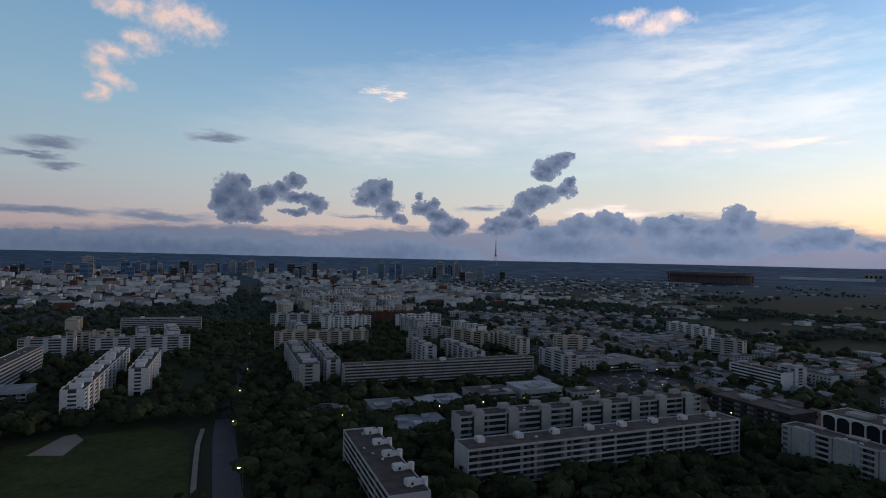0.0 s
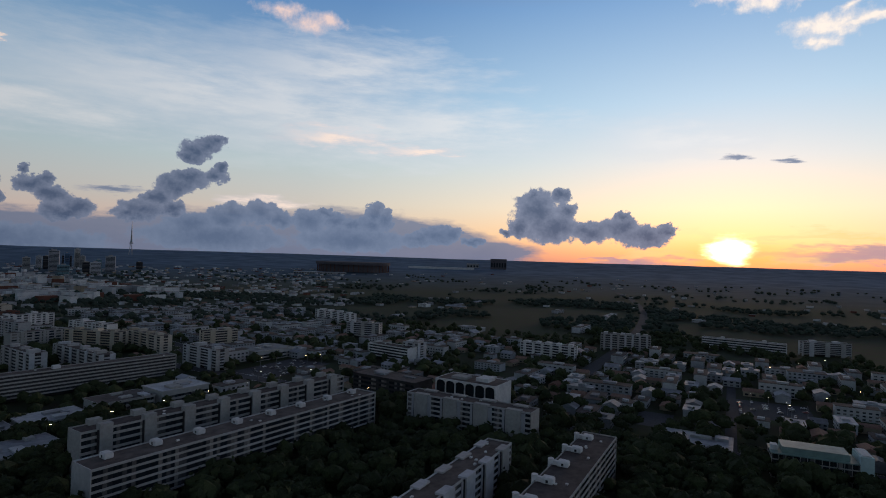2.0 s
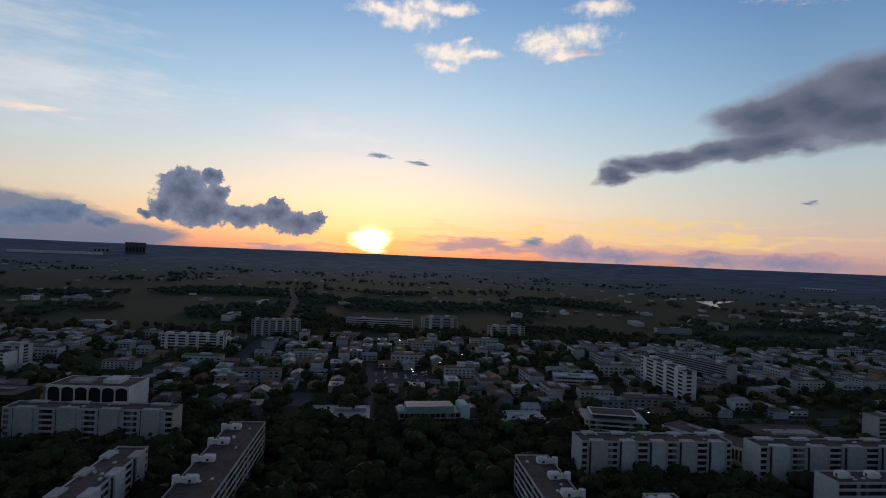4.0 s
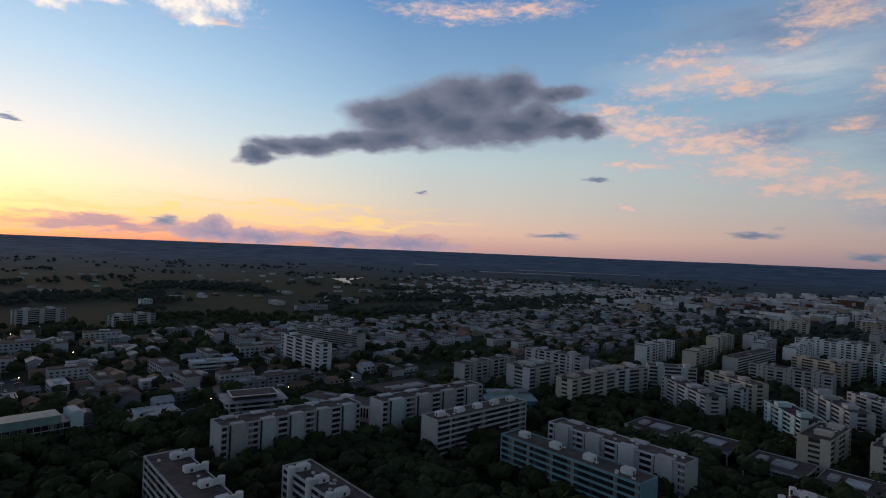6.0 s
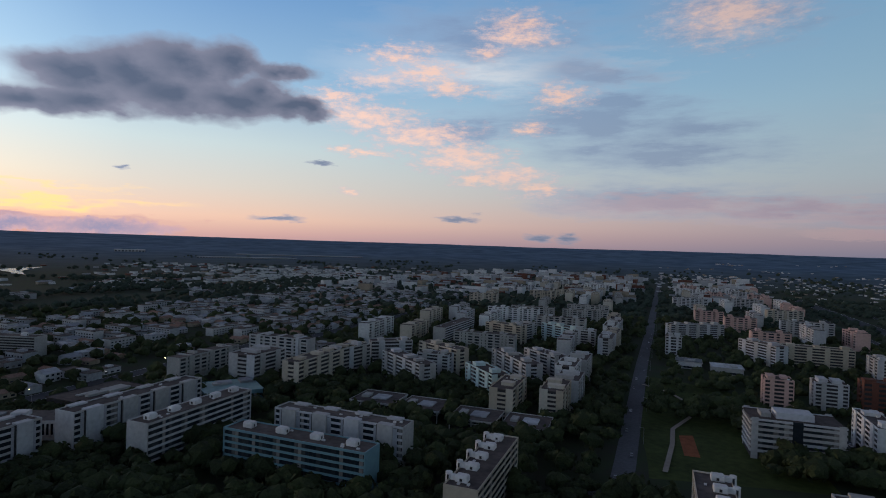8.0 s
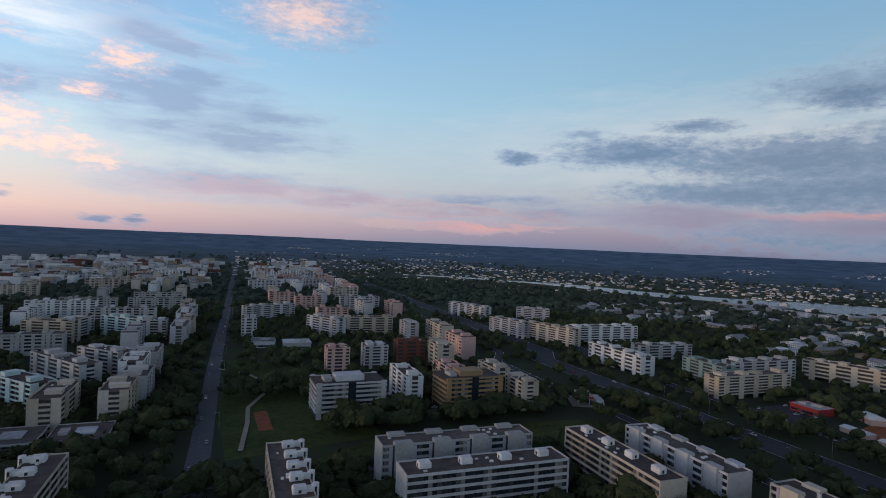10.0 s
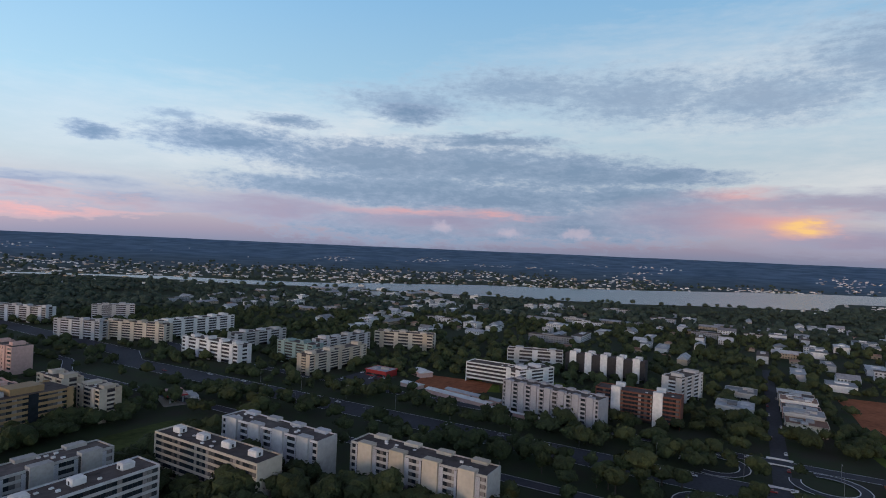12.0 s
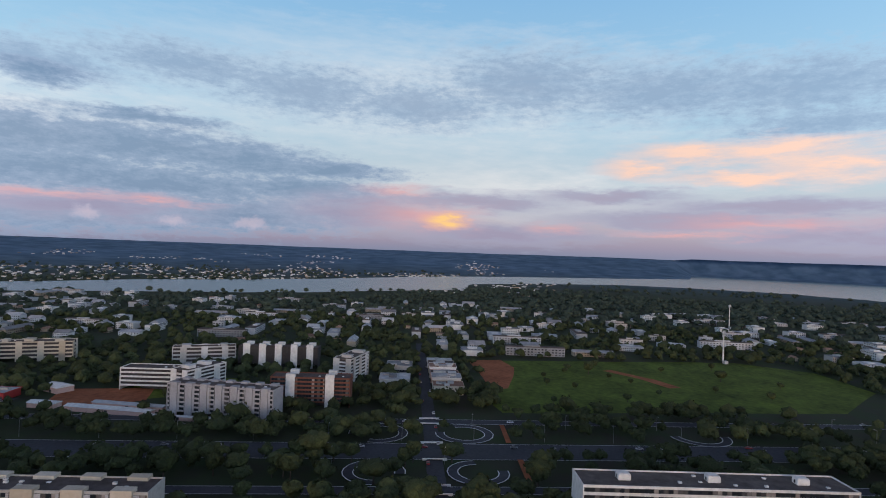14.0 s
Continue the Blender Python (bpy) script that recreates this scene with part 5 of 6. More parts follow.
block(76, -367, 90, 39, 15.2, 20.8, "slab", CREAM, "cream apartment block with stepped roof houses", panels=2)
block(100, -402, -49, 44, 14.3, 20.8, "slab", AQUA, "pale aqua apartment block with stepped roof houses", panels=3)
block(90, -459, -54, 68, 14.3, 20.8, "slab", PALE, "pale apartment block with stepped roof houses", panels=4)
block(70, -489, -43, 42, 14.3, 20.8, "slab", PALE, "pale apartment block with stepped roof houses", panels=3)
block(157, -469, -30, 50, 14.3, 22.4, "slab", CREAM, "cream apartment block with stepped roof houses", panels=3)
block(155, -444, 0, 27, 14.3, 19.8, "slab", PALE, "pale apartment block with stepped roof houses", panels=2)
block(168, -414, -39, 62, 14.3, 20.8, "slab", PALE, "pale apartment block with stepped roof houses", panels=4)
block(208, -470, 35, 37, 14.3, 22.4, "slab", PALE, "pale apartment block with stepped roof houses", panels=2)
block(228, -421, 76, 49, 14.3, 22.4, "slab", PALE, "pale apartment block with stepped roof houses", panels=3)
block(197, -630, 90, 99, 14.3, 19.8, "band", PALE, "pale apartment slab with long dark window bands", tanks=0, tank_side=0)
block(139, -644, -19, 47, 14.3, 20.8, "slab", CREAM, "cream apartment block with stepped roof houses", panels=3)
block(121, -659, 72, 39, 14.3, 20.8, "slab", PALE, "pale apartment block with stepped roof houses", panels=2)
block(76, -664, -40, 57, 14.3, 20.8, "slab", AQUA, "pale aqua apartment block with stepped roof houses", panels=4)
block(49, -644, 0, 22, 14.3, 20.8, "slab", PALE, "pale apartment block with stepped roof houses", panels=2)
for k in range(5):
    block(24 - 4 * (k % 2), -612 - 50 * k, 90, 44, 14.3, 20.8 - 1.2 * (k % 2), "slab", (PALE, CREAM, WHITE)[k % 3], "apartment house of a stepped row with roof terraces", panels=3)
pavilion(158, -341, 0, 30, 27.5, 7.7, "grey local shop pavilion with deep flat roof")
pavilion(125, -339, 0, 28, 27.5, 7.7, "grey local shop pavilion with deep flat roof")
pavilion(87, -328, 0, 28, 26.4, 8.8, "grey local shop pavilion with deep flat roof")
pavilion(56, -327, 0, 26, 26.4, 8.8, "grey local shop pavilion with deep flat roof")
striped_office(-85, -354, 0, 45, 24.2, 21.5, PALE, "pale office block with dark window belts and roof plant")
striped_office(-166, -346, 0, 42, 25.0, 22.5, TAN, "tan office block with dark window belts and roof plant")
block(-131, -374, 90, 42, 12.0, 20.8, "slab", WHITE, "white apartment block with stepped roof houses", panels=3)
block(-205, -382, 90, 30, 13.0, 20.0, "slab", CREAM, "cream apartment block with stepped roof houses", panels=2)
block(-204, -338, 90, 24, 13.0, 20.0, "slab", CREAM, "cream apartment block with stepped roof houses", panels=2)
block(-168, -473, 0, 25, 14.3, 23.6, "slab", BRICK, "brown brick apartment block with pale roof houses", panels=2)
block(-191, -456, 90, 27, 15.4, 23.6, "slab", CREAM, "cream apartment block with stepped roof houses", panels=2)
block(-172, -388, 90, 32, 13.0, 20.0, "slab", PINK, "pink apartment block with pale roof houses", panels=2)
block(-102, -468, 0, 18, 16.5, 20.8, "slab", PINK, "pink apartment block with stepped roof houses", panels=2)
block(-137, -477, 0, 20, 16.5, 19.8, "slab", PALE, "pale apartment block with stepped roof houses", panels=2)
block(-127, -649, -59, 50, 14.3, 20.8, "slab", PALE, "pale apartment block with stepped roof houses", panels=3)
block(-174, -646, 0, 60, 14.3, 20.8, "slab", CREAM, "cream apartment block with stepped roof houses", panels=4)
block(-213, -604, 90, 29, 14.3, 20.8, "slab", PALE, "pale apartment block with stepped roof houses", panels=2)
block(-42, -639, 0, 15, 16.5, 22.4, "slab", PALE, "pale apartment block with stepped roof houses", panels=2)
low_hall(-53, -589, 0, 22, 22.0, 6.6, PALE, SHEET, "low commercial building with a flat worn roof")
low_hall(-84, -576, 0, 26, 22.0, 6.6, PALE, SHEET, "low commercial building with a flat worn roof")
block(-76, -780, 27, 72, 13.2, 19.8, "slab", PALE, "pale apartment block with stepped roof houses", panels=5)
block(-366, -429, 90, 78, 15.4, 17.6, "slab", WHITE, "white apartment block with stepped roof houses", panels=5, floors=4)
block(-443, -455, 0, 66, 15.4, 15.4, "slab", PALE, "pale apartment block with stepped roof houses", panels=4, floors=4)
block(-399, -356, 90, 43, 14.3, 19.8, "slab", SAGE, "sage green apartment block with stepped roof houses", panels=3)
block(-402, -319, 0, 76, 14.3, 17.6, "slab", CREAM, "cream apartment block with pale roof houses", panels=5)
block(-455, -351, 0, 72, 14.3, 19.8, "slab", PALE, "pale apartment block with stepped roof houses", panels=5)
block(-532, -324, -74, 65, 16.5, 17.6, "slab", CREAM, "cream apartment block with stepped roof houses", panels=4, floors=4)
block(-439, -548, 0, 91, 16.5, 20.8, "slab", WHITE, "white apartment block with stepped roof houses", panels=6)
block(-378, -564, -73, 74, 14.3, 19.8, "slab", CREAM, "cream apartment block with stepped roof houses", panels=5)
block(-351, -617, -76, 59, 14.3, 19.8, "slab", PALE, "pale apartment block with stepped roof houses", panels=4)
block(-454, -729, -28, 48, 14.3, 19.8, "slab", PALE, "pale apartment block with stepped roof houses", panels=3)
block(-372, -780, -73, 81, 14.3, 19.8, "slab", PALE, "pale apartment block with stepped roof houses", panels=5)
low_hall(-405, -269, 90, 21, 16.5, 5.5, RED, SHEET, "red and white shop by the car park")
renovated = block(-369, -107, 77, 71, 14.3, 20.9, "shaft", MESHY, "apartment slab wrapped in pale scaffold sheeting", panels=7)
block(-401, -57, 90, 54, 15.4, 20.5, "rear", BRICK, "brown brick apartment block with white window towers", panels=2, tower_wall=WHITE)
block(-439, -179, 90, 44, 15.4, 16.5, "band", WHITE, "white apartment slab with long dark window bands", tanks=0, tank_side=0, floors=4)
block(-430, -144, -27, 37, 15.4, 19.8, "slab", WHITE, "white apartment block with stepped roof houses", panels=2)
block(-527, -105, 90, 71, 13.2, 19.0, "rear", DARKW, "dark glazed apartment slab with white stair towers", panels=5, tower_wall=WHITE)
block(-526, -172, -74, 52, 13.2, 17.6, "slab", PALE, "pale apartment block with stepped roof houses", panels=3, floors=4)
block(-481, -36, -18, 40, 15.4, 20.8, "slab", PALE, "pale apartment block with stepped roof houses", panels=3)
low_hall(-519, 5, 90, 22, 22.0, 6.6, PALE, SHEET, "low commercial building with a flat worn roof")
low_hall(-465, 1, 90, 24, 22.0, 6.6, PALE, SHEET, "low commercial building with a flat worn roof")
for k in range(6):
    low_hall(-537 + 19.2 * k, 43, 0, 17.6, 23, 7 + k * 37 % 5 * 0.7, (PALE, CREAM, WHITE, PINK, PALE, CREAM)[k], (SHEET, ROOF, TILE, ROOF, SHEET, TILE)[k], "small shop row building with a cluttered roof", lights=6)


# ---- the rest of the city ----
rnd = random.Random(11)


def stock_block(length, width, floors, wall, label, seed):
    """One apartment block of the plainer kind, to be copied: walls with storeys, panes, roof and roof houses."""
    r = random.Random(seed)
    H = 3 + floors * 3.0
    root = tagged(new("apartment_block"), label, "apartment block", "apartment blocks")
    L, W = length, width
    levels = [(0, 0.4)]
    for k in range(floors + 1):
        levels += [(2.6 + 3.0 * k, 0.4), (2.6 + 3.0 * k, 0.0), (3.9 + 3.0 * k if k < floors else H + 0.6, 0.0)]
        if k < floors:
            levels.append((3.9 + 3.0 * k, 0.4))
    part("wall", stacked(L, W, levels), wall, root)
    bm = bmesh.new()
    n = int(L / 7)
    for k in range(floors):
        for s in (-1, 1):
            for i in range(n):
                x0 = -L / 2 + L * (i + 0.18) / n
                y = s * (W / 2 - 0.35)
                cube(bm, x0, x0 + L / n * 0.66, y - 0.05, y + 0.05, 3.9 + 3 * k, 5.55 + 3 * k)
    tagged(part("glazing", bm, GLASS, root), kind="stuff")
    part("roof", boxes((-L / 2 + 0.5, L / 2 - 0.5, -W / 2 + 0.5, W / 2 - 0.5, H + 0.55, H + 0.75)), ROOF, root)
    for s in (-1, 1):
        part("end_wall", boxes((min(s * L / 2, s * (L / 2 + 0.3)), max(s * L / 2, s * (L / 2 + 0.3)), -W / 2 - 0.1, W / 2 + 0.1, 0, H + 0.7)), wall, root)
    for i in range(2):
        bx, a, h = -L / 2 + L * (i + 0.5) / 2 + r.uniform(-3, 3), r.uniform(3, 6), r.uniform(2, 3.5)
        part("roof_house", boxes((bx - a / 2, bx + a / 2, -W * 0.3, W * 0.3, H + 0.7, H + h)), wall, root)
    n = int(L / 17)
    for i in range(n):
        px = -L / 2 + L * (i + 0.5) / n
        part("stair_tower", boxes((px - 1.6, px + 1.6, -W / 2 - 0.6, W / 2 + 0.6, 0, H + 1.2)), wall, root)
    return root


STOCK = [stock_block(62, 13, 6, PALE, "pale six-storey apartment block among trees", 1), stock_block(74, 13, 6, WHITE, "long white apartment block among trees", 2),
         stock_block(52, 14, 6, CREAM, "cream apartment block with roof houses", 3), stock_block(66, 12, 5, GREYW, "weathered grey apartment block among trees", 4),
         stock_block(40, 15, 6, PINK, "pinkish apartment block with roof houses", 5), stock_block(58, 12, 3, CREAM, "low cream apartment row among trees", 6)]
SPANS = [(62, 13), (74, 13), (52, 14), (66, 12), (40, 15), (58, 12)]
used = set()


def put_stock(k, x, y, ang):
    m = pose(x, y, terrain(x, y), 0, 0, ang)
    claim(x, y, ang, *SPANS[k], 3)
    if k in used:
        return copy_thing(STOCK[k], m)
    used.add(k)
    STOCK[k].matrix_world = m
    return STOCK[k]


count = 0
for strip, (xa, xb), kinds in (("west", (72, 340), (0, 1, 2, 3)), ("mid", (-225, -38), (0, 0, 1, 2, 4)), ("east", (-545, -395), (0, 1, 2, 4)), ("low", (-760, -590), (5, 5, 2))):
    y = -1620.0
    while y < 1620:
        gap = 74
        x = xa + rnd.uniform(0, 20)
        while x < xb and count < 110:
            k = rnd.choice(kinds)
            ang = rnd.choice((0, 90)) + rnd.choice((0, 0, 0, rnd.uniform(-6, 6)))
            px, py = x + bend(y) + (SPANS[k][0] / 2 if ang < 45 else SPANS[k][1] / 2), y + rnd.uniform(-8, 8)
            near = math.hypot(px, py) < 470 or (-560 < py < -240 and -230 < px < 20) or (-40 < py < 480 and px < 0)
            if not near and rnd.random() < 0.8 and px < xb + bend(y) + 20 and not claim(px, py, ang, *SPANS[k], 11, test=True):
                put_stock(k, px, py, ang)
                count += 1
            x += rnd.uniform(40, 95) if ang < 45 else rnd.uniform(30, 60)
        y += gap


# small houses and shops
def stock_house(length, width, height, wall, roof, pitched):
    """A small house: walls with window openings marked by panes, and a roof of its own material."""
    bm = boxes((-length / 2, length / 2, -width / 2, width / 2, 0, height))
    L, W, H = length, width, height
    marks = [0] * 6
    storeys = max(1, int(H / 3))
    for k in range(storeys):
        for s in (-1, 1):
            n = max(2, int(L / 4))
            for i in range(n):
                x0 = -L / 2 + L * (i + 0.25) / n
                cube(bm, x0, x0 + L / n * 0.5, s * W / 2 - 0.06, s * W / 2 + 0.06, 0.9 + 3 * k, 2.3 + 3 * k)
                marks += [1] * 6
    if pitched:
        v = [bm.verts.new(p) for p in ((-L / 2 - 0.5, -W / 2 - 0.5, H), (L / 2 + 0.5, -W / 2 - 0.5, H), (L / 2 + 0.5, W / 2 + 0.5, H), (-L / 2 - 0.5, W / 2 + 0.5, H), (-L / 2, 0, H + W * 0.24), (L / 2, 0, H + W * 0.24))]
        for f in ((0, 1, 5, 4), (2, 3, 4, 5), (1, 2, 5), (3, 0, 4), (3, 2, 1, 0)):
            bm.faces.new([v[i] for i in f])
            marks.append(2)
    else:
        cube(bm, -L / 2 - 0.4, L / 2 + 0.4, -W / 2 - 0.4, W / 2 + 0.4, H, H + 0.35)
        marks += [2] * 6
        cube(bm, -L * 0.2, L * 0.08, -W * 0.2, W * 0.25, H + 0.35, H + 1.9)
        marks += [0] * 6
    me = mesh_from("house", bm)
    for m in (wall, GLASS, roof):
        me.materials.append(m)
    for f, k in zip(me.polygons, marks):
        f.material_index = k
    return me


HOUSES = [(stock_house(a, b, h, w, r, p), a, b, l) for a, b, h, w, r, p, l in (
    (14, 10, 5.5, HOUSEW, ROOF, False, "small dull house with a flat dark roof"), (18, 11, 7, HOUSEW, SHEET, False, "two-storey house with a flat sheet roof"),
    (12, 9, 5, HOUSEC, TILE, True, "buff house with a clay tile roof"), (26, 12, 7.5, HOUSEW, ROOF, False, "low shop row with a dark flat roof"),
    (15, 9, 4, HOUSEC, TILE, True, "small house with a reddish tile roof"), (34, 13, 9.5, HOUSEW, ROOF, False, "three-storey walk-up with a dark roof"),
    (13, 11, 6, HOUSEW, SHEET, True, "house with a pitched sheet roof"), (30, 11, 11, PALE, ROOF, False, "pale three-storey flats with a dark roof"))]
HALLS = [(stock_house(a, b, h, w, r, p), a, b, l) for a, b, h, w, r, p, l in (
    (46, 18, 7, PALE, SHEET, False, "long low school building with a sheet roof"), (60, 14, 6, HOUSEC, SHEET, True, "long low building with a sheet roof"),
    (34, 24, 9, WHITE, SHEET, False, "white institutional hall with a flat roof"), (70, 16, 10, HOUSEW, ROOF, False, "long dull institute block with a flat roof"), (28, 18, 6, WHITE, SHEET, True, "white hall with a pitched sheet roof"))]
seen_houses = 0


rest = []


def scatter(zone, stock, dx, dy, chance, name, category, turn=(0, 90)):
    """Houses on a loose grid over a stretch of the plan, wherever nothing stands yet; those far off are gathered to be joined."""
    x0, x1, y0, y1 = zone
    y = y0
    while y < y1:
        x = x0
        while x < x1:
            px, py = x + bend(y) + rnd.uniform(-0.25, 0.25) * dx, y + rnd.uniform(-0.25, 0.25) * dy
            me, a, b, label = rnd.choice(stock)
            ang = lean(y, rnd.choice(turn)) + rnd.uniform(-2, 2)
            # clusters with wooded gaps between them
            if rnd.random() < chance * (0.25 + 1.5 * max(0.0, 0.5 + noise.noise((px * 0.006, py * 0.006, 5)))) and not claim(px, py, ang, a, b, 1.5, test=True):
                m = Matrix.LocRotScale((px, py, terrain(px, py)), Euler((0, 0, radians(ang))), (rnd.uniform(0.8, 1.2), 1, rnd.uniform(0.75, 1.1)) if name == "house" else (rnd.uniform(0.5, 0.95), rnd.uniform(0.6, 0.95), rnd.uniform(0.6, 1.0)))
                if name == "institute_building" and math.hypot(px, py) < 1000 or math.hypot(px, py) < 520:
                    ob = new(name, me)
                    ob.matrix_world = m
                    tagged(ob, label, category, name.replace("_", " ") + "s of the city")
                else:
                    rest.append((me, m))
                claim(px, py, ang, a, b, 0.5)
            x += dx
        y += dy


scatter((392, 730, -1150, 950), HOUSES, 20, 16, 0.8, "house", "house")
scatter((-1150, -600, -900, 900), HALLS + HALLS + HOUSES[1:8:3], 38, 33, 0.5, "institute_building", "public building")
scatter((740, 1250, -1000, 1000), HALLS, 80, 70, 0.2, "institute_building", "public building")
scatter((290, 365, -500, -330), HOUSES[3:6], 30, 24, 0.7, "house", "house")
scatter((300, 365, 270, 900), HOUSES[3:8], 32, 26, 0.6, "house", "house")
bm = bmesh.new()
slots, marks = [], []
for me, m in rest:
    n = len(bm.faces)
    copy = me.copy()
    copy.transform(m)
    bm.from_mesh(copy)
    for mat in me.materials:
        if mat not in slots:
            slots.append(mat)
    marks += [slots.index(me.materials[f.material_index]) for f in me.polygons]
    bpy.data.meshes.remove(copy)
me = mesh_from("far_houses", bm)
for mat in slots:
    me.materials.append(mat)
me.polygons.foreach_set("material_index", marks)
tagged(new("far_houses", me), "rows of small pale houses among trees", "houses", kind="stuff")


# ---- far city and woods, too far and too many to tell apart ----
def joined(name, verts, faces, mats, marks, label, category, kind="stuff"):
    me = bpy.data.meshes.new(name)
    me.from_pydata(verts, [], faces)
    for m in mats:
        me.materials.append(m)
    if marks is not None:
        me.polygons.foreach_set("material_index", marks)
    return tagged(new(name, me), label, category, kind=kind)


def far_boxes(name, spots, label, mats):
    """Many far buildings: x, y, length, width, height, turn and which wall and roof."""
    verts, faces, marks = [], [], []
    for x, y, a, b, h, t, w, r in spots:
        c, s, z, n = math.cos(t), math.sin(t), terrain(x, y) - 0.5, len(verts)
        for q, top in ((0, z), (1, z + h)):
            for dx, dy in ((-a / 2, -b / 2), (a / 2, -b / 2), (a / 2, b / 2), (-a / 2, b / 2)):
                verts.append((x + dx * c - dy * s, y + dx * s + dy * c, top))
        faces += [(n, n + 1, n + 5, n + 4), (n + 1, n + 2, n + 6, n + 5), (n + 2, n + 3, n + 7, n + 6), (n + 3, n, n + 4, n + 7), (n + 4, n + 5, n + 6, n + 7)]
        marks += [w, w, w, w, r]
    return joined(name, verts, faces, mats, marks, label, "far buildings")


def in_lake(x, y):
    inside = False
    for (x0, y0), (x1, y1) in zip(shore, shore[1:] + shore[:1]):
        if (y0 > y) != (y1 > y) and x < (x1 - x0) * (y - y0) / (y1 - y0) + x0:
            inside = not inside
    return inside


def shaded_shore(x, y):
    """Whether a tree here would stand between the eye and the water's edge."""
    return any(in_lake(x * k, y * k) for k in (1.03, 1.07, 1.11)) or (-37.5 < math.degrees(math.atan2(y, x)) < -31 and 1350 < math.hypot(x, y) < 2200)


FARMATS = (FARW, WHITE, HOUSEC, BRICK, FARW, FARROOF, FARROOF, TILE)
spots = []
for i in range(21000):
    a, r = radians(rnd.uniform(-100, 104)), rnd.uniform(1, 1.9) ** 2 * 1150
    x, y = r * math.cos(a), r * math.sin(a)
    d = math.degrees(a)
    city = -900 < x - bend(y) * 1.0 < 760 and abs(y) > 1100
    keep = 0.8 if city else 0.035 if -40 < d < 36 else 0.4
    if r > (3300 if y > 0 else 2350) or r < 1250 or rnd.random() > keep * (0.4 + 1.2 * max(0, 0.5 + noise.noise((x * 0.004, y * 0.004, 2)))):
        continue
    if city and abs(x - avenue_x(y)) < 45:
        continue
    tall = city and rnd.random() < 0.45
    spots.append((x, y, rnd.uniform(16, 46) if tall else rnd.uniform(8, 20), rnd.uniform(9, 14), rnd.uniform(10, 21) if tall else rnd.uniform(3, 7), rnd.choice((0, math.pi / 2)) + rnd.uniform(-0.15, 0.0), rnd.choice((0, 0, 0, 1, 1, 2, 0, 4, 3)), rnd.choice((5, 6, 7, 5))))
far_boxes("far_city", spots, "far rows of pale blocks and houses", FARMATS)

spots = []
for i in range(11000):
    d, r = rnd.uniform(-196, -92), rnd.uniform(1500, 4000)
    x, y = r * math.cos(radians(d)), r * math.sin(radians(d))
    if in_lake(x, y):
        continue
    beyond = r > 1850
    k = noise.noise((x * 0.003, y * 0.003, 4))
    if rnd.random() > (0.3 + 0.9 * max(0, k) if beyond and r < 2750 else 1.5 * max(0, k - 0.12) if beyond else 0.2):
        continue
    spots.append((x, y, rnd.uniform(7, 14), rnd.uniform(5, 8), rnd.uniform(2.5, 4.5), rnd.uniform(0, 3.1), rnd.choice((0, 1, 1, 2)), rnd.choice((6, 6, 7, 7))))
far_boxes("far_suburb", spots, "scattered white villas and tile roofs across the lake", FARMATS)

spots = []
for row in range(9):
    for k in range(30):
        d, r = radians(-50.5 - 0.42 * k - 0.3 * row + rnd.uniform(-0.08, 0.08)), 1560 + 62 * row + 4 * k
        if rnd.random() < 0.8:
            spots.append((r * math.cos(d), r * math.sin(d), 13, 9, rnd.uniform(4.5, 7), d + 1.45, rnd.choice((0, 1, 1)), rnd.choice((5, 6))))
far_boxes("far_terraces", spots, "white terraces of small houses in straight rows", FARMATS)

# office towers of the centre, on the skyline
for i in range(72):
    d = rnd.choice((rnd.gauss(80, 5), rnd.gauss(66, 5), rnd.gauss(90, 4), rnd.uniform(54, 98)))
    r = rnd.uniform(2450, 3150)
    x, y = r * math.cos(radians(d)), r * math.sin(radians(d))
    a, b, h = rnd.uniform(16, 38), rnd.uniform(14, 22), rnd.choice((rnd.uniform(34, 60), rnd.uniform(50, 88)))
    wall = rnd.choice((PALE, GREYW, TEAL, DARKW, HOUSEW, BLUE))
    tower = new("office_tower")
    tower.matrix_world = pose(x, y, terrain(x, y) - 1, 0, 0, rnd.uniform(-10, 10) + d)
    tagged(tower, "far office tower on the city skyline", "office tower", "office towers on the skyline")
    part("wall", boxes((-b / 2, b / 2, -a / 2, a / 2, 0, h)), wall, tower)
    rows = []
    n = max(3, int(h / 5))
    for k in range(n):
        z = 3 + (h - 4) * k / n
        rows.append((-b / 2 - 0.3, b / 2 + 0.3, -a / 2 + 1, a / 2 - 1, z, z + (h - 4) / n * 0.5))
    tagged(part("glazing", boxes(*rows), GLASS, tower), kind="stuff")
    part("roof_house", boxes((-b * 0.25, b * 0.25, -a * 0.2, a * 0.2, h, h + 4)), GREYW, tower)


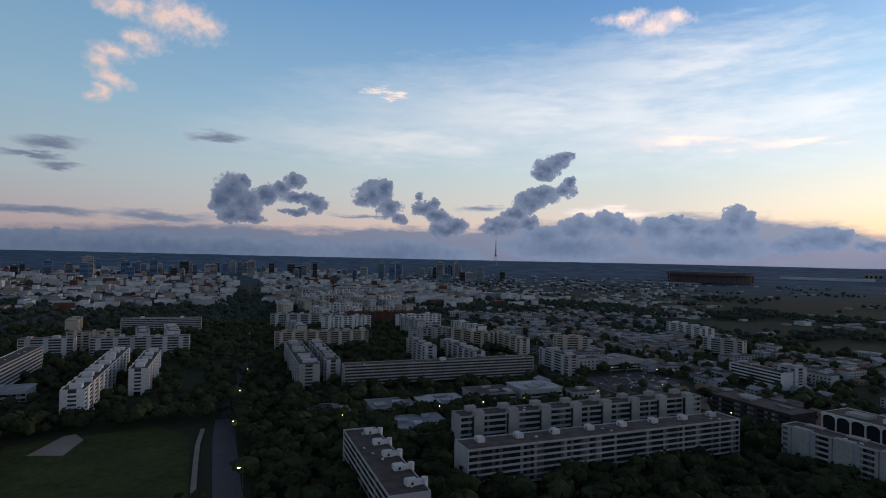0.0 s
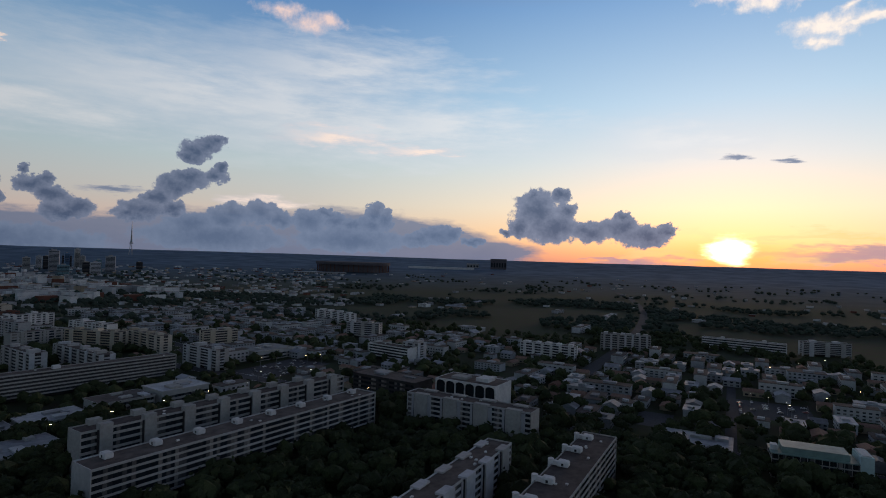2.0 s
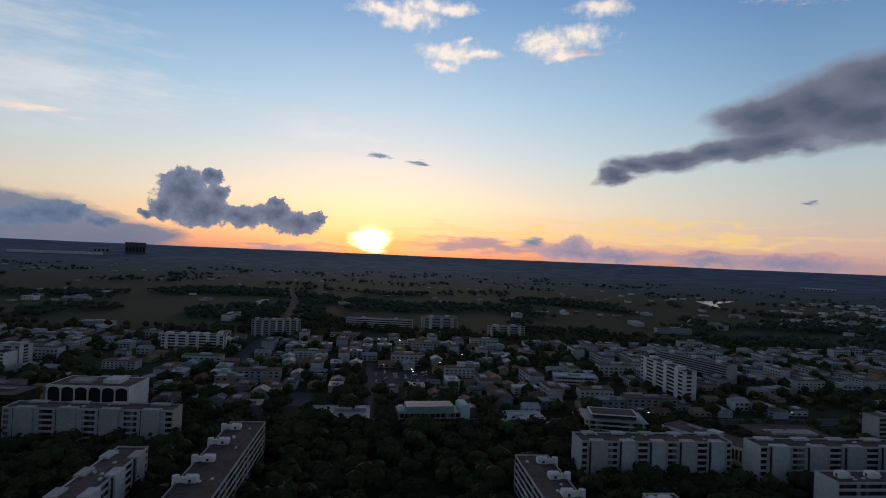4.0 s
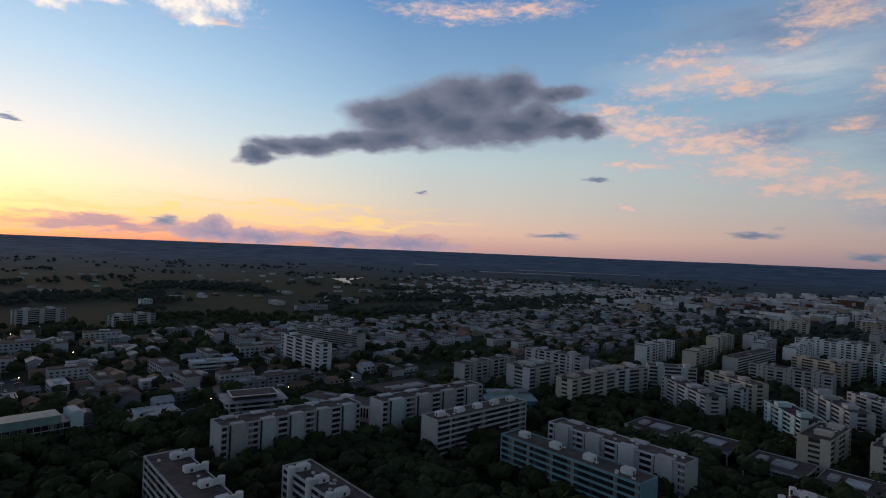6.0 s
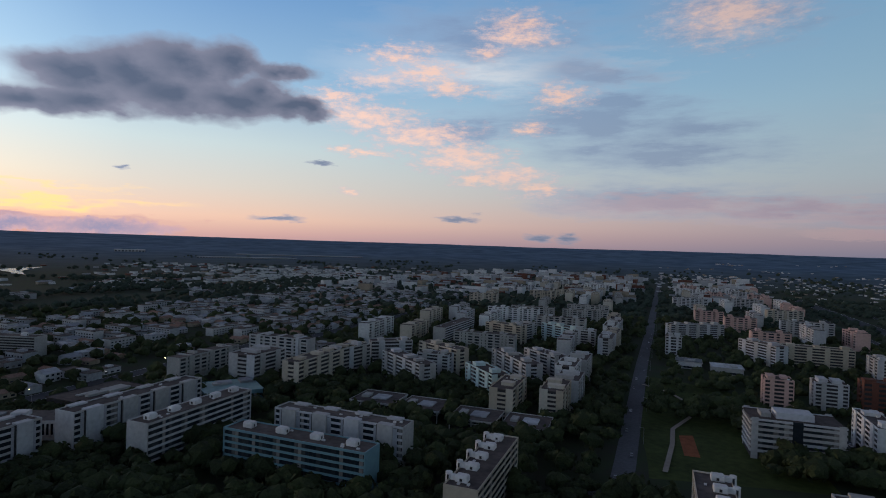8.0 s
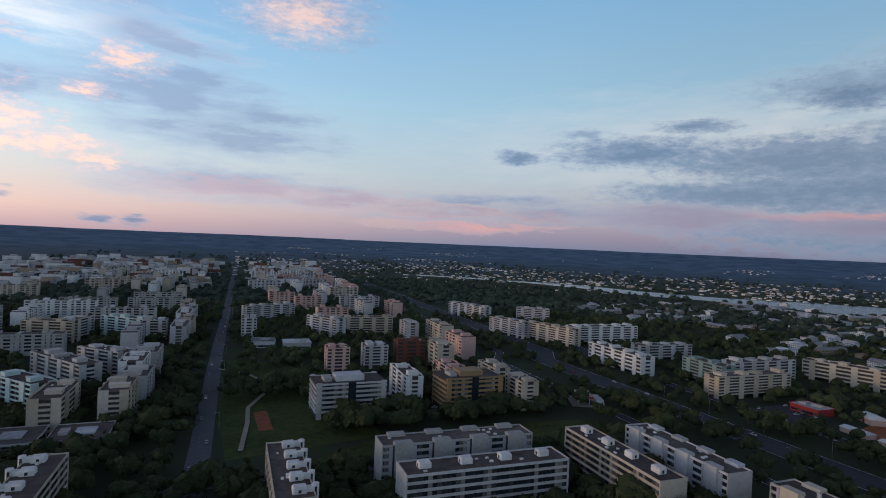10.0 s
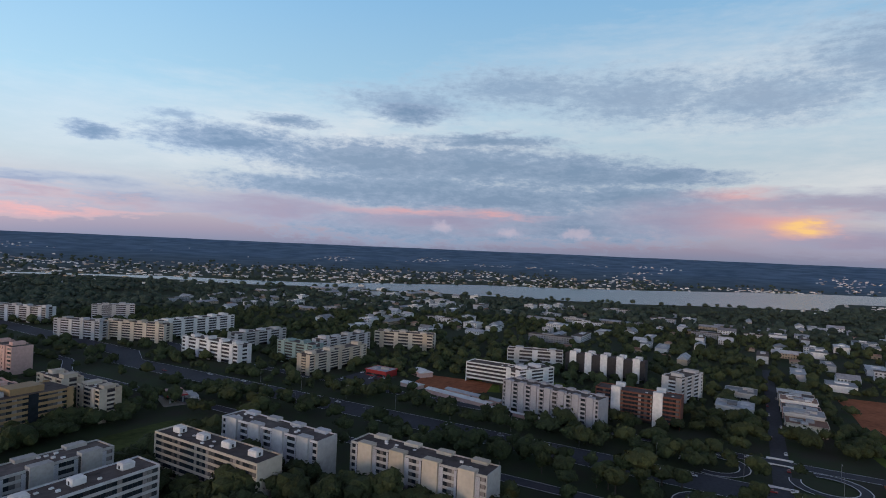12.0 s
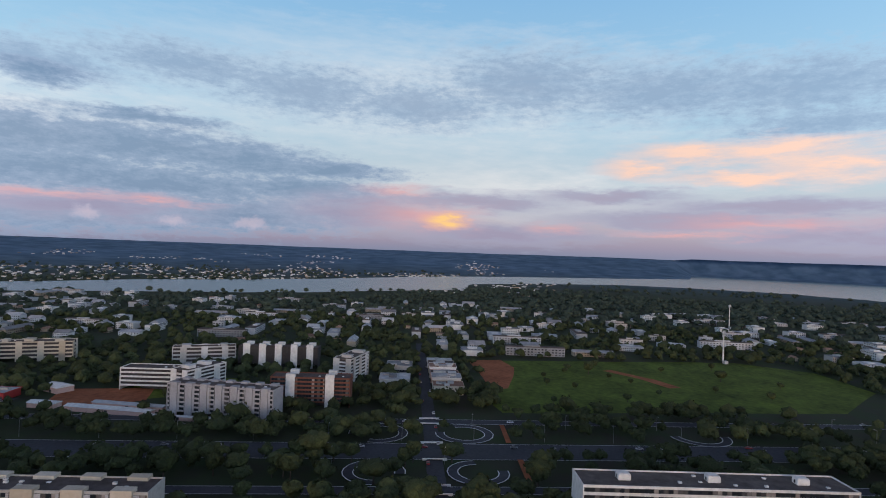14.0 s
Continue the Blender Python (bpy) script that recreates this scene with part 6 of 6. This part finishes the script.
# ---- trees ----
def crown_mesh(name, seed, radius, height, lobes, fine, leaves, leaf):
    """A crown of uneven lobes with leaf clumps standing off it; returns vertices and faces."""
    r = random.Random(seed)
    verts, faces = [], []
    spots = [(0, 0, height * 0.5, radius * 0.72, height * 0.42)]
    for i in range(lobes):
        a, d = 2 * math.pi * (i + r.uniform(-0.3, 0.3)) / lobes, radius * r.uniform(0.42, 0.62)
        spots.append((d * math.cos(a), d * math.sin(a), height * r.uniform(0.32, 0.68), radius * r.uniform(0.36, 0.52), height * r.uniform(0.22, 0.34)))
    for j, (x, y, z, rr, hh) in enumerate(spots):
        bm = bmesh.new()
        bmesh.ops.create_icosphere(bm, subdivisions=fine if j == 0 else max(1, fine - 1) if lobes > 3 else 1, radius=1)
        for v in bm.verts:
            k = 1 + 0.34 * noise.noise(v.co * 2.3 + Vector((seed, j, 0))) + r.uniform(-0.1, 0.1)
            v.co = Vector((x + v.co.x * rr * k, y + v.co.y * rr * k, z + v.co.z * hh * k))
        n = len(verts)
        bm.verts.index_update()
        verts += [tuple(v.co) for v in bm.verts]
        faces += [tuple(n + v.index for v in f.verts) for f in bm.faces]
        bm.free()
    for i in range(leaves):
        x, y, z, rr, hh = r.choice(spots)
        u = Vector((r.gauss(0, 1), r.gauss(0, 1), r.gauss(0.25, 0.9))).normalized()
        p = Vector((x + u.x * rr * r.uniform(0.92, 1.22), y + u.y * rr * r.uniform(0.92, 1.22), z + u.z * hh * r.uniform(0.92, 1.2)))
        side = u.cross(Vector((r.uniform(-1, 1), r.uniform(-1, 1), r.uniform(-1, 1)))).normalized()
        up_ = (u.cross(side) + u * r.uniform(-0.7, 0.7)).normalized()
        s = leaf * r.uniform(0.6, 1.3)
        n = len(verts)
        verts += [tuple(p + side * s * q[0] + up_ * s * q[1] + u * q[2] * s) for q in ((-1, -0.3, 0), (0, -0.8, 0.25), (1, 0.1, 0), (0.1, 0.9, -0.2))]
        faces.append((n, n + 1, n + 2, n + 3))
    return verts, faces


def as_mesh(name, data, mat):
    me = bpy.data.meshes.new(name)
    me.from_pydata(data[0], [], data[1])
    me.materials.append(mat)
    return me


def trunk_mesh(seed, height, thick):
    """A tapered trunk with a few limbs."""
    r = random.Random(seed)
    bm = bmesh.new()
    tube(bm, 0, 0, 0, height, thick, 8, thick * 0.6)
    for i in range(4):
        a = 2 * math.pi * i / 4 + r.uniform(-0.4, 0.4)
        m = Matrix.Translation((0, 0, height * 0.85)) @ Matrix.Rotation(a, 4, "Z") @ Matrix.Rotation(r.uniform(0.5, 0.9), 4, "Y") @ Matrix.Translation((0, 0, height * 0.35))
        bmesh.ops.create_cone(bm, cap_ends=True, segments=6, radius1=thick * 0.5, radius2=thick * 0.2, depth=height * 0.7, matrix=m)
    me = mesh_from("trunk", bm)
    me.materials.append(BARK)
    return me


TREES = []
for i, (rad, hei, trunk) in enumerate(((5.2, 7.5, 3.2), (6.4, 8.2, 3.6), (4.2, 7.0, 3.0), (7.2, 8.6, 4.2), (3.4, 6.0, 2.6), (5.6, 9.5, 4.0))):
    TREES.append((as_mesh("crown", crown_mesh("crown", i + 1, rad, hei, 7, 2, 170, 0.75), LEAF), trunk_mesh(i, trunk + 1.5, 0.22 + rad * 0.03), trunk))


def tree(x, y, k, s, turn):
    me, trunk, h = TREES[k]
    root = new("tree", trunk)
    root.matrix_world = Matrix.LocRotScale((x, y, terrain(x, y) - 0.1), Euler((0, 0, turn)), (s, s, s * random.Random(int(x * 9 + y)).uniform(0.85, 1.2)))
    tagged(root, "broad dark green tree with a dense crown", "tree", "street and garden trees")
    crown = new("crown", me)
    crown.parent = root
    crown.location = (0, 0, h - 0.6)
    return root


def wood(x, y):
    """How thickly trees stand: 0 none, 1 closed."""
    k = noise.noise((x * 0.011, y * 0.011, 8))
    if x > 820:
        return 0.9 if noise.noise((x * 0.0045, y * 0.0045, 2)) + 0.4 * k > 0.1 else 0.0
    if x < -600:
        return 0.62 + 0.8 * k
    if 385 < x < 820:
        return 0.62 + 1.0 * k
    if -390 < x < -215:
        return 0.6 + 1.1 * k
    return 0.86 + 0.5 * k


near_data = [crown_mesh("c", 20 + i, r, h, 3, 1, 46, 0.95) for i, (r, h) in enumerate(((5.4, 8), (6.4, 8.6), (4.4, 7.4), (7, 9)))]
mid_data = [crown_mesh("c", 40 + i, r, h, 2, 1, 10, 1.4) for i, (r, h) in enumerate(((5.6, 8), (6.6, 9), (4.6, 7.6)))]
far_data = [crown_mesh("c", 60 + i, r, h, 0, 1, 0, 1) for i, (r, h) in enumerate(((7, 9), (9, 10), (6, 8)))]


def grow(name, spots, stock, mat, label):
    """Many crowns joined into one mesh."""
    base = [(np.array(v), [np.array(f) for f in fs]) for v, fs in stock]
    vs, fs, n = [], [], 0
    for x, y, s, t, lift in spots:
        v, f = base[int(t * 1000) % len(base)]
        c, q = math.cos(t), math.sin(t)
        p = np.empty_like(v)
        p[:, 0] = (v[:, 0] * c - v[:, 1] * q) * s + x
        p[:, 1] = (v[:, 0] * q + v[:, 1] * c) * s + y
        p[:, 2] = v[:, 2] * s * (0.85 + 0.3 * ((t * 77) % 1)) + terrain(x, y) + lift
        vs.append(p)
        fs += [tuple(int(i) for i in a + n) for a in f]
        n += len(v)
    return joined(name, np.concatenate(vs).tolist(), fs, (mat,), None, label, "woods")


single, near, mid, far = [], [], [], []
for spacing, ra, rb in ((9.5, 195, 430), (13, 430, 950), (16, 950, 1650)):
    n = int(rb / spacing) + 1
    for i in range(-n, n + 1):
        for j in range(-n, n + 1):
            x, y = (i + rnd.uniform(-0.42, 0.42)) * spacing, (j + rnd.uniform(-0.42, 0.42)) * spacing
            r = math.hypot(x, y)
            if not ra <= r < rb or rnd.random() > wood(x, y) or not free(x, y) or in_lake(x, y):
                continue
            if r > 950 and rnd.random() < 0.8 and shaded_shore(x, y):
                continue
            s, t = rnd.uniform(0.7, 1.25) * (1.2 if rb == 430 and x > -225 else 1.0), rnd.uniform(0, 6.28)
            if rb == 430:
                (single if r < 300 and len(single) < 300 else near).append((x, y, s, t, 2.2))
            else:
                (mid if rb == 950 else far).append((x, y, s * (1 if rb == 950 else 1.1), t, 0.6))
for x, y, s, t, lift in single:
    tree(x, y, int(t * 1000) % 6, s, t)
for x, y, s in ((-470, 130, 0.7), (-500, 135, 0.6), (-520, 160, 0.8), (-535, 168, 0.7), (-455, 150, 0.5), (-515, 182, 0.9), (-500, 196, 0.6), (-548, 200, 0.8), (-440, 215, 0.6), (-480, 208, 0.5),
                (-452, 270, 0.6), (-530, 260, 0.7), (-495, 300, 0.8), (-545, 320, 0.6), (-470, 340, 0.7), (-420, 180, 0.7), (-425, 300, 0.6), (-412, 120, 0.8)):
    tree(x, y, int(abs(x)) % 6, s, x)
grow("near_woods", near, near_data, LEAF, "closed dark green tree crowns between the blocks")
grow("middle_woods", mid, mid_data, LEAF, "dark tree crowns among houses and blocks")
for i in range(8000):
    a, r = rnd.uniform(0, 2 * math.pi), 1650 + 1300 * rnd.random() ** 1.3
    x, y = r * math.cos(a), r * math.sin(a)
    if noise.noise((x * 0.004, y * 0.004, 6)) < (0.12 if x > 0 else -0.05) or in_lake(x, y) or abs(x - avenue_x(y)) < 14 or rnd.random() < 0.85 and shaded_shore(x, y):
        continue
    far.append((x, y, rnd.uniform(0.8, 1.5), a * 3, -1.5))
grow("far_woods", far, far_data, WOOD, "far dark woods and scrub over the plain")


# ---- landmarks far off ----
def on_bearing(bearing, down):
    """The point of the ground that is seen at a bearing and an angle below the level."""
    r = 1300.0
    while r < 4850:
        x, y = r * math.cos(radians(bearing)), r * math.sin(radians(bearing))
        if (EYE[2] - terrain(x, y)) / r <= math.tan(radians(down)):
            break
        r += 20
    return x, y, r


x, y = 4300 * math.cos(radians(55.35)), 4300 * math.sin(radians(55.35))
z = terrain(x, y)
mast_top = EYE[2] + 4300 * math.tan(radians(2.57)) - z
tv_tower = new("television_tower")
tv_tower.matrix_world = pose(x, y, z, 0, 0, 20)
tagged(tv_tower, "tall slender steel television tower on the skyline", "tower")
for k in range(3):
    a = 2 * math.pi * k / 3
    bm = bmesh.new()
    lo, hi = Vector((14 * math.cos(a), 14 * math.sin(a), 0)), Vector((4 * math.cos(a), 4 * math.sin(a), 78))
    m = (hi - lo).to_track_quat("Z", "Y").to_matrix().to_4x4()
    bmesh.ops.create_cone(bm, cap_ends=True, segments=8, radius1=2.0, radius2=1.4, depth=(hi - lo).length, matrix=Matrix.Translation((lo + hi) / 2) @ m)
    part("leg", bm, STEEL, tv_tower)
bm = bmesh.new()
tube(bm, 0, 0, 76, 84, 11, 18)
part("viewing_deck", bm, GREYW, tv_tower)
for z0, z1, r0, r1 in ((84, mast_top * 0.6, 6.5, 4.2), (mast_top * 0.6, mast_top * 0.85, 3.6, 2.2), (mast_top * 0.85, mast_top, 1.6, 0.7)):
    bm = bmesh.new()
    tube(bm, 0, 0, z0, z1, r0, 8, r1)
    part("mast_section", bm, STEEL, tv_tower)

x, y, r = on_bearing(35.3, 1.5)
stadium = new("stadium")
stadium.matrix_world = pose(x, y, terrain(x, y) - 2, 0, 0, 35.3)
tagged(stadium, "wide dark low stadium with a ring of columns", "stadium")
hgt, wide = r * (math.tan(radians(1.5)) - math.tan(radians(0.54))), r * math.radians(7.4) / 2
for nm, r0, z0, z1, mat in (("bowl", 0.9, 0, hgt * 0.7, FARDARK), ("roof_ring", 1.0, hgt * 0.72, hgt, FARDARK)):
    bm = bmesh.new()
    tube(bm, 0, 0, z0, z1, wide * r0, 64)
    part(nm, bm, mat, stadium)
column = mesh_from("column", boxes((-1.5, 1.5, -1.5, 1.5, 0, hgt * 0.72)))
for k in range(48):
    part("column", column, BRICK, stadium, at=(wide * 0.96 * math.cos(k * math.pi / 24), wide * 0.96 * math.sin(k * math.pi / 24), 0))


def far_hall(bearing, down, across, deep, tall, wall, roof, label, name="exhibition_hall", category="hall", bays=True):
    x, y, r = on_bearing(bearing, down)
    root = new(name)
    root.matrix_world = pose(x, y, terrain(x, y) - 2, 0, 0, bearing + 90)
    tagged(root, label, category)
    a, h = r * radians(across) / 2, r * math.radians(tall)
    part("wall", boxes((-a, a, -deep / 2, deep / 2, 0, h * 0.8)), wall, root)
    part("roof", boxes((-a - 2, a + 2, -deep / 2 - 2, deep / 2 + 2, h * 0.8, h)), roof, root)
    n = max(3, int(across * 4))
    for i in range(n if bays else 0):
        px = -a + 2 * a * (i + 0.5) / n
        part("wall_bay", boxes((px - a / n * 0.6, px + a / n * 0.6, -deep / 2 - 1, deep / 2 + 1, h * 0.2, h * 0.62)), GLASS, root)
    return root


far_hall(26.4, 1.0, 6.6, 90, 0.2, WHITE, WHITE, "long low white exhibition roof beyond the fields", bays=False)
far_hall(20.6, 0.85, 1.6, 40, 1.05, FARDARK, FARDARK, "dark hotel slab standing alone beyond the fields", "hotel_block", "hotel")
far_hall(23.2, 0.8, 1.2, 40, 0.45, GREYW, GREYW, "low grey block beside the dark hotel slab", "hotel_block", "hotel")
far_hall(38.6, 1.8, 5.0, 60, 0.2, GREYW, SHEET, "long grey hall before the stadium", "sports_hall", "hall")
far_hall(-42.0, 1.45, 2.4, 60, 0.22, WHITE, WHITE, "long white sheds beyond the woods", "white_shed", "shed")
far_hall(-52.0, 1.9, 9.0, 40, 0.16, WHITE, SHEET, "long rows of white sheds beyond the woods", "white_shed", "shed")
far_hall(-57.0, 1.55, 12.0, 40, 0.12, WHITE, SHEET, "long rows of white sheds beyond the woods", "white_shed", "shed")


# ---- near things ----
def relay_mast(x, y, height):
    root = new("relay_mast")
    root.matrix_world = pose(x, y, 0)
    tagged(root, "slim pale telephone mast with a head of aerials", "mast")
    bm = bmesh.new()
    tube(bm, 0, 0, 0, height, 0.9, 10, 0.45)
    part("pole", bm, WHITE, root)
    bm = bmesh.new()
    tube(bm, 0, 0, height - 4.5, height - 3.9, 2.2, 12)
    part("platform", bm, STEEL, root)
    panel = mesh_from("aerial", boxes((-0.25, 0.25, -0.15, 0.15, 0, 2.6)))
    for k in range(6):
        part("aerial", panel, WHITE, root, at=(1.9 * math.cos(k * math.pi / 3), 1.9 * math.sin(k * math.pi / 3), height - 3.4))
    part("cabin", boxes((2, 7, -2, 2, 0, 3)), PALE, root)


relay_mast(-591, 360, 36)
relay_mast(-905, 560, 40)


def fuel_station(x, y, ang):
    root = new("fuel_station")
    root.matrix_world = pose(x, y, 0, 0, 0, ang)
    tagged(root, "small fuel station with a red canopy", "fuel station")
    claim(x, y, ang, 26, 24, 2)
    part("canopy", softened(boxes((-10, 10, -6.5, 6.5, 5, 6)), 0.1), RED, root)
    part("canopy_top", boxes((-9.6, 9.6, -6.1, 6.1, 6.0, 6.12)), PINK, root)
    post = mesh_from("post", boxes((-0.3, 0.3, -0.3, 0.3, 0, 5)))
    for sx in (-1, 1):
        for sy in (-1, 1):
            part("post", post, WHITE, root, at=(sx * 7, sy * 4, 0))
    pump = mesh_from("pump", softened(boxes((-0.5, 0.5, -0.3, 0.3, 0, 1.6)), 0.08))
    for sx in (-1, 0, 1):
        part("pump", pump, RED, root, at=(sx * 5, 0, 0))
    part("kiosk", boxes((-8, 8, 8.5, 14, 0, 3.6)), WHITE, root)
    part("forecourt", boxes((-14, 14, -9, 16, 0.02, 0.14)), PATHM, root)


fuel_station(-254, -336, 65)


def shed(x, y, ang, length, width, height, label, roof=None):
    root = new("site_shed")
    root.matrix_world = pose(x, y, 0, 0, 0, ang)
    tagged(root, label, "shed", "sheds of the building yard")
    claim(x, y, ang, length, width, 1)
    L, W, H = length, width, height
    part("wall", boxes((-L / 2, L / 2, -W / 2, W / 2, 0, H)), PINK, root)
    part("roof", extruded([(-W / 2 - 0.5, H), (W / 2 + 0.5, H), (W / 2 + 0.5, H + 0.15), (0, H + W * 0.16), (-W / 2 - 0.5, H + 0.15)], L + 1), roof or WHITE, root)
    part("door", boxes((-1, 1, -W / 2 - 0.06, -W / 2 + 0.02, 0, 2.3)), DARKW, root)


shed(-374, -180, 78, 58, 7, 3, "long site shed with a pale sheet roof")
shed(-384, -172, 78, 50, 6, 3, "long site shed with a weathered roof", SHEET)
shed(-385, -226, 80, 18, 8, 3, "short site shed with a pale sheet roof")
shed(-425, -240, 60, 16, 12, 4, "white roofed store beside the building yard")
shed(-360, -132, 82, 44, 3, 2.4, "low white site hoarding along the service road")


def bridge(x, y, length, width):
    """A road bridge over the cross street: deck edge walls, and flat dark plates for the shade in its mouths."""
    root = new("underpass_bridge")
    root.matrix_world = pose(x, y, 0)
    tagged(root, "concrete bridge edge where the street dives under the road", "bridge", "underpass bridges")
    for s in (-1, 1):
        part("edge_wall", softened(boxes((s * width / 2 - 0.25, s * width / 2 + 0.25, -length / 2, length / 2, 0.05, 1.25)), 0.05), WHITE, root)
        part("mouth_shade", boxes((s * (width / 2 + 0.3) - (1.6 if s < 0 else 0), s * (width / 2 + 0.3) + (1.6 if s > 0 else 0), -4.2, 4.2, 0.66, 0.72)), DARKW, root)


for bx, w in ((-309, 26), (-363, 11), (-258, 10)):
    bridge(bx, CROSS + 0.35 * (-130 - bx) / 20, 13, w)


# street lamps
def lamp_post(label, glass):
    root = new("street_lamp")
    tagged(root, label, "street lamp", "street lamps")
    bm = bmesh.new()
    tube(bm, 0, 0, 0, 9.5, 0.13, 8, 0.08)
    part("pole", bm, STEEL, root)
    part("arm", boxes((-0.05, 1.9, -0.05, 0.05, 9.4, 9.52)), STEEL, root)
    head = part("lamp_head", softened(boxes((1.5, 2.5, -0.18, 0.18, 9.42, 9.62)), 0.05), GREYW, root)
    part("lens", boxes((1.42, 2.58, -0.26, 0.26, 9.36, 9.42)), glass, head)
    return root


unlit = [(-326, y, 180) for y in range(-330, 420, 42)] + [(-350, y, 0) for y in range(-310, 400, 60)] + [(-291, y, 0) for y in range(-320, 420, 58)]
unlit += [(avenue_x(y) - 8, y, 0) for y in range(-900, -270, 70)]
lit = [(avenue_x(y) + 7, y, 180) for y in range(280, 900, 80)] + [(362, y, 0) for y in range(-420, 460, 55)] + [(120 + 34 * k, 345 - 3 * k, 0) for k in range(9)]
lit += [(445 + 45 * k, -20 - 30 * (k % 4), 90) for k in range(8)] + [(410 + 12 * k, 395 - 9 * k, 30 * k) for k in range(5)] + [(490 + 9 * k, -60 + 12 * k, 0) for k in range(4)]
for label, glass, spots in (("slim grey street lamp with a single arm, unlit", FARROOF, unlit), ("slim grey street lamp with a single arm, lit", LIT, lit)):
    first = lamp_post(label, glass)
    first.matrix_world = pose(spots[0][0], spots[0][1], terrain(*spots[0][:2]), 0, 0, spots[0][2])
    for x, y, a in spots[1:]:
        copy_thing(first, pose(x, y, terrain(x, y), 0, 0, a))


# cars
def car(paint):
    """A small saloon: body with cabin, panes and four wheels."""
    root = new("car")
    tagged(root, "small saloon car on the asphalt", "car", "cars on streets and car parks")
    part("body", softened(extruded([(-2.1, 0.35), (2.1, 0.35), (2.15, 0.75), (1.2, 0.95), (-1.9, 1.0), (-2.15, 0.8)], 1.7), 0.06), paint, root)
    part("cabin", softened(extruded([(-1.75, 0.95), (0.95, 0.93), (0.35, 1.45), (-1.2, 1.47)], 1.5), 0.05), GLASS, root)
    part("car_roof", softened(boxes((-0.68, 0.68, -1.15, 0.3, 1.45, 1.52)), 0.03), paint, root)
    wheel = bmesh.new()
    bmesh.ops.create_cone(wheel, cap_ends=True, segments=10, radius1=0.32, radius2=0.32, depth=0.22, matrix=Matrix.Rotation(math.pi / 2, 4, "Y"))
    me = mesh_from("wheel", wheel)
    for sx in (-1, 1):
        for sy in (-1.35, 1.35):
            part("wheel", me, RUBBER, root, at=(sx * 0.78, sy, 0.32))
    return root


SILVER = material("white_car_paint", (0.62, 0.62, 0.62), 0.3, 0.05, 1.0, 0.2, 0.0)
GREYCAR = material("grey_car_paint", (0.2, 0.2, 0.21), 0.3, 0.05, 1.0, 0.2, 0.0)
REDCAR = material("red_car_paint", (0.3, 0.03, 0.03), 0.3, 0.05, 1.0, 0.2, 0.0)
models = [car(SILVER), car(GREYCAR), car(REDCAR)]
fresh = [True, True, True]
crnd = random.Random(5)


def park_car(x, y, ang, z=0.45):
    k = crnd.choice((0, 0, 0, 1, 1, 2))
    m = pose(x, y, terrain(x, y) + z, 0, 0, ang)
    if fresh[k]:
        fresh[k] = False
        models[k].matrix_world = m
    else:
        copy_thing(models[k], m)


for y in range(-420, 460, 37):
    park_car(-309 + crnd.choice((-8, -5, 5, 8)), y + crnd.uniform(-9, 9), 0)
for y in range(-330, 400, 66):
    park_car(-363 + crnd.choice((-2, 2)), y + crnd.uniform(-12, 12), 0)
for x in range(-560, -200, 30):
    park_car(x, CROSS + 0.35 * (-130 - x) / 20 + crnd.choice((-3.4, 3.4)), 90)
for y in range(-800, -270, 48):
    park_car(avenue_x(y) + crnd.choice((-2.5, 2.5)), y + crnd.uniform(-15, 15), 0)
for cx, cy, a, b in ((-385, -272, 40, 36), (420, 378, 90, 50), (505, -38, 60, 55), (-205, -342, 26, 18), (-118, -395, 16, 80), (-150, -345, 50, 12)):
    for i in range(int(a / 7)):
        for j in range(int(b / 9)):
            if crnd.random() < 0.42:
                park_car(cx - a / 2 + 3.5 + 7 * i + crnd.uniform(-0.5, 0.5), cy - b / 2 + 4 + 9 * j, crnd.choice((0, 90)), 0.1)
